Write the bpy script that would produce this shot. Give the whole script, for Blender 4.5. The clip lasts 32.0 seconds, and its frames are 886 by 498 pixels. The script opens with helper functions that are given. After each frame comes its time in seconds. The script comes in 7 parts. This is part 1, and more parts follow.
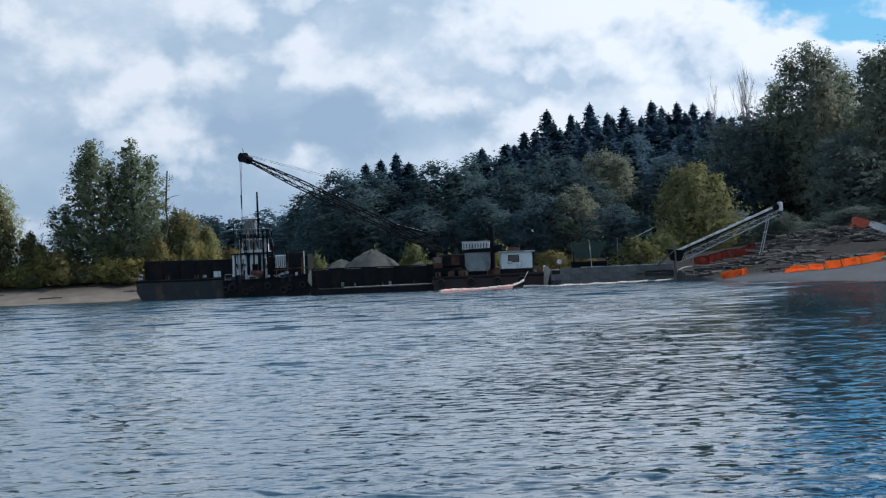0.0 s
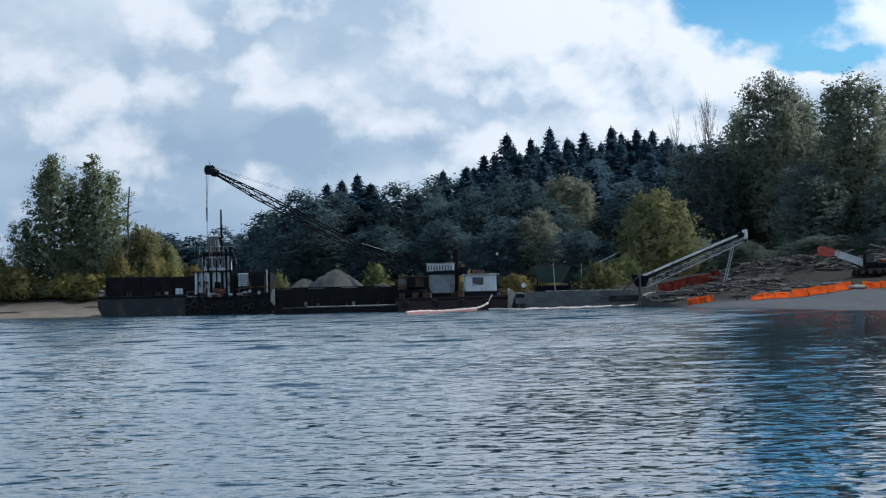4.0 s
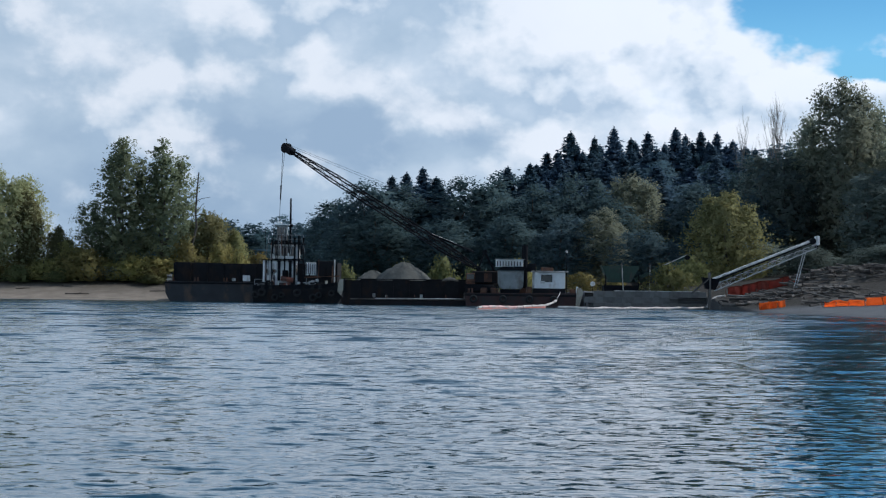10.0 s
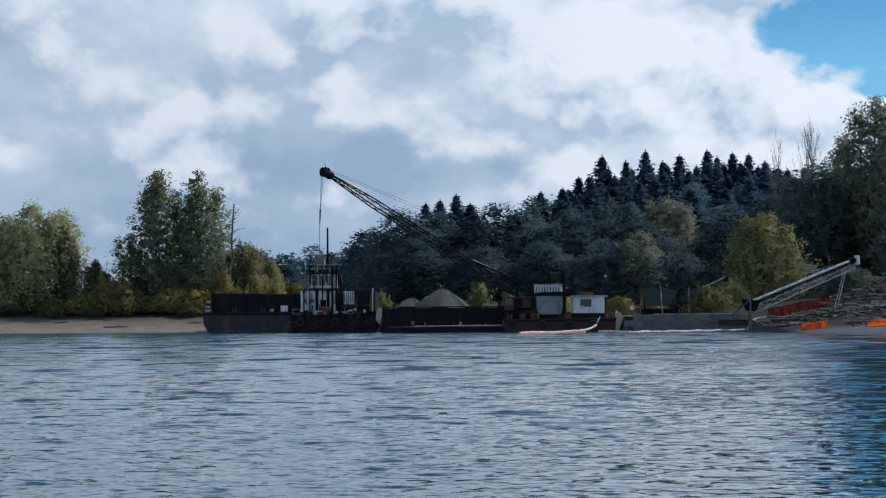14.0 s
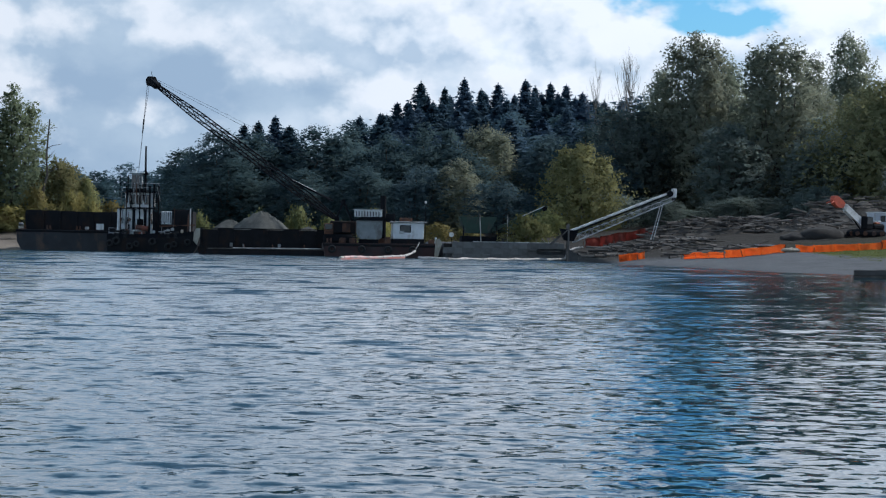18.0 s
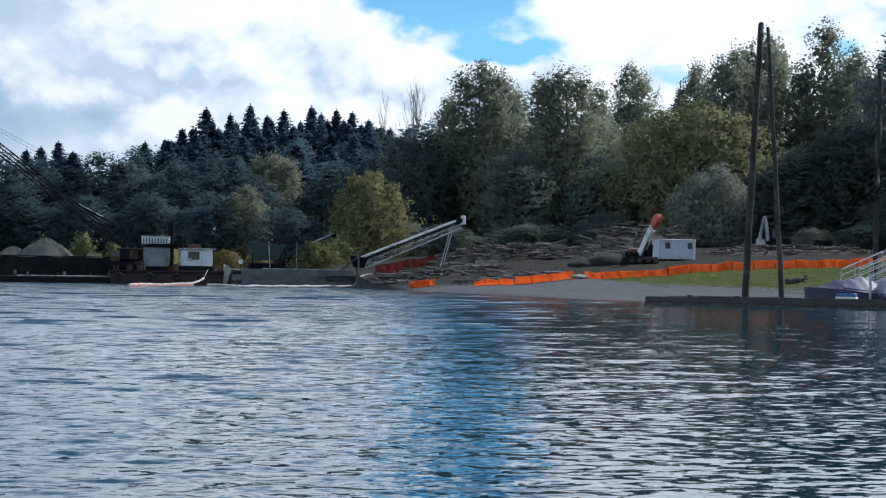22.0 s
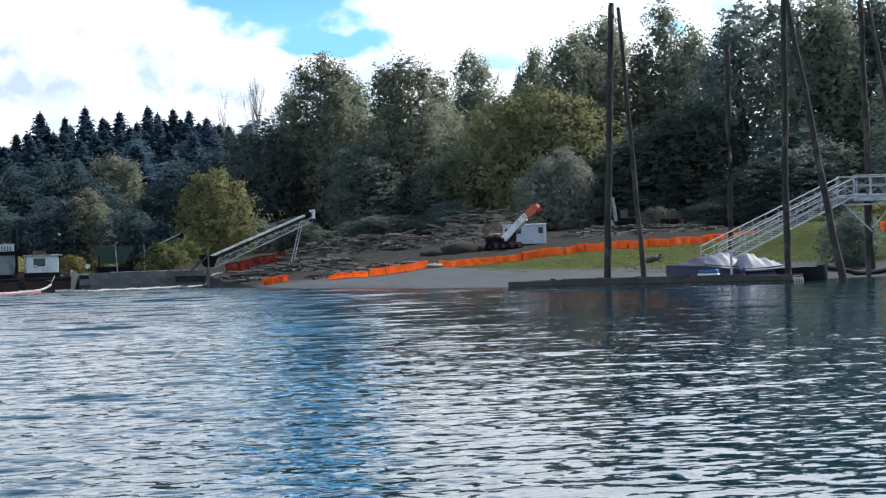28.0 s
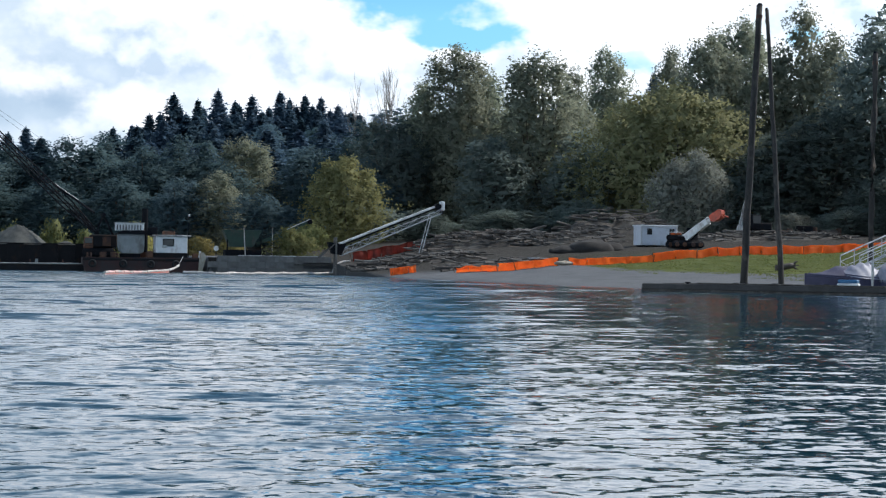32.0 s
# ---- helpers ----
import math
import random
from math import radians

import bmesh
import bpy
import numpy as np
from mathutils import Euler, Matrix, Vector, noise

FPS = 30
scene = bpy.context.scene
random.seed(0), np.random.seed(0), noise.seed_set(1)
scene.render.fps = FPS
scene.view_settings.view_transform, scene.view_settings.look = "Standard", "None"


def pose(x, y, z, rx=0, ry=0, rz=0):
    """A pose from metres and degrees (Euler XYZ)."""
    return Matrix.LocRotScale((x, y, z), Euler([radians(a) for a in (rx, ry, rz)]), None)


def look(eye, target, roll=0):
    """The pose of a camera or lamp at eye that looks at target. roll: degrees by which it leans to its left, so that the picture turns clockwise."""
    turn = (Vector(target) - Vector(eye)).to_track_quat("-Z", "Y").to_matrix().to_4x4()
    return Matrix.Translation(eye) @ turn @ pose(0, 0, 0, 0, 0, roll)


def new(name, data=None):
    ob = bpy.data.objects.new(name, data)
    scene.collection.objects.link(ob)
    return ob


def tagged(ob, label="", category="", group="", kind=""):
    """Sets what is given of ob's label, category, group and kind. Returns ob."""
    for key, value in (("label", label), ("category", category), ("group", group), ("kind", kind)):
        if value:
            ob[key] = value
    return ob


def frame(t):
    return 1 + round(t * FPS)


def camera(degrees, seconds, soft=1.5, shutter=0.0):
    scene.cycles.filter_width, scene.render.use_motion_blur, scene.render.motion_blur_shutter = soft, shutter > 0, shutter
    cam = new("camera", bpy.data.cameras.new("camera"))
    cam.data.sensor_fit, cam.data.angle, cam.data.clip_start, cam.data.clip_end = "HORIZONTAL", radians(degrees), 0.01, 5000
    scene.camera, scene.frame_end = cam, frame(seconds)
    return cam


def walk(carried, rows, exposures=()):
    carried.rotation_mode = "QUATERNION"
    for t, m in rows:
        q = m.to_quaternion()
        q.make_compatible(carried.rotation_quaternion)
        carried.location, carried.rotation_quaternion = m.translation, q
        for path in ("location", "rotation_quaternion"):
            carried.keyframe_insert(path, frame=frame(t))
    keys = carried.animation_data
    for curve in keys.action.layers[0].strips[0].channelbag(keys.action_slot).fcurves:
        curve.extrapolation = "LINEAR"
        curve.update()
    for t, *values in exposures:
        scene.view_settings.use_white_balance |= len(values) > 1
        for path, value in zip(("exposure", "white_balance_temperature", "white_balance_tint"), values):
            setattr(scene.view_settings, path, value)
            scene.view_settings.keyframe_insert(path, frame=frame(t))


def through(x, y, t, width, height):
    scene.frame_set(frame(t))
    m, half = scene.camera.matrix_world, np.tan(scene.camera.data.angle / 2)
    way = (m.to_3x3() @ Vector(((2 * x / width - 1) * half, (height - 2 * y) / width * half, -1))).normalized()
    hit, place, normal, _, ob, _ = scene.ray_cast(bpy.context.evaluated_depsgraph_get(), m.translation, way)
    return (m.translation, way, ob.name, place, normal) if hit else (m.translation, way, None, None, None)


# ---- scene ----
cam = camera(24.57, 32.0, soft=1.25)
PATH = [
    (0, 0.0, -0.0, 1.369, 90.769, 2.321, 0.029),
    (0.5, -0.169, 0.023, 1.369, 90.351, 2.359, 0.188),
    (1, -0.338, 0.049, 1.369, 90.432, 1.781, -0.095),
    (1.5, -0.507, 0.076, 1.369, 91.097, 1.652, -0.23),
    (2, -0.676, 0.102, 1.369, 91.278, 1.207, -0.382),
    (2.5, -0.845, 0.127, 1.369, 91.279, 1.559, -0.797),
    (3, -1.015, 0.147, 1.369, 91.317, 1.663, -1.086),
    (3.5, -1.186, 0.163, 1.369, 91.355, 1.466, -1.225),
    (5.5, -1.903, 0.152, 1.369, 90.948, 0.268, -1.541),
    (6, -2.088, 0.136, 1.369, 90.498, -0.283, -1.338),
    (6.5, -2.27, 0.119, 1.369, 91.009, 0.506, -1.604),
    (7, -2.446, 0.102, 1.369, 90.58, 0.123, -2.183),
    (7.5, -2.614, 0.09, 1.369, 90.631, -1.669, -2.655),
    (8, -2.77, 0.083, 1.369, 91.234, -1.214, 0.008),
    (8.5, -2.914, 0.081, 1.369, 91.22, -0.851, 1.712),
    (9, -3.047, 0.079, 1.369, 91.165, -0.477, 0.883),
    (9.5, -3.171, 0.078, 1.369, 91.15, -1.553, -0.085),
    (10, -3.29, 0.08, 1.369, 91.214, -0.72, -0.0),
    (10.5, -3.405, 0.085, 1.369, 91.26, -0.154, 0.351),
    (11, -3.52, 0.094, 1.369, 91.453, -0.328, 0.814),
    (11.5, -3.636, 0.108, 1.369, 90.993, -1.051, 0.708),
    (12, -3.756, 0.127, 1.369, 90.499, -0.044, 1.642),
    (12.5, -3.881, 0.152, 1.369, 90.904, 1.59, 1.821),
    (13, -4.009, 0.184, 1.369, 90.287, 0.569, 1.637),
    (13.5, -4.138, 0.22, 1.369, 91.383, 0.523, 0.964),
    (15.5, -4.63, 0.392, 1.369, 92.395, -0.064, 0.607),
    (16, -4.738, 0.436, 1.369, 92.126, -0.251, 0.608),
    (16.5, -4.837, 0.481, 1.369, 91.924, -0.795, 1.088),
    (17, -4.929, 0.527, 1.369, 90.926, -1.59, -0.321),
    (17.5, -5.015, 0.575, 1.369, 90.165, -1.232, -3.058),
    (18, -5.097, 0.624, 1.369, 89.875, -1.056, -4.5),
    (18.5, -5.176, 0.675, 1.369, 89.54, -0.997, -5.22),
    (19, -5.254, 0.725, 1.369, 89.05, -1.385, -7.578),
    (19.5, -5.332, 0.776, 1.369, 89.38, -1.479, -8.112),
    (20, -5.413, 0.827, 1.369, 90.159, -1.676, -8.347),
    (20.5, -5.494, 0.875, 1.369, 91.302, -1.705, -8.543),
    (21, -5.574, 0.917, 1.369, 91.51, -2.101, -8.832),
    (21.5, -5.654, 0.958, 1.369, 91.541, -1.904, -9.132),
    (22, -5.733, 1.001, 1.369, 90.737, -0.98, -10.614),
    (22.5, -5.811, 1.048, 1.369, 91.083, -0.821, -11.829),
    (23, -5.89, 1.104, 1.369, 91.553, -0.906, -13.086),
    (23.5, -5.968, 1.17, 1.369, 91.279, -0.923, -14.063),
    (24, -6.047, 1.251, 1.369, 90.553, 0.504, -14.409),
    (24.5, -6.13, 1.345, 1.369, 90.092, 0.606, -14.936),
    (25, -6.217, 1.449, 1.369, 89.922, 1.375, -15.426),
    (25.5, -6.305, 1.561, 1.369, 89.658, 0.234, -15.743),
    (27.5, -6.624, 2.1, 1.369, 90.526, 2.45, -16.093),
    (28, -6.681, 2.257, 1.369, 90.484, 1.658, -15.133),
    (28.5, -6.725, 2.426, 1.369, 90.371, 1.646, -14.757),
    (29, -6.757, 2.61, 1.369, 90.056, 2.86, -13.857),
    (29.5, -6.78, 2.805, 1.369, 88.952, 2.048, -12.49),
    (30, -6.797, 3.008, 1.369, 89.42, 1.279, -11.357),
    (30.5, -6.811, 3.215, 1.369, 90.69, 0.6, -11.313),
    (31, -6.823, 3.423, 1.369, 90.579, 0.833, -11.203),
    (31.5, -6.837, 3.629, 1.369, 90.067, -0.219, -11.226),
    (32, -6.856, 3.829, 1.369, 90.37, -0.876, -11.695),
]
walk(cam, [(t, pose(x, y, z, rx, ry, rz)) for t, x, y, z, rx, ry, rz in PATH],
     [(0, 0.02, 5850, 10), (6, 0.0, 5850, 10), (12, -0.05, 5850, 10), (17, -0.18, 5850, 10), (18, 0.04, 5850, 10), (19.5, 0.13, 5850, 10), (22, 0.22, 5950, 10), (24.5, 0.48, 6150, 11), (28, 0.52, 6200, 11), (32, 0.42, 6150, 11)])

# ---------------------------------------------------------------- sky and sun
SUN_AZ, SUN_EL = radians(72), radians(43)      # from +y towards +x, above the horizon
sun = new("sun", bpy.data.lights.new("sun", "SUN"))
sun.data.energy, sun.data.angle, sun.data.color = 3.4, radians(4), (1.0, 0.94, 0.85)
sun_dir = Vector((math.sin(SUN_AZ) * math.cos(SUN_EL), math.cos(SUN_AZ) * math.cos(SUN_EL), math.sin(SUN_EL)))
sun.matrix_world = look(sun_dir * 300, (0, 0, 0))


class Nodes:
    """Small wrapper to write node trees as expressions."""

    def __init__(self, tree):
        self.tree = tree
        tree.nodes.clear()

    def add(self, kind, inputs=None, **props):
        n = self.tree.nodes.new(kind)
        for k, v in props.items():
            setattr(n, k, v)
        for k, v in (inputs or {}).items():
            self.put(n.inputs[k], v)
        return n

    def put(self, socket, v):
        if isinstance(v, bpy.types.NodeSocket):
            self.tree.links.new(v, socket)
        else:
            socket.default_value = v

    def math(self, op, a, b=0.0, clamp=False):
        n = self.add("ShaderNodeMath", {0: a, 1: b}, operation=op)
        n.use_clamp = clamp
        return n.outputs[0]

    def noise(self, vec, scale, detail=4.0, rough=0.55, distort=0.0):
        n = self.add("ShaderNodeTexNoise", {"Scale": scale, "Detail": detail, "Roughness": rough, "Distortion": distort})
        if vec is not None:
            self.put(n.inputs["Vector"], vec)
        return n.outputs["Fac"]

    def ramp(self, fac, stops, interp="LINEAR"):
        n = self.add("ShaderNodeValToRGB", {"Fac": fac})
        cr = n.color_ramp
        cr.interpolation = interp
        while len(cr.elements) < len(stops):
            cr.elements.new(0.5)
        for e, (p, c) in zip(cr.elements, stops):
            e.position = p
            e.color = (*c, 1.0) if not isinstance(c, (int, float)) else (c, c, c, 1.0)
        return n.outputs["Color"]

    def mix(self, fac, a, b, blend="MIX"):
        n = self.add("ShaderNodeMix", data_type="RGBA", blend_type=blend)
        self.put(n.inputs[0], fac)
        self.put(n.inputs[6], a)
        self.put(n.inputs[7], b)
        return n.outputs[2]

    def mapping(self, vec, scale=(1, 1, 1), loc=(0, 0, 0), rot=(0, 0, 0)):
        return self.add("ShaderNodeMapping", {"Vector": vec, "Scale": scale, "Location": loc, "Rotation": rot}).outputs[0]


def rgb(r, g, b):
    return (r, g, b, 1.0)


def build_world():
    w = bpy.data.worlds.new("sky")
    scene.world = w
    w.use_nodes = True
    N = Nodes(w.node_tree)
    sky = N.add("ShaderNodeTexSky", sky_type="NISHITA", sun_disc=False, sun_elevation=SUN_EL, sun_rotation=SUN_AZ)
    d = N.add("ShaderNodeTexCoord").outputs["Generated"]
    sep = N.add("ShaderNodeSeparateXYZ", {0: d})
    # heaped clouds: the outlines are frayed by a warp of the direction itself
    stretched = N.mapping(d, scale=(1.0, 1.0, 1.6))
    wn = N.add("ShaderNodeTexNoise", {"Vector": stretched, "Scale": 16.0, "Detail": 5.0, "Roughness": 0.55})
    off = N.add("ShaderNodeVectorMath", {0: wn.outputs["Color"], 1: (0.5, 0.5, 0.5)}, operation="SUBTRACT").outputs[0]
    off = N.add("ShaderNodeVectorMath", {0: off, 1: (0.075, 0.075, 0.05)}, operation="MULTIPLY").outputs[0]
    dw = N.add("ShaderNodeVectorMath", {0: d, 1: off}, operation="ADD").outputs[0]

    def spot(az, el, ru, rv, amount):
        """A soft oval of more or less cloud at an azimuth and an elevation, in degrees."""
        a, e = radians(az), radians(el)
        c = Vector((math.sin(a) * math.cos(e), math.cos(a) * math.cos(e), math.sin(e)))
        right = Vector((math.cos(a), -math.sin(a), 0))
        upv = right.cross(c)
        u = N.add("ShaderNodeVectorMath", {0: dw, 1: right / radians(ru)}, operation="DOT_PRODUCT").outputs["Value"]
        v0 = N.add("ShaderNodeVectorMath", {0: dw, 1: upv / radians(rv)}, operation="DOT_PRODUCT").outputs["Value"]
        front = N.add("ShaderNodeVectorMath", {0: d, 1: c}, operation="DOT_PRODUCT").outputs["Value"]
        rr = N.math("ADD", N.math("MULTIPLY", u, u), N.math("MULTIPLY", v0, v0))
        g = N.math("DIVIDE", amount, N.math("ADD", 1.0, N.math("MULTIPLY", rr, rr)))
        return N.math("MULTIPLY", g, N.math("GREATER_THAN", front, 0.2))

    cover = N.noise(stretched, 7.0, 6.0, 0.55, 0.1)
    soft = N.noise(N.mapping(d, scale=(1, 1, 1.5), loc=(3.1, 1.7, 0.4)), 11.0, 2.0, 0.5, 0.1)
    # heaped heads, lit from above and to the right
    heap = N.mapping(d, scale=(1, 1, 1.25), loc=(1.1, 2.7, 0.9))
    heap_a = N.noise(heap, 13.0, 9.0, 0.52, 0.0)
    heap_b = N.noise(N.mapping(heap, loc=(0.008, 0.0, 0.016)), 13.0, 5.0, 0.5, 0.0)
    lit = N.math("ADD", 0.5, N.math("MULTIPLY", N.math("SUBTRACT", heap_a, heap_b), 5.2))
    wisp = N.noise(N.mapping(d, scale=(1, 1, 1.6), loc=(5.0, 0.3, 2.2)), 34.0, 6.0, 0.58)
    bright = N.math("ADD", N.math("MULTIPLY", soft, 0.72), N.math("MULTIPLY", wisp, 0.28))
    for row in CLOUD_GAPS:
        cover = N.math("ADD", cover, spot(*row))
    for row in CLOUD_LIGHT:
        bright = N.math("ADD", bright, spot(*row))
    amount = N.ramp(cover, [(0.32, 0.0), (0.56, 1.0)], "EASE")
    base = N.ramp(bright, [(0.30, (0.33, 0.43, 0.54)), (0.48, (0.44, 0.535, 0.62)), (0.62, (0.60, 0.67, 0.73)), (0.80, (0.84, 0.85, 0.86)), (0.96, (0.82, 0.98, 1.13))])
    head = N.ramp(N.math("ADD", lit, N.math("MULTIPLY", N.math("SUBTRACT", bright, 0.5), 1.2)), [(0.25, (0.40, 0.50, 0.60)), (0.5, (0.62, 0.68, 0.73)), (0.85, (0.82, 0.83, 0.84))])
    where = N.ramp(N.math("ADD", heap_a, N.math("MULTIPLY", N.math("SUBTRACT", bright, 0.5), 0.5)), [(0.40, 0.0), (0.56, 0.88)], "EASE")
    colour = N.mix(where, base, head)
    sky_c = N.mix(1.0, sky.outputs[0], rgb(SKY_GAIN * 0.52, SKY_GAIN * 0.95, SKY_GAIN * 1.2), "MULTIPLY")
    deep = N.add("ShaderNodeMapRange", {"Value": sep.outputs[2], "From Min": 0.12, "From Max": 0.24, "To Min": 1.0, "To Max": 0.24}).outputs[0]
    sky_c = N.mix(1.0, sky_c, N.add("ShaderNodeCombineXYZ", {0: N.math("POWER", deep, 1.35), 1: deep, 2: N.math("POWER", deep, 0.75)}).outputs[0], "MULTIPLY")
    # clouds shine towards the sun; opposite it, unseen sky is brightened as fill
    near = N.math("MAXIMUM", N.add("ShaderNodeVectorMath", {0: d, 1: sun_dir}, operation="DOT_PRODUCT").outputs["Value"], 0.0)
    away = N.math("MAXIMUM", N.add("ShaderNodeVectorMath", {0: d, 1: -sun_dir}, operation="DOT_PRODUCT").outputs["Value"], 0.0)
    lift = N.math("ADD", N.math("ADD", 1.0, N.math("MULTIPLY", N.math("POWER", near, 2.5), 1.3)), N.math("MULTIPLY", away, 3.3))
    colour = N.mix(1.0, colour, N.add("ShaderNodeCombineXYZ", {0: lift, 1: lift, 2: lift}).outputs[0], "MULTIPLY")
    colour = N.mix(amount, sky_c, colour)
    # the overcast thins out overhead
    upper = N.add("ShaderNodeMapRange", {"Value": sep.outputs[2], "From Min": 0.14, "From Max": 0.36, "To Min": 0.0, "To Max": 1.0}).outputs[0]
    upper = N.math("SUBTRACT", upper, spot(23, 16, 10, 9, 0.5), True)
    upper = N.math("SUBTRACT", upper, spot(11.4, 12.5, 2.0, 4.6, 0.72), True)
    thin = N.add("ShaderNodeMapRange", {"Value": sep.outputs[2], "From Min": 0.20, "From Max": 0.46, "To Min": 0.9, "To Max": 0.12}).outputs[0]
    # blue shows through between the thin clouds
    rifts = N.ramp(N.noise(N.mapping(d, scale=(1, 1, 1.3), loc=(2.2, 7.1, 3.3)), 10.0, 4.0, 0.55, 0.2), [(0.40, 0.35), (0.54, 1.0)], "EASE")
    veil = N.mix(N.math("MULTIPLY", thin, rifts), sky_c, rgb(0.80, 1.15, 1.41))
    colour = N.mix(N.math("MULTIPLY", upper, N.ramp(soft, [(0.35, 1.0), (0.65, 0.75)])), colour, veil)
    bg = N.add("ShaderNodeBackground", {"Color": colour, "Strength": 1.0})
    N.add("ShaderNodeOutputWorld", {"Surface": bg.outputs[0]})


SKY_GAIN = 0.105
# azimuth, elevation, half width, half height (degrees), amount
CLOUD_GAPS = [(4, 4, 22, 6.5, 0.22), (-2, 22, 30, 11, 0.2), (11.4, 9.8, 1.5, 2.2, -0.5), (11.6, 14.5, 2.0, 4.0, -0.36), (10.4, 7.6, 2.2, 1.0, -0.62), (12.4, 6.4, 1.0, 0.35, -0.4), (16.8, 5.5, 0.7, 0.4, -0.3), (22.0, 6.1, 0.6, 0.4, -0.3)]
CLOUD_LIGHT = [(22, 14, 10, 6, 0.2), (7.5, 5.4, 2.4, 1.0, 0.22), (-2, 17, 34, 7, 0.38), (-8, 6.3, 3.4, 0.8, 0.04), (-2.4, 5.9, 2.6, 0.7, 0.06), (-9, 6, 7, 5, -0.13), (4.2, 5.8, 2.8, 1.0, 0.18), (6.0, 6.6, 3.6, 1.5, 0.12), (16, 7.4, 5.5, 1.3, 0.22), (-13, 4.8, 0.9, 0.4, 0.2), (0.2, 3.6, 2.2, 0.5, 0.14),
               (-3, 4.3, 3.0, 0.7, -0.13), (0.8, 5.7, 0.9, 0.8, -0.14), (-8, 2.2, 4.5, 1.5, -0.12), (1.0, 4.9, 1.0, 0.6, -0.10), (22, 8.2, 1.3, 0.5, -0.1)]
build_world()


# ---------------------------------------------------------------- materials
def material(name, colour, rough=0.8, metal=0.0, spread=0.25, grain=6.0, fine=60.0, bump=0.15, second=None, amount=0.5, spec=0.5, coord="Object", vary=0.0):
    """A surface with stains at one scale, grain at another, and fine relief. second: the colour of rust, dirt or wear."""
    m = bpy.data.materials.new(name)
    m.use_nodes = True
    N = Nodes(m.node_tree)
    co = N.add("ShaderNodeTexCoord").outputs[coord]
    a = N.noise(co, grain, 5.0, 0.6)
    b = N.noise(co, fine, 3.0, 0.6)
    dark = tuple(c * (1 - spread) for c in colour)
    light = tuple(min(1.0, c * (1 + spread)) for c in colour)
    c = N.ramp(a, [(0.3, dark), (0.7, light)])
    c = N.mix(N.math("MULTIPLY", b, spread), c, rgb(*[x * 0.45 for x in colour]))
    if second:
        s = N.noise(N.mapping(co, scale=(1.0, 1.0, 0.5), loc=(7, 3, 1)), grain * 0.7, 6.0, 0.65)
        edge = 0.62 - 0.3 * amount
        k = N.ramp(s, [(edge, 0.0), (min(edge + 0.16, 1.0), 1.0)])
        c = N.mix(k, c, rgb(*second))
    if vary:
        r = N.add("ShaderNodeObjectInfo").outputs["Random"]
        k = N.math("ADD", 1.0 - vary, N.math("MULTIPLY", r, 2 * vary))
        hs = N.add("ShaderNodeHueSaturation", {"Value": k, "Color": c})
        c = hs.outputs[0]
    bp = N.add("ShaderNodeBump", {"Strength": bump, "Distance": 0.05, "Height": N.math("ADD", a, b)})
    rr = N.math("ADD", rough - 0.1, N.math("MULTIPLY", b, 0.2))
    p = N.add("ShaderNodeBsdfPrincipled", {"Base Color": c, "Roughness": rr, "Metallic": metal, "Normal": bp.outputs[0], "Specular IOR Level": spec})
    N.add("ShaderNodeOutputMaterial", {"Surface": p.outputs[0]})
    return m


def leaf_material(name, colour, second, through=0.35, vary=0.25):
    """Leaves: each one its own tone, light shining through."""
    m = bpy.data.materials.new(name)
    m.use_nodes = True
    N = Nodes(m.node_tree)
    isl = N.add("ShaderNodeNewGeometry").outputs["Random Per Island"]
    co = N.add("ShaderNodeTexCoord").outputs["Object"]
    big = N.noise(co, 0.35, 3.0, 0.6)
    fine = N.noise(co, 5.0, 5.0, 0.7)
    k = N.math("ADD", N.math("ADD", N.math("MULTIPLY", isl, 0.22), N.math("MULTIPLY", big, 0.52)), N.math("MULTIPLY", fine, 0.30))
    dark = tuple(c * 0.75 for c in colour)
    c = N.ramp(k, [(0.2, dark), (0.52, colour), (0.82, second)])
    r = N.add("ShaderNodeObjectInfo").outputs["Random"]
    hs = N.add("ShaderNodeHueSaturation", {"Value": N.math("ADD", 1 - vary, N.math("MULTIPLY", r, 2 * vary)), "Color": c,
                                           "Hue": N.math("ADD", 0.485, N.math("MULTIPLY", r, 0.03))})
    c = hs.outputs[0]
    p = N.add("ShaderNodeBsdfPrincipled", {"Base Color": c, "Roughness": 0.7, "Specular IOR Level": 0.08,
                                              "Normal": N.add("ShaderNodeBump", {"Strength": 0.5, "Distance": 0.12, "Height": fine}).outputs[0]})
    t = N.add("ShaderNodeBsdfTranslucent", {"Color": c})
    mx = N.add("ShaderNodeMixShader", {0: through, 1: p.outputs[0], 2: t.outputs[0]})
    N.add("ShaderNodeOutputMaterial", {"Surface": mx.outputs[0]})
    return m


M = {}
M["hull_black"] = material("hull_black", (0.012, 0.012, 0.014), 0.8, spec=0.2, second=(0.03, 0.018, 0.012), amount=0.35, grain=1.2, fine=20)
M["hull_grey"] = material("hull_grey", (0.027, 0.028, 0.031), 0.75, second=(0.10, 0.06, 0.04), amount=0.3, grain=0.9, fine=14)
M["hull_red"] = material("hull_red", (0.05, 0.02, 0.017), 0.75, second=(0.03, 0.025, 0.025), amount=0.55, grain=0.9, fine=14)
M["dark_steel"] = material("dark_steel", (0.010, 0.011, 0.014), 0.85, 0.0, spec=0.1, second=(0.026, 0.017, 0.012), amount=0.2, grain=2, fine=25)
M["rust"] = material("rust", (0.12, 0.055, 0.03), 0.85, second=(0.05, 0.03, 0.025), grain=2, fine=25)
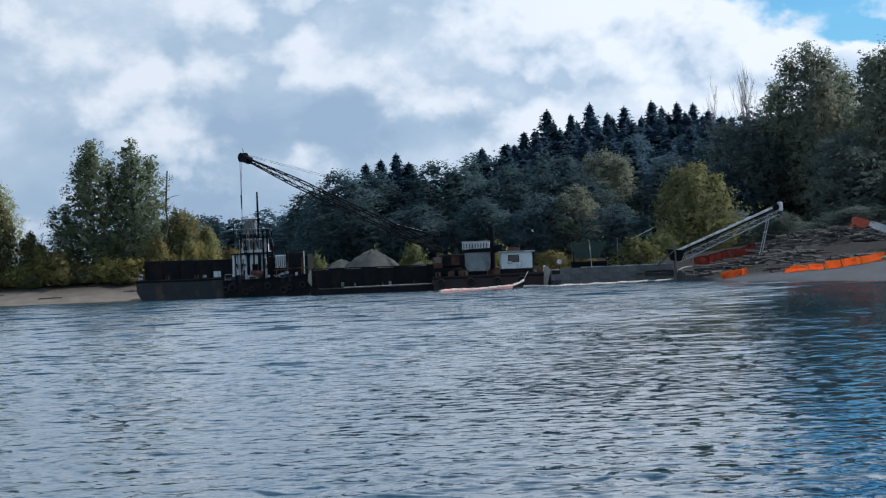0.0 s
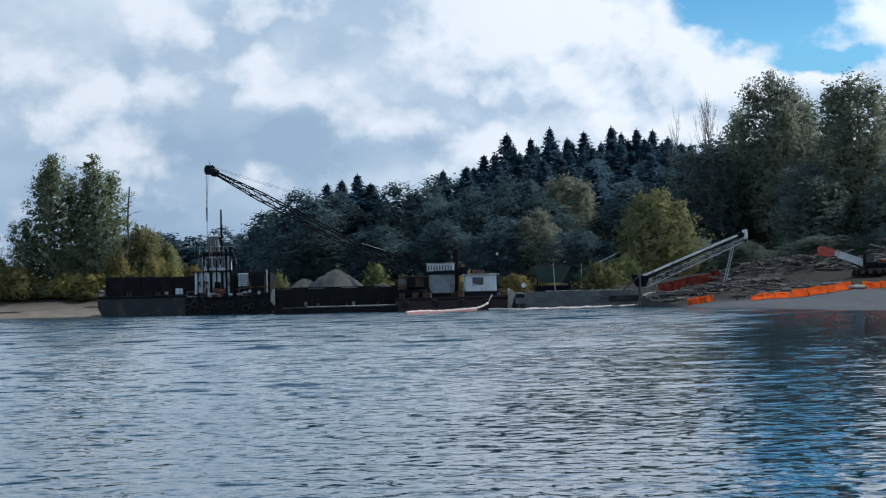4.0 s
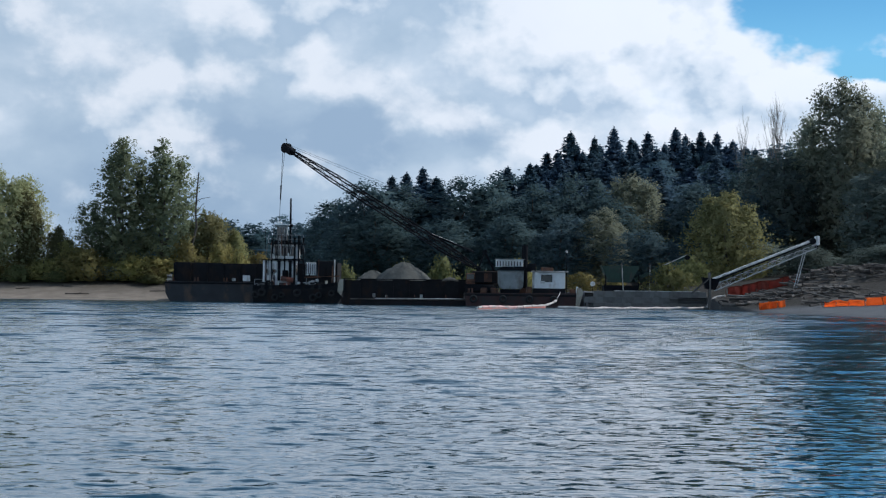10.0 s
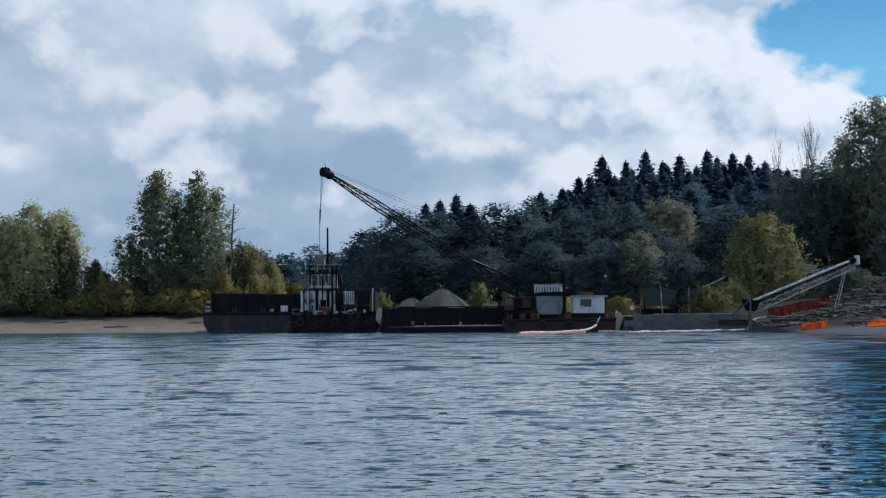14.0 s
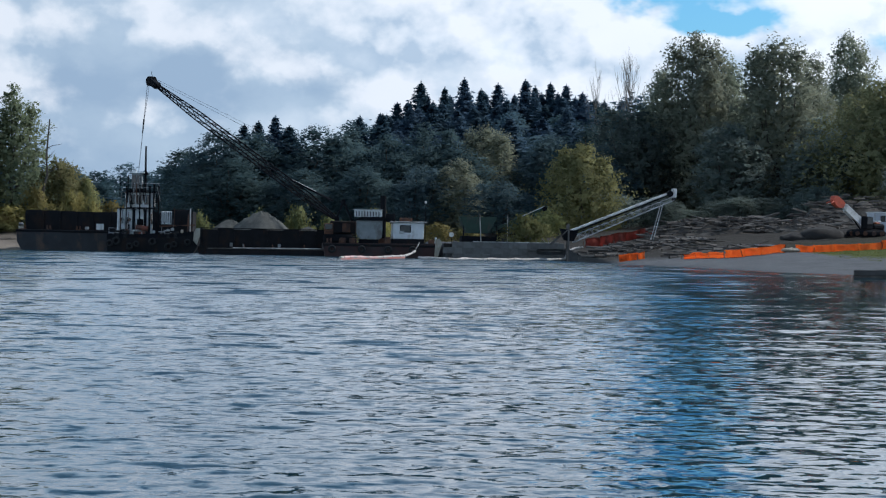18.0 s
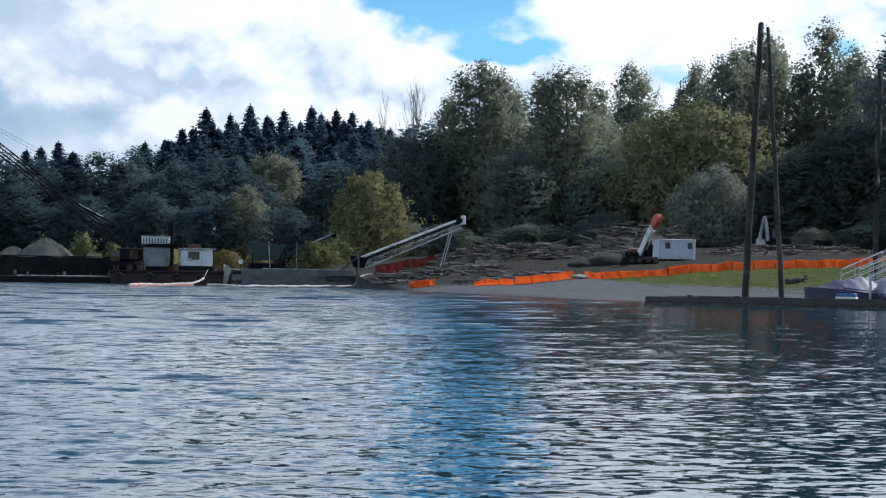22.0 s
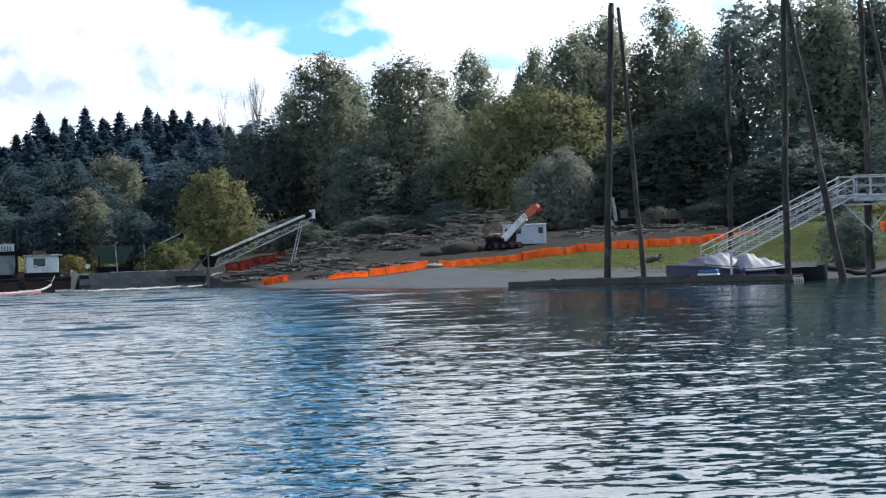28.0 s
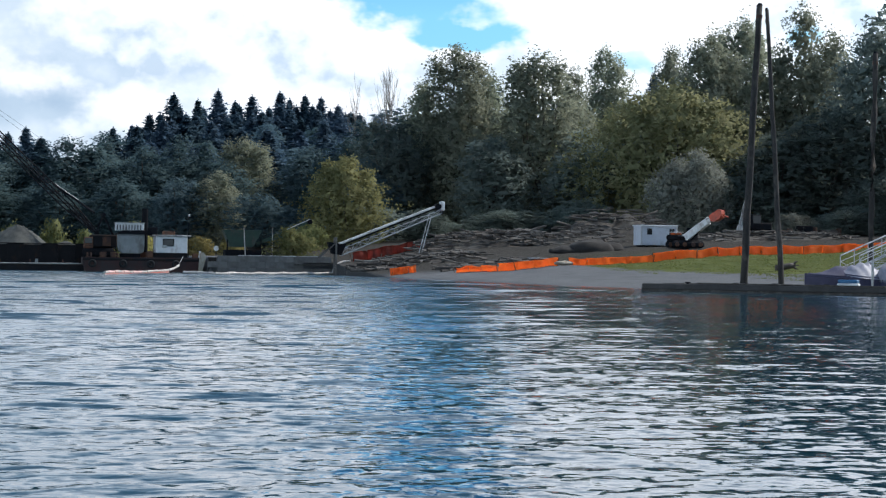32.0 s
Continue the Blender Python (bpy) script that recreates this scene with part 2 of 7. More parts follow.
M["white_paint"] = material("white_paint", (0.72, 0.73, 0.72), 0.55, spread=0.1, second=(0.36, 0.31, 0.26), amount=0.18, grain=1.6, fine=18)
M["dirty_white"] = material("dirty_white", (0.50, 0.50, 0.48), 0.65, spread=0.25, second=(0.10, 0.085, 0.075), amount=0.5, grain=1.5, fine=18)
M["cream"] = material("cream", (0.42, 0.38, 0.30), 0.6, spread=0.15, second=(0.22, 0.15, 0.1), amount=0.35, grain=2, fine=20)
M["galvanised"] = material("galvanised", (0.50, 0.51, 0.52), 0.5, 0.35, spread=0.15, second=(0.28, 0.25, 0.22), amount=0.25, grain=2.5, fine=30)
M["aluminium"] = material("aluminium", (0.37, 0.38, 0.40), 0.45, 0.5, spread=0.1, grain=3, fine=40)
M["glass_dark"] = material("glass_dark", (0.015, 0.018, 0.02), 0.12, spread=0.1, bump=0.0)
M["grab_red"] = material("grab_red", (0.52, 0.085, 0.04), 0.6, second=(0.25, 0.08, 0.05), amount=0.35, grain=3, fine=30)
M["orange_paint"] = material("orange_paint", (0.62, 0.13, 0.03), 0.5, second=(0.25, 0.09, 0.04), amount=0.3, grain=3, fine=30)
M["rubber"] = material("rubber", (0.02, 0.02, 0.02), 0.9, grain=6, fine=40)
M["concrete"] = material("concrete", (0.17, 0.165, 0.155), 0.9, second=(0.07, 0.062, 0.055), amount=0.5, grain=0.8, fine=10, bump=0.3, vary=0.15)
M["gravel"] = material("gravel", (0.075, 0.077, 0.068), 0.95, spread=0.3, grain=1.2, fine=9, bump=0.5, second=(0.1, 0.1, 0.09), amount=0.4)
M["wet_wood"] = material("wet_wood", (0.055, 0.045, 0.037), 0.75, spread=0.35, grain=2.5, fine=16, bump=0.5, second=(0.11, 0.10, 0.085), amount=0.4)
M["pile_wood"] = material("pile_wood", (0.030, 0.026, 0.023), 0.85, spread=0.35, grain=2.0, fine=14, bump=0.5, second=(0.10, 0.085, 0.07), amount=0.35)
M["grey_wood"] = material("grey_wood", (0.12, 0.112, 0.102), 0.9, spread=0.35, grain=2.0, fine=14, bump=0.4, second=(0.09, 0.075, 0.06), amount=0.45, vary=0.35)
M["bark"] = material("bark", (0.085, 0.075, 0.062), 0.95, spread=0.35, grain=1.5, fine=9, bump=0.6, second=(0.16, 0.15, 0.13), amount=0.35)
M["bark_pale"] = material("bark_pale", (0.24, 0.22, 0.19), 0.95, spread=0.3, grain=1.5, fine=9, bump=0.5, second=(0.10, 0.09, 0.08), amount=0.4)
M["tarp"] = material("tarp", (0.052, 0.050, 0.095), 0.6, spread=0.2, grain=1.6, fine=18, second=(0.10, 0.095, 0.145), amount=0.3)
M["tarp_white"] = material("tarp_white", (0.27, 0.27, 0.32), 0.55, spread=0.12, grain=2, fine=20, second=(0.30, 0.30, 0.36), amount=0.3)
M["net"] = material("net", (0.88, 0.18, 0.03), 0.7, spread=0.16, grain=0.9, fine=12, second=(1.0, 0.33, 0.08), amount=0.5, coord="Object")


def thin_cloth(m, colour, share):
    """Lets part of the light through a thin sheet."""
    tree = m.node_tree
    front = next(n for n in tree.nodes if n.type == "BSDF_PRINCIPLED")
    end = next(n for n in tree.nodes if n.type == "OUTPUT_MATERIAL")
    back, both = tree.nodes.new("ShaderNodeBsdfTranslucent"), tree.nodes.new("ShaderNodeMixShader")
    back.inputs["Color"].default_value = colour
    both.inputs[0].default_value = share
    tree.links.new(front.outputs[0], both.inputs[1])
    tree.links.new(back.outputs[0], both.inputs[2])
    tree.links.new(both.outputs[0], end.inputs["Surface"])


thin_cloth(M["net"], rgb(1.0, 0.24, 0.04), 0.45)
# duller than the net: faded, with shade under the conveyor mixed in
M["net_faded_shaded"] = material("net_faded_shaded", (0.44, 0.080, 0.050), 0.8, spread=0.3, grain=0.9, fine=12, second=(0.16, 0.05, 0.04), amount=0.5)
M["blue_plastic"] = material("blue_plastic", (0.02, 0.12, 0.26), 0.5, spread=0.1)
M["soil"] = material("soil", (0.022, 0.02, 0.018), 0.95, spread=0.35, grain=0.8, fine=6, bump=0.6, second=(0.04, 0.036, 0.03), amount=0.4)
M["rope"] = material("rope", (0.03, 0.03, 0.035), 0.8)
M["cw_leaf"] = leaf_material("cw_leaf", (0.27, 0.3, 0.222), (0.41, 0.425, 0.32), 0.5)
M["cw_dark"] = leaf_material("cw_dark", (0.18, 0.225, 0.20), (0.285, 0.31, 0.265), 0.5, 0.32)
M["willow_leaf"] = leaf_material("willow_leaf", (0.285, 0.3, 0.155), (0.46, 0.44, 0.245), 0.48)
M["silver_leaf"] = leaf_material("silver_leaf", (0.22, 0.235, 0.198), (0.41, 0.42, 0.365), 0.45)
M["yellow_leaf"] = leaf_material("yellow_leaf", (0.215, 0.215, 0.10), (0.32, 0.30, 0.135), 0.45)
# firs tinted blue and lightened to stand for distance haze
M["fir_haze_leaf"] = leaf_material("fir_haze_leaf", (0.088, 0.150, 0.205), (0.13, 0.20, 0.25), 0.4)
M["shrub_leaf"] = leaf_material("shrub_leaf", (0.25, 0.225, 0.085), (0.40, 0.33, 0.12), 0.4, 0.35)
M["light_leaf"] = leaf_material("light_leaf", (0.165, 0.20, 0.12), (0.285, 0.315, 0.19), 0.45)
# hill and far leaves: distance haze mixed into the base colour
M["slope_haze_leaf"] = leaf_material("slope_haze_leaf", (0.080, 0.130, 0.142), (0.140, 0.190, 0.180), 0.5, 0.35)
M["far_haze_leaf"] = leaf_material("far_haze_leaf", (0.064, 0.115, 0.138), (0.108, 0.160, 0.165), 0.5, 0.35)
M["pale_leaf"] = leaf_material("pale_leaf", (0.155, 0.165, 0.07), (0.24, 0.235, 0.105), 0.45)


# ---------------------------------------------------------------- building helpers
def thing(name, x, y, z, label, category, group="", rz=0.0, kind=""):
    ob = new(name)
    ob.empty_display_size = 0.3
    ob.matrix_basis = pose(x, y, z, 0, 0, rz)
    return tagged(ob, label, category, group, kind)


def part(name, bm, mat, parent, label="", smooth=False, at=None):
    """Links a bmesh as one mesh object under a thing or a part, in its parent's space."""
    me = bpy.data.meshes.new(name)
    bm.to_mesh(me)
    bm.free()
    return link_part(name, me, mat, parent, label, smooth, at)


def link_part(name, me, mat, parent, label="", smooth=False, at=None):
    if mat is not None and not me.materials:
        me.materials.append(M[mat] if isinstance(mat, str) else mat)
    if smooth:
        me.polygons.foreach_set("use_smooth", [True] * len(me.polygons))
    ob = new(name, me)
    if parent is not None:
        ob.parent = parent
    if at is not None:
        ob.matrix_basis = at
    if label:
        ob["label"] = label
    return ob


def box(bm, x0, x1, y0, y1, z0, z1, bevel=0.0, m=None):
    r = bmesh.ops.create_cube(bm, size=1.0, matrix=Matrix.Translation(((x0 + x1) / 2, (y0 + y1) / 2, (z0 + z1) / 2)) @ Matrix.Diagonal((x1 - x0, y1 - y0, z1 - z0, 1)))
    vs = r["verts"]
    if bevel:
        es = list({e for v in vs for e in v.link_edges})
        r2 = bmesh.ops.bevel(bm, geom=es, offset=bevel, segments=1, affect="EDGES", profile=0.5)
        vs = list({v for f in r2["faces"] for v in f.verts} | {v for v in vs if v.is_valid})
    if m is not None:
        bmesh.ops.transform(bm, matrix=m, verts=vs)
    return bm


def tube(bm, a, b, r0, r1=None, n=8, caps=True):
    """A round bar from a to b."""
    a, b = Vector(a), Vector(b)
    d = b - a
    q = d.to_track_quat("Z", "Y").to_matrix().to_4x4()
    bmesh.ops.create_cone(bm, cap_ends=caps, segments=n, radius1=r0, radius2=r0 if r1 is None else r1, depth=d.length,
                          matrix=Matrix.Translation((a + b) / 2) @ q)
    return bm


def bar(bm, a, b, w, h):
    """A square bar from a to b."""
    a, b = Vector(a), Vector(b)
    d = b - a
    q = d.to_track_quat("Z", "Y").to_matrix().to_4x4()
    bmesh.ops.create_cube(bm, size=1.0, matrix=Matrix.Translation((a + b) / 2) @ q @ Matrix.Diagonal((w, h, d.length, 1)))
    return bm


def prism(bm, outline, y0, y1):
    """A solid from an outline in x, z, pulled from y0 to y1."""
    lo = [bm.verts.new((x, y0, z)) for x, z in outline]
    hi = [bm.verts.new((x, y1, z)) for x, z in outline]
    bm.faces.new(lo)
    bm.faces.new(hi[::-1])
    n = len(outline)
    for i in range(n):
        bm.faces.new((lo[i], hi[i], hi[(i + 1) % n], lo[(i + 1) % n]))
    bmesh.ops.recalc_face_normals(bm, faces=bm.faces)
    return bm


def B():
    return bmesh.new()


def array_mesh(name, verts, faces, mat=None, smooth=False):
    """A mesh from numpy arrays; all faces have the same number of corners."""
    me = bpy.data.meshes.new(name)
    nv, nf, k = len(verts), len(faces), faces.shape[1]
    me.vertices.add(nv)
    me.vertices.foreach_set("co", verts.astype(np.float32).ravel())
    me.loops.add(nf * k)
    me.loops.foreach_set("vertex_index", faces.astype(np.int32).ravel())
    me.polygons.add(nf)
    me.polygons.foreach_set("loop_start", np.arange(0, nf * k, k, dtype=np.int32))
    me.update(calc_edges=True)
    if smooth:
        me.polygons.foreach_set("use_smooth", np.ones(nf, dtype=bool))
    if mat:
        me.materials.append(M[mat])
    return me


# ---------------------------------------------------------------- ground and water
def sstep(a, b, x):
    t = np.clip((x - a) / (b - a), 0, 1)
    return t * t * (3 - 2 * t)


SHORE_X = [-3000, -60, -33, -24, -12, 8, 10.4, 21.8, 22.3, 22.9, 24.0, 25.0, 26, 30, 42, 55, 80, 130, 3000]
SHORE_Y = [236, 232, 233, 246, 246, 246, 240, 240, 199, 172, 156, 143, 128, 117, 113, 111, 109, 107, 60]
# foot of the barrier on the right-hand beach: how far it stands back, and how high
FENCE_X = [22, 23.4, 27.6, 30, 33.9, 40, 44, 50, 63.6, 75, 90, 3000]
FENCE_Y = [174, 172, 165, 161, 158, 158, 160, 162, 169, 173, 178, 178]
FENCE_Z = [0.10, 0.17, 0.50, 0.70, 1.10, 1.53, 1.95, 2.3, 2.95, 3.5, 3.9, 3.9]


def height(x, y):
    x, y = np.asarray(x, float), np.asarray(y, float)
    shore = np.interp(x, SHORE_X, SHORE_Y)
    d = y - shore
    left = np.interp(d, [-200, -30, 0, 4, 18, 60, 300, 2500], [-6, -3, 0, 0.45, 2.7, 3.3, 4.5, 5])
    mid = np.interp(d, [-200, -30, -2, 0, 3, 60, 110, 160, 200, 500, 2500], [-6, -3.5, -0.6, 0.4, 1.7, 4.0, 7.5, 12.0, 15, 18, 25])
    fy, fz = np.interp(x, FENCE_X, FENCE_Y), np.interp(x, FENCE_X, FENCE_Z)
    back = np.interp(y - fy, [0, 20, 45, 85, 140, 220, 360, 2350], [0, 0.72, 1.9, 2.6, 4.0, 10, 14, 23])
    right = np.where(d < 0, np.maximum(d * 0.066, -6), np.minimum(d / np.maximum(fy - shore, 8.0), 1.0) * fz + np.where(d > 0, back, 0))
    right = right + 2.3 * sstep(51, 58.5, x) * sstep(112, 126, y) * (1 - sstep(140, 160, y)) * (1 - sstep(70, 100, x))
    wl, wr = 1 - sstep(-26, -14, x), sstep(21.6, 22.8, x)
    h = left * wl + right * wr + mid * (1 - wl) * (1 - wr)
    yard = sstep(10.3, 10.6, x) * (1 - sstep(22.2, 22.6, x)) * sstep(197.2, 197.8, y) * (1 - sstep(238, 246, y))
    h = h * (1 - yard) + 1.55 * yard
    k = sstep(0.15, 1.2, h)
    h = h + k * (0.10 * np.sin(x * 0.9 + 1.3 * np.sin(y * 0.31)) * np.sin(y * 0.7 + 0.4 * x) + 0.05 * np.sin(2.3 * x + y) * np.sin(1.9 * y - x))
    return h


def ground_z(x, y):
    return float(height(x, y))


def axis(*runs):
    return np.unique(np.concatenate([np.arange(a, b, s) for a, b, s in runs]))


def build_ground():
    xs = axis((-3000, -400, 260), (-400, -120, 20), (-120, 9, 1.5), (9, 24, 0.3), (24, 110, 1.0), (110, 200, 8), (200, 3100, 290))
    ys = axis((-3000, -100, 290), (-100, 96, 14), (96, 186, 1.0), (186, 200, 0.3), (200, 300, 1.6), (300, 460, 8), (460, 3100, 240))
    X, Y = np.meshgrid(xs, ys)
    Z = height(X, Y)
    Z = np.where(Y < 60, np.minimum(Z, -4), Z)
    v = np.stack([X, Y, Z], -1).reshape(-1, 3)
    nx, ny = len(xs), len(ys)
    i = (np.arange(ny - 1)[:, None] * nx + np.arange(nx - 1)[None]).ravel()
    me = array_mesh("ground", v, np.stack([i, i + 1, i + nx + 1, i + nx], 1), "ground", True)
    grass = sstep(0.75, 1.15, v[:, 2]) * sstep(33, 41, v[:, 0]) * (1 - sstep(172, 180, v[:, 1])) + 0.9 * (1 - sstep(-60, -30, v[:, 0])) * sstep(2.2, 2.9, v[:, 2])
    brush = np.clip(sstep(235, 250, v[:, 1]) + 0.75 * 1.25 * sstep(0, 9, v[:, 1] - np.interp(v[:, 0], [22, 35, 42, 55, 80], [170, 157, 159, 164, 175])) * sstep(20, 24, v[:, 0]), 0, 1)
    sand = 1 - sstep(-30, -12, v[:, 0])
    col = me.color_attributes.new("cover", "FLOAT_COLOR", "POINT")
    col.data.foreach_set("color", np.stack([grass, brush, sand, np.ones_like(sand)], 1).astype(np.float32).ravel())
    tagged(new("ground", me), "gravel beach, grass strip and wooded bank rising from the river", "ground", kind="structure")


def ground_material():
    m = bpy.data.materials.new("ground")
    m.use_nodes = True
    N = Nodes(m.node_tree)
    co = N.add("ShaderNodeTexCoord").outputs["Object"]
    cover = N.add("ShaderNodeAttribute", attribute_name="cover").outputs["Color"]
    sep = N.add("ShaderNodeSeparateColor", {0: cover})
    a, b, c = N.noise(co, 0.5, 6.0, 0.65), N.noise(co, 5.0, 4.0, 0.6), N.noise(co, 22.0, 2.0, 0.6)
    stone = N.ramp(N.math("ADD", N.math("MULTIPLY", a, 0.5), N.math("MULTIPLY", c, 0.5)), [(0.3, (0.085, 0.090, 0.094)), (0.7, (0.165, 0.170, 0.176))])
    sand = N.ramp(a, [(0.3, (0.175, 0.150, 0.122)), (0.7, (0.29, 0.25, 0.205))])
    green = N.ramp(N.math("ADD", N.math("MULTIPLY", a, 0.6), N.math("MULTIPLY", b, 0.4)), [(0.3, (0.05, 0.066, 0.018)), (0.6, (0.105, 0.12, 0.034)), (0.8, (0.15, 0.14, 0.06))])
    litter = N.ramp(b, [(0.3, (0.022, 0.020, 0.017)), (0.7, (0.062, 0.056, 0.046))])
    patch = N.math("ADD", sep.outputs[0], N.math("MULTIPLY", N.math("SUBTRACT", a, 0.5), 0.9))
    base = N.mix(sep.outputs[2], stone, sand)
    base = N.mix(N.ramp(patch, [(0.3, 0.0), (0.55, 1.0)]), base, green)
    base = N.mix(sep.outputs[1], base, litter)
    bp = N.add("ShaderNodeBump", {"Strength": 0.6, "Distance": 0.08, "Height": N.math("ADD", b, c)})
    p = N.add("ShaderNodeBsdfPrincipled", {"Base Color": base, "Roughness": 0.95, "Specular IOR Level": 0.1, "Normal": bp.outputs[0]})
    N.add("ShaderNodeOutputMaterial", {"Surface": p.outputs[0]})
    M["ground"] = m


def water_material():
    m = bpy.data.materials.new("water")
    m.use_nodes = True
    N = Nodes(m.node_tree)
    co = N.add("ShaderNodeTexCoord").outputs["Object"]
    y = N.add("ShaderNodeSeparateXYZ", {0: co}).outputs[1]
    chop_share = N.add("ShaderNodeAttribute", attribute_name="chop_share").outputs["Fac"]

    def span(v, a, b, c, d):
        return N.add("ShaderNodeMapRange", {"Value": v, "From Min": a, "From Max": b, "To Min": c, "To Max": d}).outputs[0]

    # slopes of the ripples finer than the sheet's cells
    fine = N.math("SUBTRACT", N.noise(N.mapping(co, scale=(0.7, 1.0, 1.0), rot=(0, 0, 0.12)), 7.0, 3.0, 0.55, 0.3), 0.5)
    chop = N.math("SUBTRACT", N.noise(N.mapping(co, scale=(1.0, 0.55, 1.0), loc=(4, 9, 0)), 1.3, 4.0, 0.6, 0.2), 0.5)
    side = N.math("SUBTRACT", N.noise(N.mapping(co, scale=(1.0, 0.8, 1.0), loc=(9, 4, 0)), 5.0, 3.0, 0.55), 0.5)
    k = N.math("MULTIPLY", N.math("POWER", chop_share, 0.6), span(y, 12.0, 110.0, RIPPLE_NEAR, RIPPLE_FAR))
    # steep fronts of the chop in groups: small close by, wide in the distance
    steep = 0.0
    for wide, deep, a, b, c, d, edge, much in ((0.6, 0.26, 8, 14, 26, 40, 0.56, 1.0), (1.3, 0.75, 24, 34, 52, 70, 0.56, 1.25), (2.4, 2.2, 50, 66, 100, 125, 0.54, 2.0), (4.5, 5.5, 95, 120, 200, 230, 0.52, 2.5)):
        n = N.noise(N.mapping(co, scale=(1 / wide, 1 / deep, 1.0), loc=(wide, deep, 0), rot=(0, 0, 0.1)), 1.0, 2.0, 0.5, 0.3)
        here = N.math("MULTIPLY", span(y, a, b, 0.0, 1.0), span(y, c, d, much, 0.0))
        steep = N.math("ADD", N.math("MULTIPLY", N.ramp(n, [(edge, 0.0), (edge + 0.05, 0.7), (edge + 0.2, 1.0)]), here), steep)
    toward = N.math("ADD", N.math("MULTIPLY", fine, span(y, 12.0, 70.0, 1.0, 0.7)), N.math("MULTIPLY", chop, span(y, 20.0, 110.0, 0.0, 1.1)))
    # seen this low, the far sides of the ripples hide behind their crests
    hide = span(y, 14.0, 70.0, 0.15, 0.9)
    toward = N.math("ADD", N.math("MULTIPLY", toward, N.math("SUBTRACT", 1.0, hide)), N.math("MULTIPLY", N.math("ABSOLUTE", toward), hide))
    tilt = N.add("ShaderNodeCombineXYZ", {0: N.math("MULTIPLY", side, k), 1: N.math("SUBTRACT", N.math("MULTIPLY", toward, N.math("MULTIPLY", k, -1.0)), N.math("MULTIPLY", N.math("MULTIPLY", steep, chop_share), STEEP)), 2: 0.0}).outputs[0]
    geo = N.add("ShaderNodeNewGeometry").outputs["Normal"]
    nrm = N.add("ShaderNodeVectorMath", {0: N.add("ShaderNodeVectorMath", {0: geo, 1: tilt}, operation="ADD").outputs[0]}, operation="NORMALIZE").outputs[0]
    p = N.add("ShaderNodeBsdfPrincipled", {"Base Color": rgb(0.005, 0.042, 0.068), "Roughness": 0.025, "IOR": 1.333, "Specular IOR Level": 0.5, "Normal": nrm})
    N.add("ShaderNodeOutputMaterial", {"Surface": p.outputs[0]})
    M["water"] = m


RIPPLE_NEAR, RIPPLE_FAR, STEEP = 0.78, 0.86, 0.19
WAVE_SLOPE = 0.0162


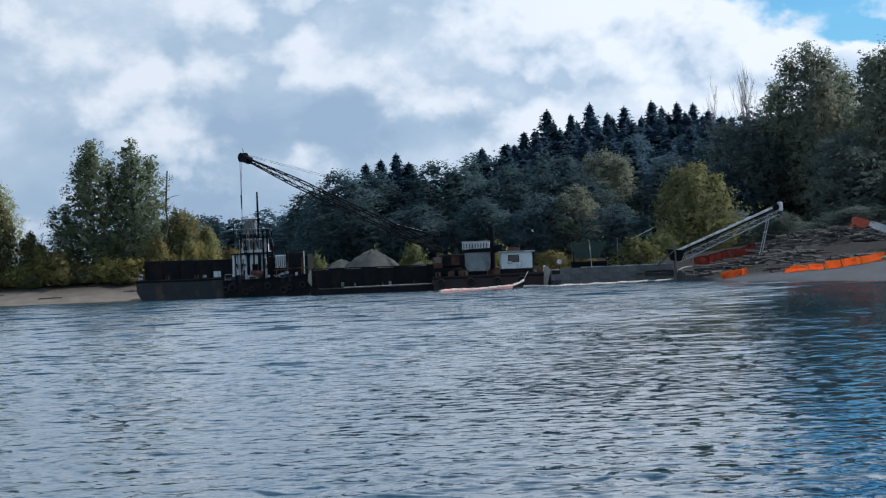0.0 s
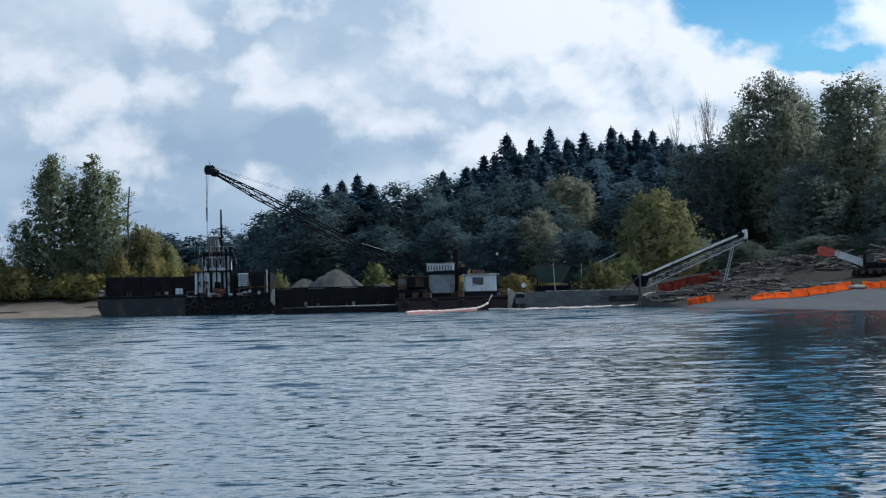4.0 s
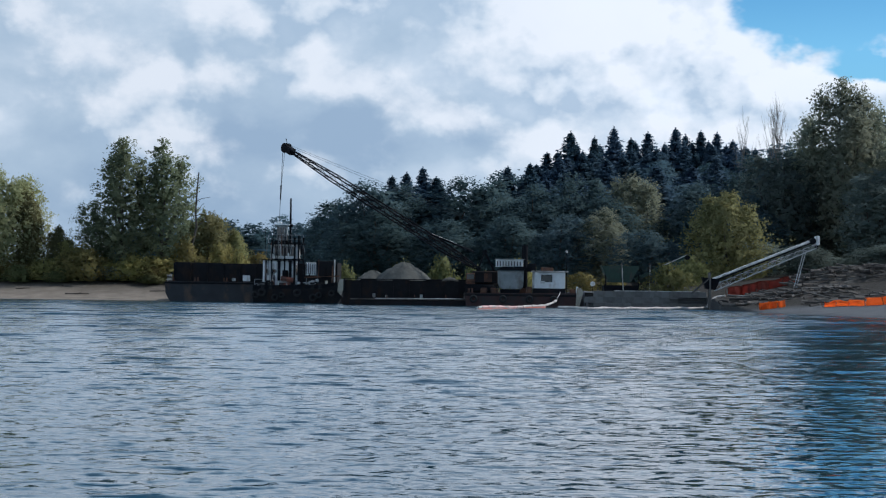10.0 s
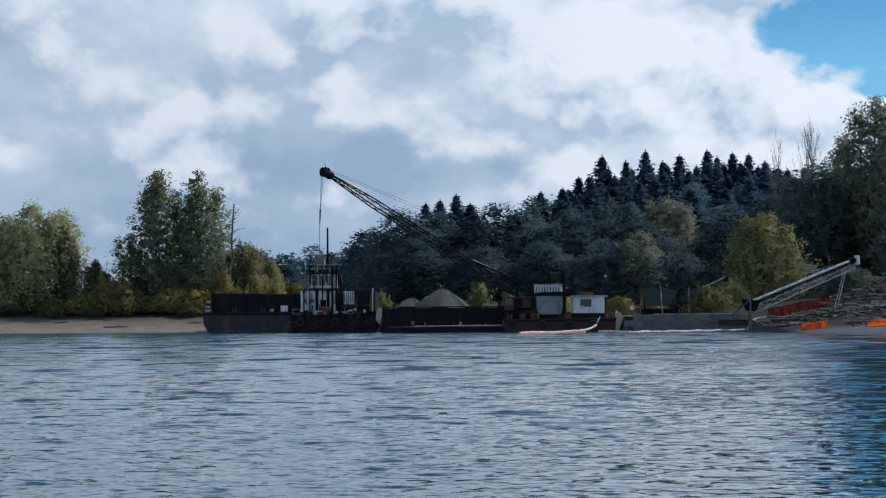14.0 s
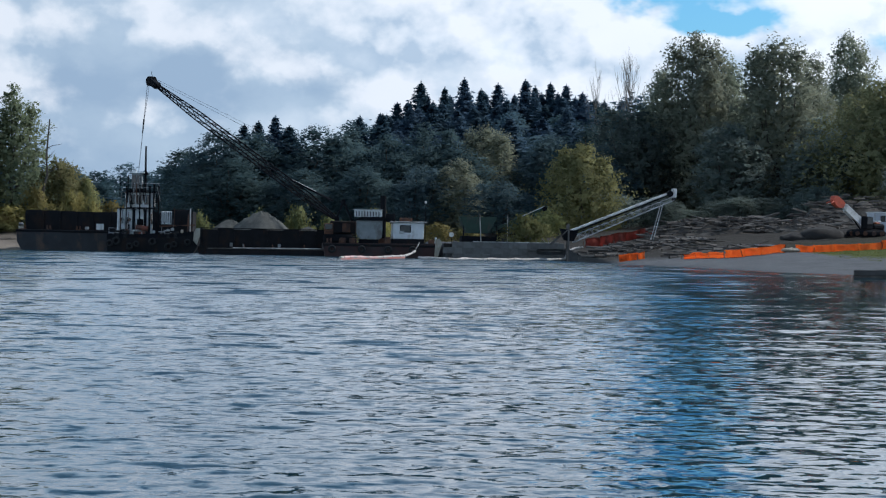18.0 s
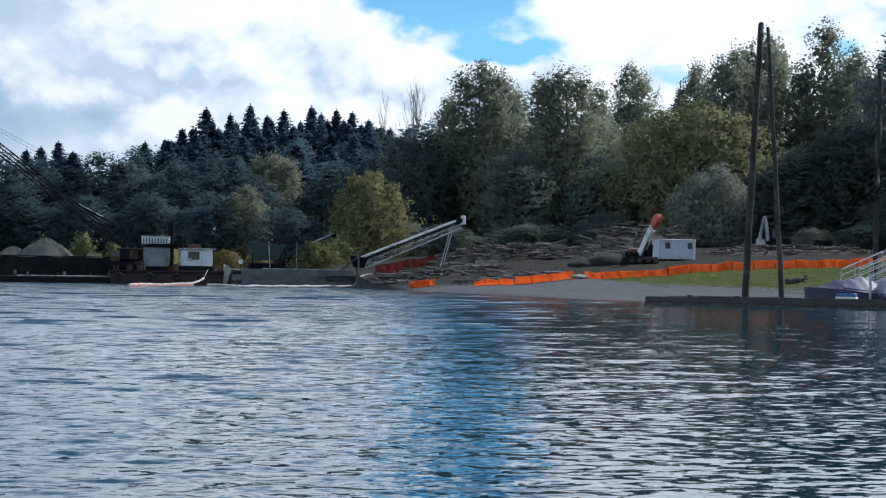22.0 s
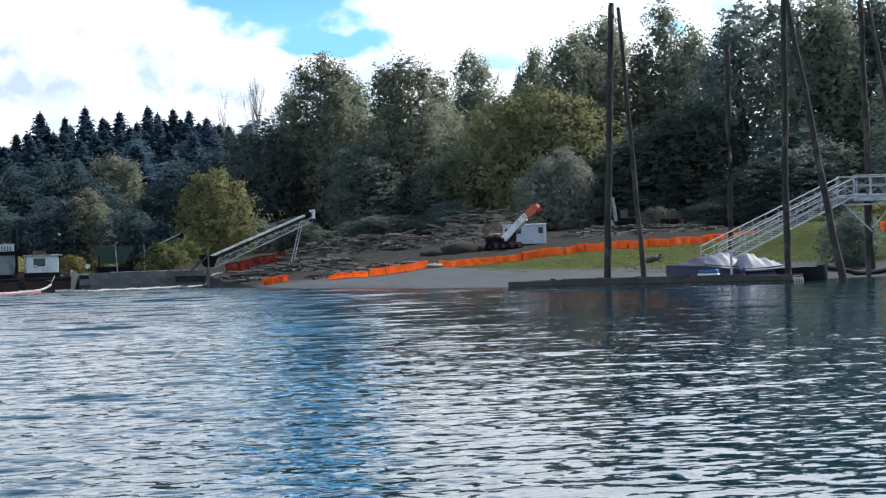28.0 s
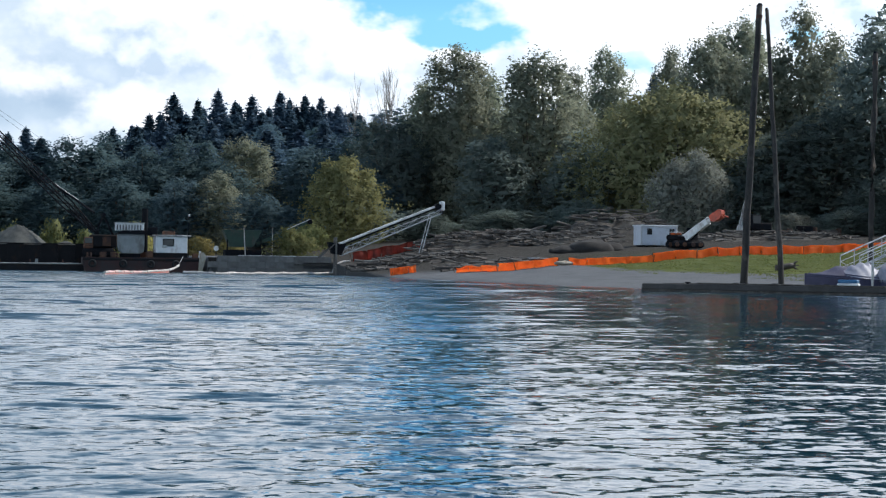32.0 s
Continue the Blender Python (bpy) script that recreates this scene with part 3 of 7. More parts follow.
def build_water():
    """The river: wind chop where the camera looks over it, plain towards the distance."""
    rng = np.random.default_rng(5)
    rows = np.geomspace(11.5, 170, 860)
    ys = np.concatenate([[-3000, -1500, -700, -300, -120, -60, -30, -14, -6, 0, 4, 8], rows, np.linspace(175, 255, 14), [300, 400, 700, 1500, 3000]])
    us = np.linspace(0, 1, 450)
    Yg, U = np.meshgrid(ys, us, indexing="ij")
    reach = np.maximum(np.abs(Yg), 9.0)
    left, right = -0.29 * reach - 9.0, 0.58 * reach + 4.0
    X = left + (right - left) * U
    cell = np.maximum((right - left) / 449, np.gradient(np.clip(ys, 11.5, 260))[:, None])
    # chop flattened by bearing on the right, to shape dark tree reflections
    bearing = (X + 5) / reach
    chop_share = (0.82 + 0.18 * sstep(18, 50, Yg)) * (1 - 0.66 * sstep(0.09, 0.25, bearing) * sstep(11, 22, Yg) - 0.22 * sstep(0.15, 0.24, bearing) * sstep(30, 78, Yg))
    gust = 0.92 + 0.2 * np.sin(0.045 * X + 0.9 * np.sin(0.02 * Yg)) * np.sin(0.06 * Yg + 1.0) + 0.12 * np.sin(0.11 * X - 0.08 * Yg)
    chop_share = chop_share * gust
    Z, dx, dy = np.zeros_like(X), np.zeros_like(X), np.zeros_like(X)
    for k in range(140):
        lam = 0.13 * (10.0 ** ((k + rng.random()) / 140))
        th = rng.normal(math.radians(-84), 1.05)
        kx, ky = math.cos(th) * 2 * math.pi / lam, math.sin(th) * 2 * math.pi / lam
        amp = WAVE_SLOPE * lam / (2 * math.pi) * (0.5 + 1.0 * rng.random()) * min(1.0, 0.36 / lam) ** 0.8
        fade = sstep(2.1, 3.8, lam / cell) * chop_share
        ph = kx * X + ky * Yg + rng.random() * 6.283
        Z += amp * fade * np.sin(ph)
        push = amp * fade * np.cos(ph) * 1.3
        dx += push * math.cos(th)
        dy += push * math.sin(th)
    calm = sstep(8, 11.5, Yg) * (1 - sstep(150, 168, Yg))
    v = np.stack([X + dx * calm, Yg + dy * calm, Z * calm], -1).reshape(-1, 3)
    nx, ny = len(us), len(ys)
    # wide plain margins close the sheet on both sides
    edge = np.concatenate([np.stack([np.full(ny, -3200.0), ys, np.zeros(ny)], 1), np.stack([np.full(ny, 3200.0), ys, np.zeros(ny)], 1)])
    i = (np.arange(ny - 1)[:, None] * nx + np.arange(nx - 1)[None]).ravel()
    r, n = np.arange(ny - 1), nx * ny
    faces = np.concatenate([np.stack([i, i + 1, i + nx + 1, i + nx], 1),
                            np.stack([n + r, r * nx, (r + 1) * nx, n + r + 1], 1),
                            np.stack([r * nx + nx - 1, n + ny + r, n + ny + r + 1, (r + 1) * nx + nx - 1], 1)])
    me = array_mesh("water", np.concatenate([v, edge]), faces, "water", True)
    me.attributes.new("chop_share", "FLOAT", "POINT").data.foreach_set("value", np.concatenate([chop_share.ravel(), np.ones(2 * ny)]).astype(np.float32))
    return tagged(new("water", me), "rippled blue-grey river surface reflecting clouds and trees", "water", kind="structure")


ground_material()
water_material()
build_ground()
water = build_water()


# ---------------------------------------------------------------- trees
def leaves(rng, centres, radii, per, size, flat=1.0, droop=0.0):
    """Many small leaf sprays round the centres, one triangle each. radii: one row of x, y, z each."""
    n = len(centres) * per
    c = np.repeat(centres, per, 0)
    r = np.repeat(radii, per, 0)
    p = c + rng.normal(size=(n, 3)) * r * 0.62
    p[:, 2] -= droop * rng.random(n) ** 2
    nrm = rng.normal(size=(n, 3))
    nrm[:, 2] *= flat
    nrm /= np.linalg.norm(nrm, axis=1)[:, None]
    t = np.cross(nrm, rng.normal(size=(n, 3)))
    t /= np.linalg.norm(t, axis=1)[:, None] + 1e-9
    b = np.cross(nrm, t)
    s = (size * (0.55 + 0.9 * rng.random(n)))[:, None]
    return np.stack([p - t * s * 0.8 - b * s * 0.5, p + t * s - b * s * 0.25, p - t * s * 0.1 + b * s * 0.9], 1).reshape(-1, 3)


def unit_ball(level):
    bm = B()
    bmesh.ops.create_icosphere(bm, subdivisions=level, radius=1.0)
    bm.verts.ensure_lookup_table()
    v = np.array([tuple(p.co) for p in bm.verts])
    f = np.array([[q.index for q in p.verts] for p in bm.faces])
    bm.free()
    return v, f


BALL = unit_ball(1)


def clump_bodies(rng, centres, radii, full=0.86):
    """The close inner foliage of each clump: an uneven body that the leaf sprays stand out from."""
    bv, bf = BALL
    vs, fs, outs = [], [], []
    for k, (c, r) in enumerate(zip(centres, radii)):
        a, b = rng.random(2) * 6.283
        rough = 1 + 0.16 * np.sin(4 * bv[:, 0] + a) * np.sin(5 * bv[:, 2] + b) + 0.12 * rng.normal(size=len(bv))
        p = c + bv * r * (full * rough)[:, None]
        p[:, 2] = np.maximum(p[:, 2], 0.05)
        o = bv / r
        outs.append(o / np.linalg.norm(o, axis=1)[:, None])
        vs.append(p)
        fs.append(bf + k * len(bv))
    return np.concatenate(vs), np.concatenate(fs), np.concatenate(outs)


def leaf_mesh(name, v, mat, tall, out=None, body=None):
    """Leaf triangles, and the inner bodies behind them, whose shading follows the crown's round form."""
    def toward(p):
        far = np.stack([p[:, 0], p[:, 1], (p[:, 2] - 0.45 * tall) * 0.5 + 0.12 * tall], 1)
        return far / (np.linalg.norm(far, axis=1)[:, None] + 1e-6)

    f = np.arange(len(v)).reshape(-1, 3)
    out = toward(v) if out is None else toward(v) * 0.5 + out * 0.7
    fn = np.cross(v[f[:, 1]] - v[f[:, 0]], v[f[:, 2]] - v[f[:, 0]])
    fn /= np.linalg.norm(fn, axis=1)[:, None] + 1e-9
    # every leaf turns its face away from the stem
    inward = (fn * out.reshape(-1, 3, 3).mean(1)).sum(1) < 0
    f[inward] = f[inward][:, ::-1]
    fn[inward] *= -1
    g = out + 0.35 * np.repeat(fn, 3, 0)
    if body is not None:
        bv, bf, bo = body
        f = np.concatenate([f, bf + len(v)])
        v = np.concatenate([v, bv])
        g = np.concatenate([g, toward(bv) * 0.35 + bo])
    me = array_mesh(name, v, f, mat, True)
    g /= np.linalg.norm(g, axis=1)[:, None] + 1e-9
    me.normals_split_custom_set_from_vertices(g.tolist())
    return me


def skin(bm, pts, radii, seg=8):
    """One closed round skin along points."""
    skin_rings(bm, pts, radii, seg)
    return bm


def skin_rings(bm, pts, radii, seg=8):
    rings = []
    for i, p in enumerate(pts):
        d = Vector(pts[min(i + 1, len(pts) - 1)]) - Vector(pts[max(i - 1, 0)])
        q = d.to_track_quat("Z", "Y")
        rings.append([bm.verts.new(Vector(p) + q @ Vector((radii[i] * math.cos(6.2832 * j / seg), radii[i] * math.sin(6.2832 * j / seg), 0))) for j in range(seg)])
    for a, b in zip(rings[:-1], rings[1:]):
        for j in range(seg):
            bm.faces.new((a[j], a[(j + 1) % seg], b[(j + 1) % seg], b[j]))
    bm.faces.new(rings[0][::-1])
    bm.faces.new(rings[-1])
    return rings


def limb_path(rng, a, b, r0, r1, wob, bm, n=5, seg=6, join=None, give=False):
    a, b = Vector(a), Vector(b)
    pts = [a.lerp(b, i / n) + Vector(rng.normal(size=3) * wob * (0 if i in (0, n) else 1)) for i in range(n + 1)]
    rings = skin_rings(bm, pts, [r0 + (r1 - r0) * i / n for i in range(n + 1)], seg)
    if join is not None:
        bm.faces.new((join, rings[0][0], rings[0][1]))
    return (pts, rings) if give else pts


def broadleaf(seed, h, w, low, shape, leaf, bark, stems=4, sprays=800, size=0.2, droop=0.0, spread=0.30, rough=1.0, drop=0.28):
    """Meshes of a leafy tree h high and w wide: a trunk that parts into several leaders, each with an uneven crown of
    leaf sprays round a close inner body. low: where the crowns begin; shape: their width along their height."""
    rng = np.random.default_rng(seed)
    bm = B()
    top, stem = limb_path(rng, (0, 0, -0.6), (rng.normal() * 0.3, rng.normal() * 0.3, h * 0.86), h * 0.014, 0.05, h * 0.008, bm, 8, 8, None, True)
    lobes = []
    for i in range(stems):
        a = 2.39996 * i + rng.normal() * 0.4
        far = 0.0 if i == 0 else spread * w * (0.65 + 0.5 * rng.random())
        high = h if i == 0 else h * (0.98 - drop * rng.random())
        wide = w * (0.70 if i == 0 else 0.50 + 0.25 * rng.random())
        z0 = low * h * (0.6 + 0.8 * rng.random())
        n = 7
        lobes.append((far * math.cos(a), far * math.sin(a), z0, high, wide / 2, rng.integers(2, 9, n), rng.normal(size=n) * 1.5, rng.random(n) * 6.283, rng.integers(1, 4, n)))
        if i:
            at = 1 + i % 3
            st = top[at]
            end = Vector((far * math.cos(a), far * math.sin(a), z0 + 0.75 * (high - z0)))
            ctrl = Vector((0.8 * end.x, 0.8 * end.y, st.z + 0.35 * (end.z - st.z)))
            p3 = [st.lerp(ctrl, t).lerp(ctrl.lerp(end, t), t) for t in (0.0, 0.3, 0.6, 0.8, 1.0)]
            rings = skin_rings(bm, p3, [h * 0.008, h * 0.006, h * 0.004, h * 0.003, 0.02], 6)
            bm.faces.new((stem[at][i % 8], rings[0][0], rings[0][1]))

    def girth(lobe, q, th):
        """Radius of a leader's crown at its height q (0 to 1) and bearing: hollows and tufts at several sizes."""
        z = q * (lobe[3] - lobe[2])
        r = np.interp(q, np.linspace(0, 1, len(shape)), shape) * lobe[4]
        k = np.zeros_like(q)
        for c, kz, ph, m in zip(lobe[5], lobe[6], lobe[7], lobe[8]):
            k = k + np.sin(c * th + kz * z * (1.1 if m > 1 else 0.5) + ph) / (1.0 + 0.25 * c)
        return r * np.clip(1 + 0.21 * rough * k, 0.3, 1.8)

    centres, outs = [], []
    total = sum(l[4] * (l[3] - l[2]) for l in lobes)
    inner, inner_outs = [], []
    for li, lobe in enumerate(lobes):
        ox, oy, z0, high, half = lobe[:5]
        m = int(sprays * half * (high - z0) / total)
        q, th = rng.random(m * 2), rng.random(m * 2) * 6.283
        keep = rng.random(m * 2) < 0.25 + np.interp(q, np.linspace(0, 1, len(shape)), shape)
        q, th = q[keep][:m], th[keep][:m]
        r = girth(lobe, q, th) * np.clip(1.02 - np.abs(rng.normal(size=len(q))) * 0.27 + 0.14 * (rng.random(len(q)) < 0.2), 0.1, 1.2) * np.sqrt(1 - 0.5 * q ** 8)
        p = np.stack([ox + r * np.cos(th), oy + r * np.sin(th), z0 + q * (high - z0)], 1)
        inside = np.zeros(len(p), bool)
        for lj, other in enumerate(lobes):
            if lj != li:
                qq = (p[:, 2] - other[2]) / (other[3] - other[2])
                d = np.hypot(p[:, 0] - other[0], p[:, 1] - other[1])
                inside |= (qq > 0) & (qq < 1) & (d < 0.62 * np.interp(qq, np.linspace(0, 1, len(shape)), shape) * other[4])
        p, q, th = p[~inside], q[~inside], th[~inside]
        centres.append(p)
        outs.append(np.stack([np.cos(th), np.sin(th), (q - 0.45) * 1.1 + 0.25], 1))
        # close inner foliage
        m = int(sprays * 0.55 * half * (high - z0) / total)
        q, th = rng.random(m) ** 0.9 * 0.95, rng.random(m) * 6.283
        r = girth(lobe, q, th) * (0.25 + 0.5 * rng.random(m)) * np.sqrt(1 - 0.7 * q ** 4)
        inner.append(np.stack([ox + r * np.cos(th), oy + r * np.sin(th), z0 + q * (high - z0)], 1))
        inner_outs.append(np.stack([np.cos(th), np.sin(th), (q - 0.45) * 1.1 + 0.25], 1))
    trunk = bpy.data.meshes.new("trunk")
    bm.to_mesh(trunk)
    bm.free()
    trunk.materials.append(M[bark])
    centres, outs, inner, inner_outs = (np.concatenate(a) for a in (centres, outs, inner, inner_outs))
    spread_r = size * 2.1 * (0.7 + 0.6 * rng.random((len(centres), 1))) * np.array([[1.0, 1.0, 1.25]])
    lv = leaves(rng, centres, spread_r, 12, size * 0.72, droop=droop)
    lw = leaves(rng, inner, np.tile([[size * 2.4] * 3], (len(inner), 1)), 4, size * 1.7, droop=droop)
    outs = np.concatenate([np.repeat(outs, 36, 0), np.repeat(inner_outs, 12, 0)])
    outs /= np.linalg.norm(outs, axis=1)[:, None]
    v = np.concatenate([lv, lw])
    v[:, 2] = np.maximum(v[:, 2], 0.03)
    return trunk, leaf_mesh("crown", v, leaf, h, outs)


def conifer(seed, h, w, leaf="fir_haze_leaf"):
    """Meshes of a fir: straight trunk, uneven whorls of drooping branches carrying flat sprays."""
    rng = np.random.default_rng(seed)
    bm = B()
    tube(bm, (0, 0, -0.6), (0, 0, h * 0.97), h * 0.014, 0.03, 7)
    vs, cs, rs = [], [], []
    z = h * 0.30
    lean = rng.random() * 6.283
    while z < h * 0.98:
        s = z / h
        depth = h - z
        reach = w / 2 * (1 - s) ** 0.85 * (0.62 + 0.6 * rng.random()) + 0.05
        k = 8 if s < 0.8 else 6
        a0 = rng.random() * 6.283
        for i in range(k):
            a = a0 + 6.283 * i / k + rng.normal() * 0.3
            L = reach * (0.55 + 0.65 * rng.random()) * (1 + 0.18 * math.cos(a - lean))
            n = max(3, int(L / 0.45))
            f = (np.arange(n) + 0.5) / n
            c = np.stack([np.cos(a) * f * L, np.sin(a) * f * L, z - 0.30 * f * L + 0.26 * L * f ** 3], 1)
            k2 = 0.05 + min(0.20, 0.028 * depth) * (1.15 - f)
            vs.append(leaves(rng, c, np.stack([k2, k2, 0.05 + 0.4 * k2], 1) * 1.6, 4, min(0.10 + 0.026 * depth, 0.38), flat=1.6))
        for i in range(3):
            a = a0 + 2.094 * i
            cs.append((0.18 * reach * math.cos(a), 0.18 * reach * math.sin(a), z - 0.10 * reach))
            rs.append((0.27 * reach + 0.03, 0.27 * reach + 0.03, 0.20 * reach + 0.18))
        z += (0.14 + min(0.034 * depth, 0.42) * (0.6 + 0.8 * rng.random())) * (2.0 if s < 0.55 else 1.0)
    tip = np.array([[0, 0, h * q] for q in np.linspace(0.945, 1.0, 9)])
    vs.append(leaves(rng, tip, np.tile([[0.03, 0.03, 0.12]], (9, 1)), 5, 0.09))
    trunk = bpy.data.meshes.new("trunk")
    bm.to_mesh(trunk)
    bm.free()
    trunk.materials.append(M["bark"])
    return trunk, leaf_mesh("crown", np.concatenate(vs), leaf, h, None, clump_bodies(rng, np.array(cs), np.array(rs), 0.9))


def bare_tree(seed, h, w):
    """A leafless tree: a slim stem, many steep limbs with fine upright twigs."""
    rng = np.random.default_rng(seed)
    bm = B()
    top, stem = limb_path(rng, (0, 0, -0.5), (0.3, 0, h * 0.97), h * 0.008, 0.015, 0.15, bm, 12, 6, None, True)
    for i in range(58):
        s = 0.30 + 0.66 * rng.random()
        a = rng.random() * 6.283
        L = w * 0.42 * (1.2 - s) * (0.5 + 0.9 * rng.random())
        at = min(int(s * 12), 12)
        st = top[at]
        e = st + Vector((math.cos(a) * L, math.sin(a) * L, min(L * (2.0 + 1.4 * rng.random()), h * 1.0 - st.z)))
        pts, twig = limb_path(rng, st, e, 0.05, 0.012, 0.09, bm, 4, 4, stem[at][i % 6], True)
        for _ in range(6):
            j = 1 + int(rng.random() * 4)
            q = pts[j]
            limb_path(rng, q, q + Vector((rng.normal() * 0.32, rng.normal() * 0.32, 0.5 + rng.random() * 1.2)), 0.018, 0.006, 0.04, bm, 2, 3, twig[j][0])
    me = bpy.data.meshes.new("trunk")
    bm.to_mesh(me)
    bm.free()
    me.materials.append(M["bark_pale"])
    return me, None


OVAL = (0.45, 0.85, 1.0, 1.0, 0.92, 0.75, 0.5, 0.2)
TALL = (0.6, 0.85, 1.0, 1.0, 0.95, 0.86, 0.70, 0.32)
DOME = (0.75, 1.0, 1.05, 1.05, 1.0, 0.86, 0.62, 0.25)
FLAME = (0.6, 0.85, 1.0, 1.0, 1.0, 0.98, 0.92, 0.80, 0.62, 0.30)
SPECIES = {
    "cottonwood": [broadleaf(s, 25, 9, 0.04, FLAME, "cw_leaf", "bark", 6, 2000, 0.21, 0.2, 0.30) for s in (11, 12, 13, 14, 15)],
    "airy_cottonwood": [broadleaf(s, 20, 7, 0.10, FLAME, "light_leaf", "bark", 5, 900, 0.20, 0.2, 0.36, 1.7) for s in (17, 18, 19)],
    "dark_tree": [broadleaf(s, 22, 9, 0.02, TALL, "cw_dark", "bark", 6, 1150, 0.25, 0.3, 0.30) for s in (21, 22, 23, 24)],
    "slope_tree": [broadleaf(s, 22, 9, 0.02, TALL, "slope_haze_leaf", "bark", 6, 1050, 0.25, 0.3, 0.30) for s in (26, 27, 28)],
    "far_tree": [broadleaf(s, 22, 9, 0.02, TALL, "far_haze_leaf", "bark", 4, 400, 0.36, 0.3) for s in (25, 26, 27)],
    "willow": [broadleaf(s, 18, 15, 0.01, DOME, "willow_leaf", "bark", 9, 3200, 0.22, 0.7, 0.36, 0.8, 0.16) for s in (31, 32)],
    "silver_willow": [broadleaf(s, 11, 9, 0.01, DOME, "silver_leaf", "bark", 7, 1600, 0.18, 0.4, 0.34, 0.9, 0.2) for s in (35, 36)],
    "yellow_tree": [broadleaf(s, 11, 8, 0.02, OVAL, "yellow_leaf", "bark", 5, 1100, 0.18, 0.2, 0.26) for s in (41, 42)],
    "shrub": [broadleaf(s, 4, 5, 0.0, DOME, "shrub_leaf", "bark", 4, 220, 0.17, 0.1, 0.32) for s in (51, 52, 53)],
    "light_shrub": [broadleaf(s, 3, 4, 0.0, DOME, "pale_leaf", "bark", 4, 210, 0.14, 0.1, 0.32) for s in (55, 56)],
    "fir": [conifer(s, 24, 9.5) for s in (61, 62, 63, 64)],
    "bare_tree": [bare_tree(s, 22, 7) for s in (71, 72)],
}
SIZE = {"cottonwood": (25, 9), "airy_cottonwood": (20, 7), "far_tree": (22, 9), "dark_tree": (22, 9), "slope_tree": (22, 9), "willow": (18, 15), "silver_willow": (11, 9), "yellow_tree": (11, 8), "shrub": (4, 5), "light_shrub": (3, 4), "fir": (24, 9.5), "bare_tree": (22, 7)}
LABEL = {
    "cottonwood": ("tall cottonwood with grey-green leaves and pale gaps", "tree", "cottonwoods along the bank"),
    "airy_cottonwood": ("slender cottonwood with thin light green foliage", "tree", "cottonwoods on the island"),
    "far_tree": ("dark broadleaf tree in the wood, tinted blue for haze", "tree", "trees of the far wood"),
    "slope_tree": ("dark broadleaf tree behind the barges, tinted blue for haze", "tree", "trees behind the barges"),
    "dark_tree": ("dense dark green broadleaf tree on the slope", "tree", "dark trees on the slope"),
    "willow": ("broad spreading willow with olive drooping foliage", "tree", "willows on the bank"),
    "silver_willow": ("low willow with silvery grey-green leaves", "tree", "willows on the bank"),
    "yellow_tree": ("rounded small tree turning yellow-green", "tree", "yellowing trees"),
    "shrub": ("brownish-green bush at the edge of the bank", "bush", "bushes on the bank"),
    "light_shrub": ("pale yellow-green bush on the bank", "bush", "pale bushes"),
    "fir": ("narrow dark fir with drooping branches", "conifer", "firs on the ridge"),
    "bare_tree": ("leafless pale-trunked tree with thin upright branches", "tree", "bare trees"),
}
tree_rng = random.Random(3)
WIDER = {"willow": 1.15, "cottonwood": 1.2, "dark_tree": 1.42, "slope_tree": 1.42, "fir": 3.0, "far_tree": 1.45, "yellow_tree": 1.12, "shrub": 1.1}


def plant(kind, x, y, top, wide, base=None, turn=None):
    """A tree whose tip reaches the height top above the river."""
    z = ground_z(x, y) if base is None else base
    h0, w0 = SIZE[kind]
    trunk, crown = SPECIES[kind][plant.count % len(SPECIES[kind])]
    plant.count += 1
    label, category, group = LABEL[kind]
    ob = thing(kind, x, y, z, label, category, group)
    ob.matrix_basis = pose(x, y, z, 0, 0, tree_rng.random() * 360 if turn is None else turn)
    wide *= WIDER.get(kind, 1.0)
    ob.scale = (wide / w0, wide / w0, (top - z) / h0)
    link_part("trunk", trunk, None, ob)
    if crown:
        link_part("crown", crown, None, ob)
    return ob


plant.count = 0


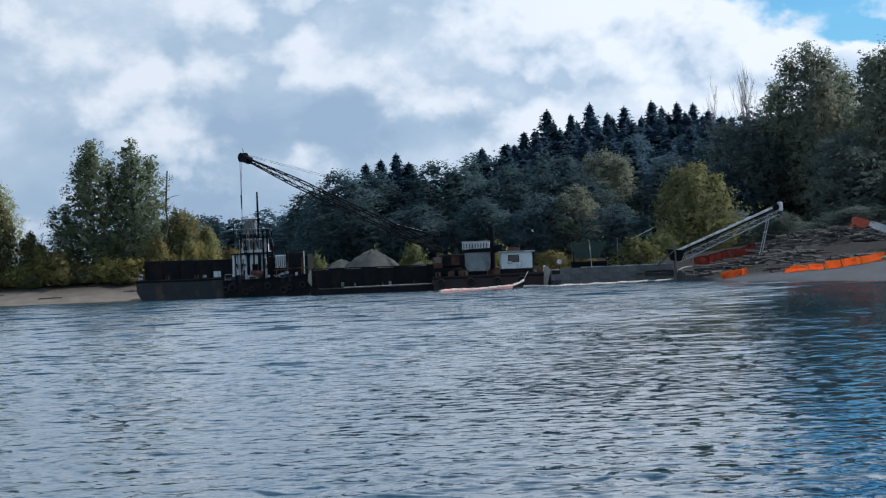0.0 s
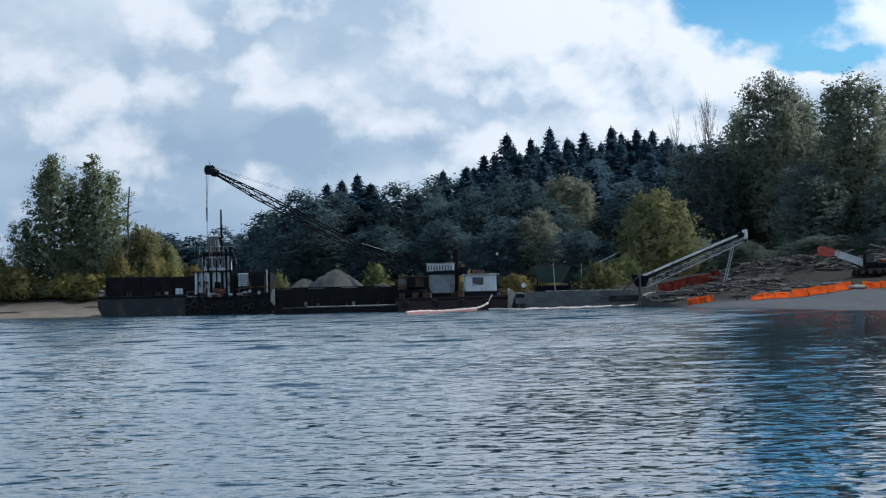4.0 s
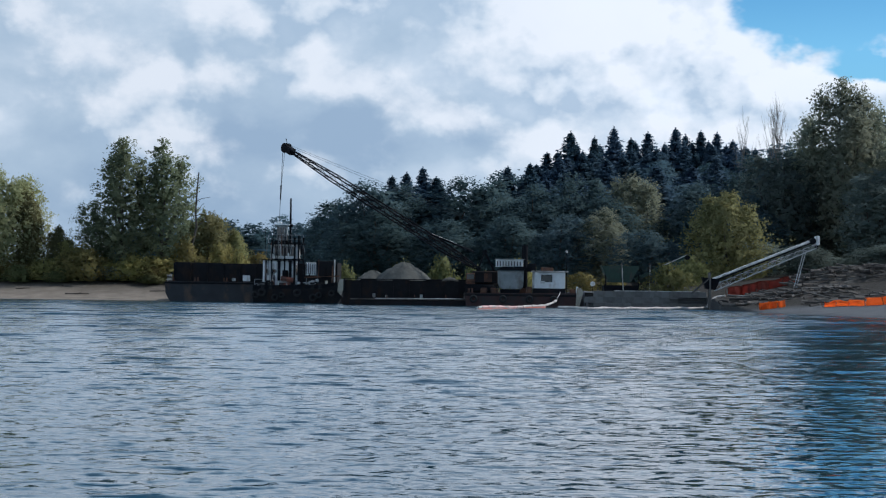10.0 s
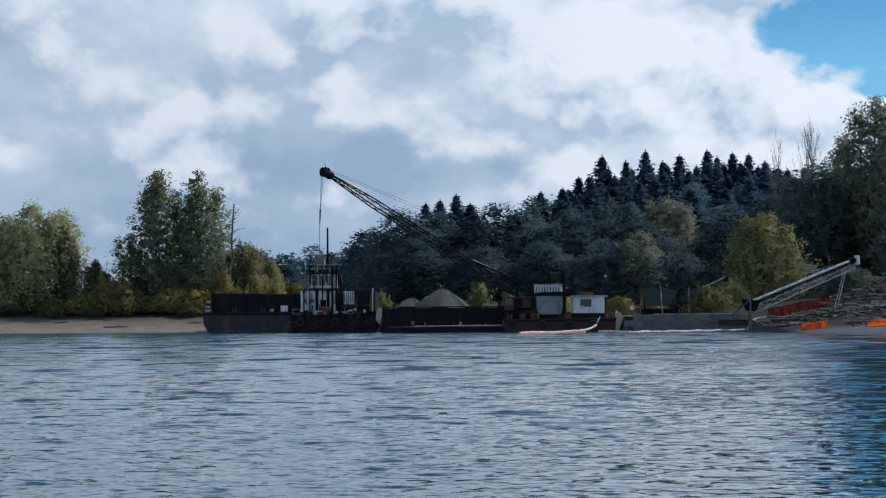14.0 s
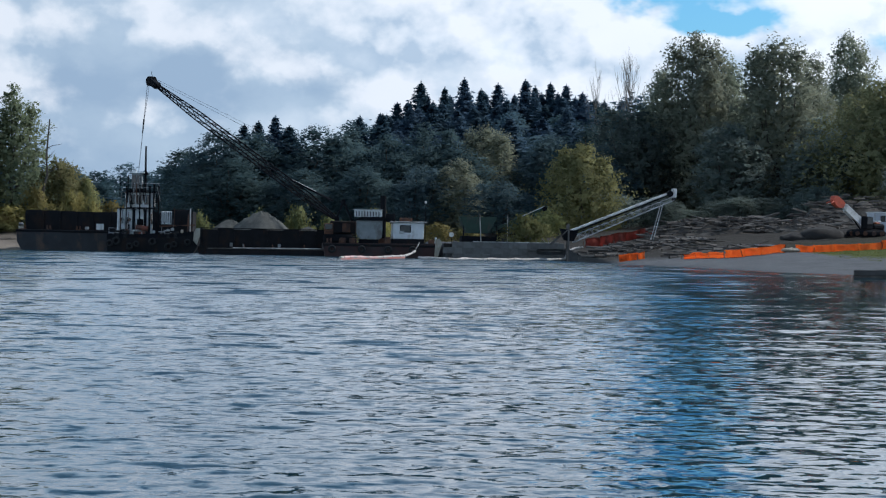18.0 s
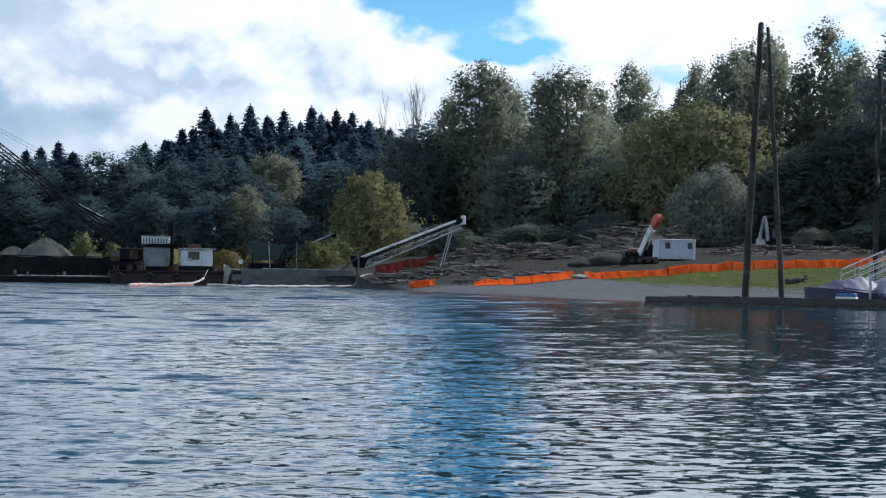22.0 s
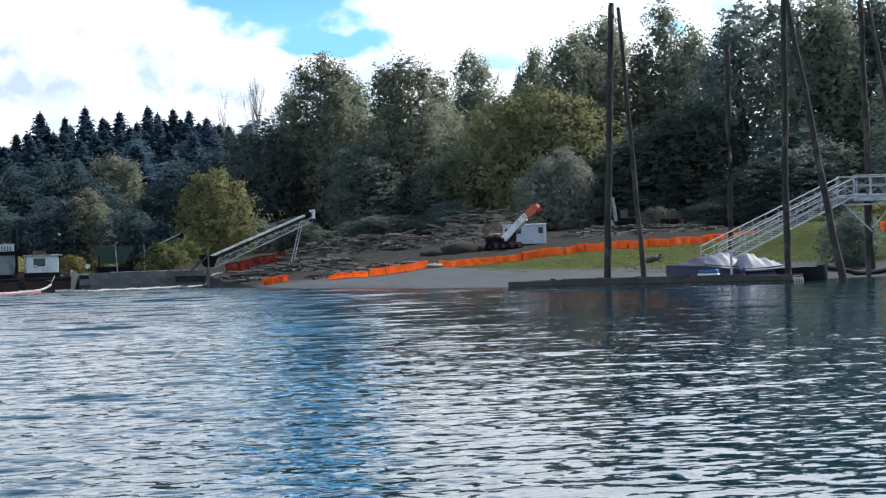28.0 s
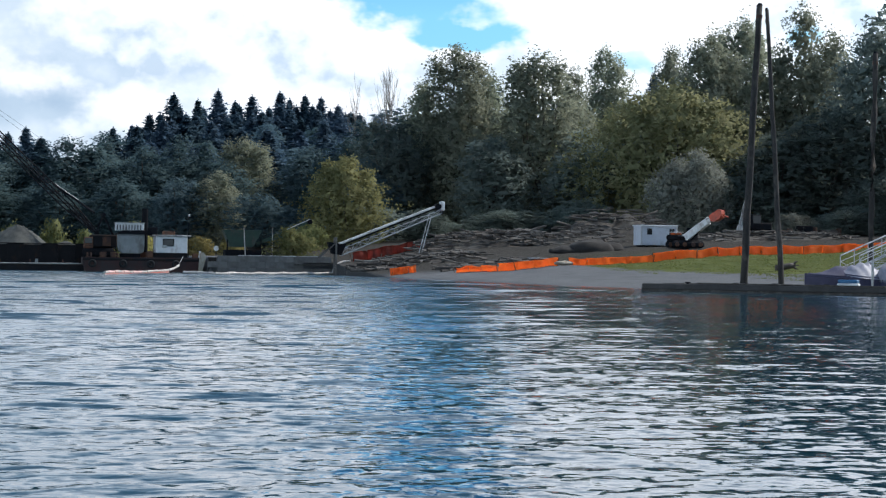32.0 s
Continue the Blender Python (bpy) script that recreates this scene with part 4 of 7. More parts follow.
def forest():
    # island on the other side of the channel
    for k, x, y, t, w in (("willow", -59, 252, 16.2, 11), ("yellow_tree", -54.5, 251, 13.6, 4), ("airy_cottonwood", -46.6, 252, 12.4, 4.6), ("airy_cottonwood", -43.0, 251, 20.0, 8.2), ("airy_cottonwood", -38.2, 252, 19.9, 7.8),
                          ("yellow_tree", -33, 255, 11.2, 7), ("yellow_tree", -29.5, 256, 9.0, 4), ("willow", -68, 256, 14, 12), ("willow", -79, 258, 13, 12), ("yellow_tree", -50.5, 250, 9.0, 3.5)):
        plant(k, x, y, t, w)
    r = random.Random(8)
    for i in range(30):
        x = -84 + 2.05 * i + r.uniform(-0.6, 0.6)
        plant("shrub", x, 248 + r.uniform(-2, 3), ground_z(x, 248) + r.uniform(1.6, 5.4), r.uniform(3.5, 6.5))
    for i in range(8):
        x = -76 + 5.3 * i + r.uniform(-0.8, 0.8)
        plant("dark_tree" if i % 3 == 0 else "light_shrub", x, 246.5 + r.uniform(-1, 1), ground_z(x, 246.5) + r.uniform(1.0, 2.2), r.uniform(3.0, 4.5))
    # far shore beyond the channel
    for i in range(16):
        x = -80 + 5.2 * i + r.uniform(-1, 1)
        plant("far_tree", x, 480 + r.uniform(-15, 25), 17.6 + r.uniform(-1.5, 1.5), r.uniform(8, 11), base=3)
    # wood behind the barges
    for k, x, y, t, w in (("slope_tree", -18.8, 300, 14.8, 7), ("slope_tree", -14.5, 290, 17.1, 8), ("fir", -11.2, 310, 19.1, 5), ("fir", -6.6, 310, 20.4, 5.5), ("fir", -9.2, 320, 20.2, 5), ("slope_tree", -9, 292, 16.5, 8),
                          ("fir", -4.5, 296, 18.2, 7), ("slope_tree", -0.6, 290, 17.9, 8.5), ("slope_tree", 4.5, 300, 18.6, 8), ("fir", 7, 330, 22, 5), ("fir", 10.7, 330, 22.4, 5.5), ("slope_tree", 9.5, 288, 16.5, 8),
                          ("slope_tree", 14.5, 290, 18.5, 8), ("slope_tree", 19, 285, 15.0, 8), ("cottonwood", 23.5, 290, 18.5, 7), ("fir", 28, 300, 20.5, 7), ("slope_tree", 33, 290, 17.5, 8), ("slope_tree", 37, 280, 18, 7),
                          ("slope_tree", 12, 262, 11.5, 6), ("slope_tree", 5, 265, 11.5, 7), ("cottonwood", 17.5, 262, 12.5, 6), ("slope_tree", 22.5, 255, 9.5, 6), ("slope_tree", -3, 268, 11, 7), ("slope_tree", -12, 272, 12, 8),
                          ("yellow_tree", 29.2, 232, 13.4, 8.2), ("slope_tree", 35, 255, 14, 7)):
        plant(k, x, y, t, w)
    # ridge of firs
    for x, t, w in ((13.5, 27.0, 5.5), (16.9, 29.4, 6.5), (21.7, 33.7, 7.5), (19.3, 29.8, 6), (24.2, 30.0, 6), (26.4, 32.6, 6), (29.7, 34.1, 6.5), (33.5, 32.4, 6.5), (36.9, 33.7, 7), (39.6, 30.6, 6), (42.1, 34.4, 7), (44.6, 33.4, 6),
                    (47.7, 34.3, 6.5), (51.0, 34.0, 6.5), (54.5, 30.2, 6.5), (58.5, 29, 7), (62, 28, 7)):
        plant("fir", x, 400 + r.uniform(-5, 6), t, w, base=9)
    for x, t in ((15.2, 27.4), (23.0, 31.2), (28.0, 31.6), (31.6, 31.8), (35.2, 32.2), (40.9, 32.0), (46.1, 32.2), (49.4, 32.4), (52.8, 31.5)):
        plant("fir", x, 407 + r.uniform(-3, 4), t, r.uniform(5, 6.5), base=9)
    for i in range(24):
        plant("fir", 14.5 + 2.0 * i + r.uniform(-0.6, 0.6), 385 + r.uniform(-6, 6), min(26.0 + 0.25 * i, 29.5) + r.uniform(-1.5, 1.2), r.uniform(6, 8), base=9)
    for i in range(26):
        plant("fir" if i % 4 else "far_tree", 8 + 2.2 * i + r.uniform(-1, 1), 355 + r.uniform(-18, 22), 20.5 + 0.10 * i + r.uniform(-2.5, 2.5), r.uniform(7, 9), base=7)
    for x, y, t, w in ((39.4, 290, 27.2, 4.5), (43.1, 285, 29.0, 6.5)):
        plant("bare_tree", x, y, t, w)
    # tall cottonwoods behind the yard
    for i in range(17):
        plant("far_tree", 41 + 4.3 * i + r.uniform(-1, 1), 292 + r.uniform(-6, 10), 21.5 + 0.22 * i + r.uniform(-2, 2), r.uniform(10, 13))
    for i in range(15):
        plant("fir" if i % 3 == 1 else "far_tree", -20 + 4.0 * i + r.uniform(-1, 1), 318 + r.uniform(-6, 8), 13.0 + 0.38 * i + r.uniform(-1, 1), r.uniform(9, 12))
    for k, x, y, t, w in (("cottonwood", 43.6, 262, 24.9, 7), ("cottonwood", 47.0, 258, 28.9, 8.5), ("cottonwood", 52.5, 262, 26.6, 7.5), ("cottonwood", 56.0, 250, 27.9, 9), ("cottonwood", 62.5, 258, 26.8, 7.5),
                          ("cottonwood", 71.5, 275, 31.6, 8), ("willow", 68.5, 236, 23.5, 17), ("silver_willow", 67.2, 222, 14.5, 9.5), ("fir", 84.3, 292, 30, 5), ("dark_tree", 39.8, 258, 20, 7), ("dark_tree", 49.5, 246, 17, 7),
                          ("dark_tree", 60, 244, 18, 7), ("cottonwood", 75.3, 240, 30.3, 8), ("cottonwood", 81.5, 246, 32.8, 9), ("cottonwood", 87, 240, 33.8, 9), ("cottonwood", 79.9, 270, 31.5, 7), ("cottonwood", 94.5, 250, 30, 8),
                          ("dark_tree", 91.2, 225, 32.5, 9.5), ("cottonwood", 95.6, 215, 31.8, 9), ("dark_tree", 101, 220, 33, 10), ("dark_tree", 106, 215, 33, 10), ("dark_tree", 84, 225, 20, 9), ("dark_tree", 78, 226, 17, 8),
                          ("dark_tree", 90, 208, 16, 9), ("cottonwood", 100, 200, 27, 9), ("dark_tree", 97, 190, 15, 9), ("dark_tree", 84, 206, 12, 7), ("dark_tree", 74, 228, 14, 8), ("silver_willow", 72.2, 205, 7.1, 4), ("light_shrub", 19.5, 208, 4.6, 4.5),
                          ("dark_tree", 62, 226, 6, 5), ("dark_tree", 57, 232, 9, 5), ("dark_tree", 52.5, 236, 6.5, 4), ("dark_tree", 47, 230, 7.5, 6), ("dark_tree", 42, 236, 6, 4.5), ("dark_tree", 38, 231, 7.5, 4), ("dark_tree", 32, 238, 8, 6), ("dark_tree", 52.6, 121, 4.3, 2.6), ("light_shrub", 24, 226, 5.5, 4), ("dark_tree", 79, 205, 8, 5),
                          ("light_shrub", 77, 178, 5.4, 3.5), ("light_shrub", 81, 178, 6.0, 4), ("shrub", 86, 182, 7, 6), ("silver_willow", 73, 179, 5.0, 3), ("light_shrub", -8, 236, 4.6, 5), ("light_shrub", -3.5, 238, 5.4, 5), ("light_shrub", -15, 240, 4.4, 5),
                          ("light_shrub", 0, 240, 4.4, 4), ("shrub", 12, 228, 3.8, 3.2), ("shrub", 15.5, 226, 3.6, 3), ("shrub", 6, 238, 5, 5), ("dark_tree", 66, 250, 19, 8)):
        plant(k, x, y, t, w)


forest()
M["tank_grey"] = material("tank_grey", (0.24, 0.26, 0.26), 0.6, spread=0.2, second=(0.12, 0.11, 0.10), amount=0.45, grain=1.4, fine=16)
M["boom_pale"] = material("boom_pale", (0.58, 0.54, 0.50), 0.7, spread=0.25, grain=2, fine=14, second=(0.34, 0.30, 0.27), amount=0.4)
M["boom_pink"] = material("boom_pink", (0.74, 0.50, 0.46), 0.6, spread=0.2, grain=3, fine=20)
M["hull_rust"] = material("hull_rust", (0.20, 0.06, 0.035), 0.8, spread=0.3, second=(0.05, 0.035, 0.03), amount=0.5, grain=3, fine=25)




# ---------------------------------------------------------------- barges and tug
def pw(name, bm, mat, parent, label="", smooth=False):
    """A part whose mesh is written in the place's own metres."""
    top = parent
    while top.parent:
        top = top.parent
    bmesh.ops.translate(bm, verts=bm.verts, vec=-top.location)
    return part(name, bm, mat, parent, label, smooth)


def tyre(name, x, y, z, r, parent, axis="y"):
    bm = B()
    n, k = 14, 6
    rings = []
    for i in range(n):
        a = 6.2832 * i / n
        ring = []
        for j in range(k):
            b = 6.2832 * j / k
            rr = r * 0.72 + r * 0.28 * math.cos(b)
            off = r * 0.28 * math.sin(b)
            p = (x + rr * math.cos(a), y + off, z + rr * math.sin(a)) if axis == "y" else (x + off, y + rr * math.cos(a), z + rr * math.sin(a))
            ring.append(bm.verts.new(p))
        rings.append(ring)
    for i in range(n):
        for j in range(k):
            bm.faces.new((rings[i][j], rings[(i + 1) % n][j], rings[(i + 1) % n][(j + 1) % k], rings[i][(j + 1) % k]))
    bmesh.ops.recalc_face_normals(bm, faces=bm.faces)
    return pw(name, bm, "rubber", parent, "", True)


def bollard(x, y, z, parent, mat="rust"):
    bm = B()
    tube(bm, (x - 0.16, y, z), (x - 0.16, y, z + 0.42), 0.09, n=8)
    tube(bm, (x + 0.16, y, z), (x + 0.16, y, z + 0.42), 0.09, n=8)
    box(bm, x - 0.32, x + 0.32, y - 0.14, y + 0.14, z, z + 0.05)
    return pw("bollard", bm, mat, parent)


def railing(pts, z0, hgt, parent, mat="galvanised", r=0.025, mids=1):
    """Posts with a handrail and mid rails along corner points; each post and rail is a part."""
    for (a, b) in zip(pts[:-1], pts[1:]):
        a, b = Vector((*a, z0)), Vector((*b, z0))
        n = max(1, round((b - a).length / 1.1))
        for i in range(n + 1):
            p = a.lerp(b, i / n)
            pw("rail_post", tube(B(), p, p + Vector((0, 0, hgt)), r, n=6), mat, parent)
        for k in range(1, mids + 2):
            dz = Vector((0, 0, hgt * k / (mids + 1)))
            pw("rail", tube(B(), a + dz, b + dz, r * 0.9, n=6), mat, parent)


M["boom_red"] = material("boom_red", (0.55, 0.13, 0.09), 0.6, second=(0.5, 0.42, 0.38), amount=0.5, grain=3, fine=20)


def hopper_barge():
    t = thing("hopper_barge", -23.5, 224, 0, "long grey steel barge with a dark hopper wall behind the tug", "barge")
    pw("hull", prism(B(), [(-33.9, 2.2), (-33.85, 0.9), (-33.4, 0.1), (-32.6, -0.6), (-14.2, -0.6), (-13.0, 0.4), (-12.7, 2.2)], 224, 235), "hull_grey", t)
    pw("rubbing_strake", box(B(), -33.95, -12.65, 223.9, 224.0, 1.95, 2.15, 0.02), "dark_steel", t)
    pw("deck", box(B(), -33.8, -12.8, 224.05, 234.95, 2.2, 2.24), "dark_steel", t)
    for x in np.arange(-33.0, -15.2, 1.8):
        pw("hopper_panel", box(B(), x + 0.03, x + 1.77, 225.0, 225.12, 2.24, 4.28 + 0.05 * math.sin(x * 3), 0.02), "hull_black", t)
        pw("rib", box(B(), x - 0.07, x + 0.07, 224.8, 225.02, 2.24, 4.2), "hull_black", t)
    pw("hopper_end", box(B(), -33.05, -32.95, 225.0, 234, 2.24, 4.28), "hull_black", t)
    pw("hopper_back", box(B(), -33.0, -15.0, 233.9, 234.0, 2.24, 4.2), "hull_black", t)
    pw("hopper_end", box(B(), -15.1, -15.0, 225.0, 234, 2.24, 4.5), "hull_black", t)
    bm = bmesh.new()
    bmesh.ops.create_grid(bm, x_segments=36, y_segments=16, size=1.0, matrix=Matrix.Translation((-24, 229.5, 3.3)) @ Matrix.Diagonal((8.8, 4.3, 1, 1)))
    for v in bm.verts:
        v.co.z += 0.35 * noise.noise(v.co * 0.5) + 0.08 * noise.noise(v.co * 2.1)
    pw("cargo", bm, "gravel", t, "dark wet gravel heaped in the hopper", True)
    for x in (-33.2, -30.5, -27.3):
        bollard(x, 224.5, 2.24, t)
    w = pw("winch", box(B(), -33.75, -33.2, 224.4, 225.0, 2.24, 2.62, 0.05), "cream", t, "cream-painted deck winch")
    pw("drum", tube(B(), (-33.7, 224.35, 2.75), (-33.2, 224.35, 2.75), 0.17, n=12), "dirty_white", w)
    pw("plate", box(B(), -25.4, -24.6, 224.6, 224.66, 2.3, 2.95), "white_paint", t, "small white plate")
    pw("plate", box(B(), -26.6, -26.2, 224.6, 224.66, 2.3, 2.6), "dirty_white", t)


def tug():
    t = thing("tugboat", -19, 220, 0, "small workboat tug with tall white wheelhouse and black hull", "tugboat")
    pw("hull", prism(B(), [(-23.7, 1.45), (-23.6, -0.5), (-14.9, -0.5), (-14.2, 0.6), (-13.7, 2.2), (-14.6, 1.95), (-16.5, 1.6)], 218.2, 222.2), "hull_black", t)
    pw("bow_sheer", prism(B(), [(-14.6, 1.3), (-14.2, 0.85), (-13.75, 2.2), (-13.7, 2.62), (-14.35, 2.62), (-14.55, 2.1)], 218.1, 218.24), "cream", t, "cream-painted bow bulwark")
    pw("bulwark", prism(B(), [(-23.7, 1.45), (-16.5, 1.6), (-14.6, 1.95), (-14.6, 2.3), (-16.5, 2.0), (-23.7, 1.85)], 218.14, 218.22), "dark_steel", t)
    pw("deck", box(B(), -23.5, -14.7, 218.3, 222.1, 1.4, 1.5), "dark_steel", t)
    house = pw("deckhouse", box(B(), -22.7, -19.0, 218.9, 221.7, 1.5, 4.55, 0.06), "white_paint", t, "grimy white deckhouse")
    pw("door", box(B(), -20.6, -19.95, 218.84, 218.9, 1.6, 3.5, 0.02), "dark_steel", house)
    for x in (-22.2, -21.4):
        pw("porthole", tube(B(), (x, 218.84, 3.4), (x, 218.92, 3.4), 0.2, n=14), "glass_dark", house)
    pw("deckhouse_roof", box(B(), -22.9, -18.7, 218.7, 221.9, 4.55, 4.65, 0.02), "dark_steel", t)
    tier = pw("upper_house", box(B(), -21.9, -18.9, 219.1, 221.5, 4.65, 6.3, 0.05), "white_paint", t, "weathered white upper house")
    for x in (-21.5, -20.7, -19.9):
        pw("window", box(B(), x, x + 0.62, 219.05, 219.1, 5.05, 6.1), "glass_dark", tier)
    pw("upper_deck", box(B(), -22.2, -18.3, 218.8, 221.8, 6.3, 6.4, 0.02), "dark_steel", t)
    wh = pw("wheelhouse", prism(B(), [(-21.35, 6.4), (-20.15, 6.4), (-20.25, 8.35), (-21.25, 8.35)], 219.3, 221.3), "tank_grey", t, "narrow grimy grey wheelhouse")
    for x in (-21.18, -20.7):
        pw("window", box(B(), x, x + 0.36, 219.24, 219.3, 7.2, 8.15), "glass_dark", wh)
    pw("shade", box(B(), -21.5, -20.0, 218.95, 219.25, 6.4, 6.7, 0.02), "dark_steel", wh)
    pw("wheelhouse_roof", box(B(), -21.6, -19.9, 219.1, 221.5, 8.35, 8.47, 0.03), "white_paint", t)
    pw("roof_box", box(B(), -21.3, -20.8, 219.6, 220.4, 8.47, 8.75, 0.04), "white_paint", t)
    mast = pw("mast", tube(B(), (-19.85, 219.8, 6.4), (-19.85, 219.8, 11.3), 0.13, 0.09), "dark_steel", t)
    pw("mast_lamp", box(B(), -20.1, -19.6, 219.6, 219.9, 8.2, 8.5, 0.05), "dark_steel", mast)
    for x, top, r in ((-22.35, 4.4, 0.08), (-21.75, 6.9, 0.06), (-20.35, 7.0, 0.08), (-19.3, 6.9, 0.11), (-18.85, 7.1, 0.10), (-18.35, 6.9, 0.08), (-20.95, 4.4, 0.16), (-19.75, 4.4, 0.16)):
        s = pw("exhaust_pipe", tube(B(), (x, 218.75, 1.5), (x, 218.75, top), r, n=10), "dark_steel", t, "tall dark exhaust or post")
        pw("cap", tube(B(), (x, 218.75, top), (x, 218.75, top + 0.12), r * 1.5, n=10), "dark_steel", s)
    for z in (4.7, 6.5):
        pw("brace", tube(B(), (-21.75, 218.75, z), (-18.35, 218.75, z), 0.04), "dark_steel", t)
    engine = pw("winch", box(B(), -20.75, -19.35, 218.35, 219.0, 1.5, 2.4, 0.08), "hull_rust", t, "faded red deck winch")
    pw("drum", tube(B(), (-20.7, 218.4, 2.6), (-19.4, 218.4, 2.45), 0.28, n=14), "hull_rust", engine)
    pw("locker", box(B(), -18.05, -16.95, 218.6, 219.8, 3.0, 4.35, 0.04), "white_paint", t, "white slatted locker")
    for i in range(5):
        pw("slat", box(B(), -18.0 + i * 0.22, -17.93 + i * 0.22, 218.54, 218.6, 3.1, 4.3), "dark_steel", t)
    pw("locker_base", box(B(), -18.0, -15.1, 218.7, 221.2, 1.5, 2.98, 0.04), "hull_black", t)
    pw("deck_store", box(B(), -16.9, -15.05, 218.7, 221.0, 2.98, 4.55, 0.05), "hull_black", t, "black deck box")
    pw("post", tube(B(), (-14.95, 218.5, 1.6), (-14.95, 218.5, 4.7), 0.06), "dirty_white", t)
    pw("boom_bar", bar(B(), (-18.2, 218.3, 2.75), (-14.4, 218.3, 2.95), 0.09, 0.12), "rust", t)
    for i, x in enumerate((-23.4, -22.7, -21.3, -20.6, -18.9, -17.2, -16.6, -15.2)):
        tyre("fender", x, 218.0, 0.85 + 0.3 * math.sin(i * 2.1), 0.40 + 0.06 * math.sin(i * 1.7), t)
    r = np.random.default_rng(77)
    for i in range(34):
        x, z = r.uniform(-23.4, -15.0), 1.5 + 0.25 * r.random()
        w, hh = r.uniform(0.1, 0.45), r.uniform(0.15, 0.8)
        pw("deck_gear", box(B(), x, x + w, 218.3, 218.45 + 0.4 * r.random(), z, z + hh, 0.03), ("dark_steel", "dirty_white", "rust", "hull_black", "cream", "dark_steel")[i % 6], t)
    for i in range(12):
        x = r.uniform(-22.6, -18.1)
        z = r.uniform(4.6, 6.2)
        pw("pipe", tube(B(), (x, 218.7, z), (x + r.normal() * 0.15, 218.7, z + r.uniform(0.7, 2.2)), 0.035, n=6), ("dark_steel", "tank_grey", "dark_steel")[i % 3], t)
    for i in range(40):
        x = r.uniform(-22.6, -18.0) if i % 4 else r.uniform(-18.0, -14.6)
        z = r.choice([1.6, 2.2, 3.0, 4.6, 5.2]) if x < -18 else r.choice([1.6, 2.0, 2.8])
        L = r.uniform(0.5, 2.1)
        pw("pipe", tube(B(), (x, 218.62, z), (x + r.normal() * 0.06, 218.62, z + L), r.uniform(0.02, 0.06), n=6), ("dark_steel", "tank_grey", "rust", "dark_steel", "hull_black")[i % 5], t)
    for i in range(14):
        x, z = r.uniform(-22.3, -15.5), r.uniform(1.6, 2.9)
        pw("rail", tube(B(), (x, 218.25, z), (x + r.uniform(0.5, 1.4), 218.25, z + r.normal() * 0.05), 0.03, n=6), ("dirty_white", "galvanised", "dark_steel")[i % 3], t)
    for i, x in enumerate((-22.6, -21.8, -17.3, -16.5)):
        for k in range(3):
            pw("tyre_stack", tube(B(), (x, 218.45, 1.5 + 0.26 * k), (x, 218.45, 1.72 + 0.26 * k), 0.36, n=14), "rubber", t)
    for x, z, m in ((-23.2, 1.6, "dirty_white"), (-18.7, 1.6, "cream"), (-17.0, 2.3, "dirty_white"), (-15.6, 1.7, "rust"), (-19.0, 2.0, "galvanised")):
        pw("fitting", box(B(), x, x + 0.35, 218.3, 218.6, z, z + 0.3, 0.05), m, t)
    railing([(-22.15, 218.85), (-18.35, 218.85)], 6.4, 0.9, t, "galvanised")
    railing([(-23.5, 218.35), (-22.7, 218.35)], 1.5, 1.0, t, "galvanised")


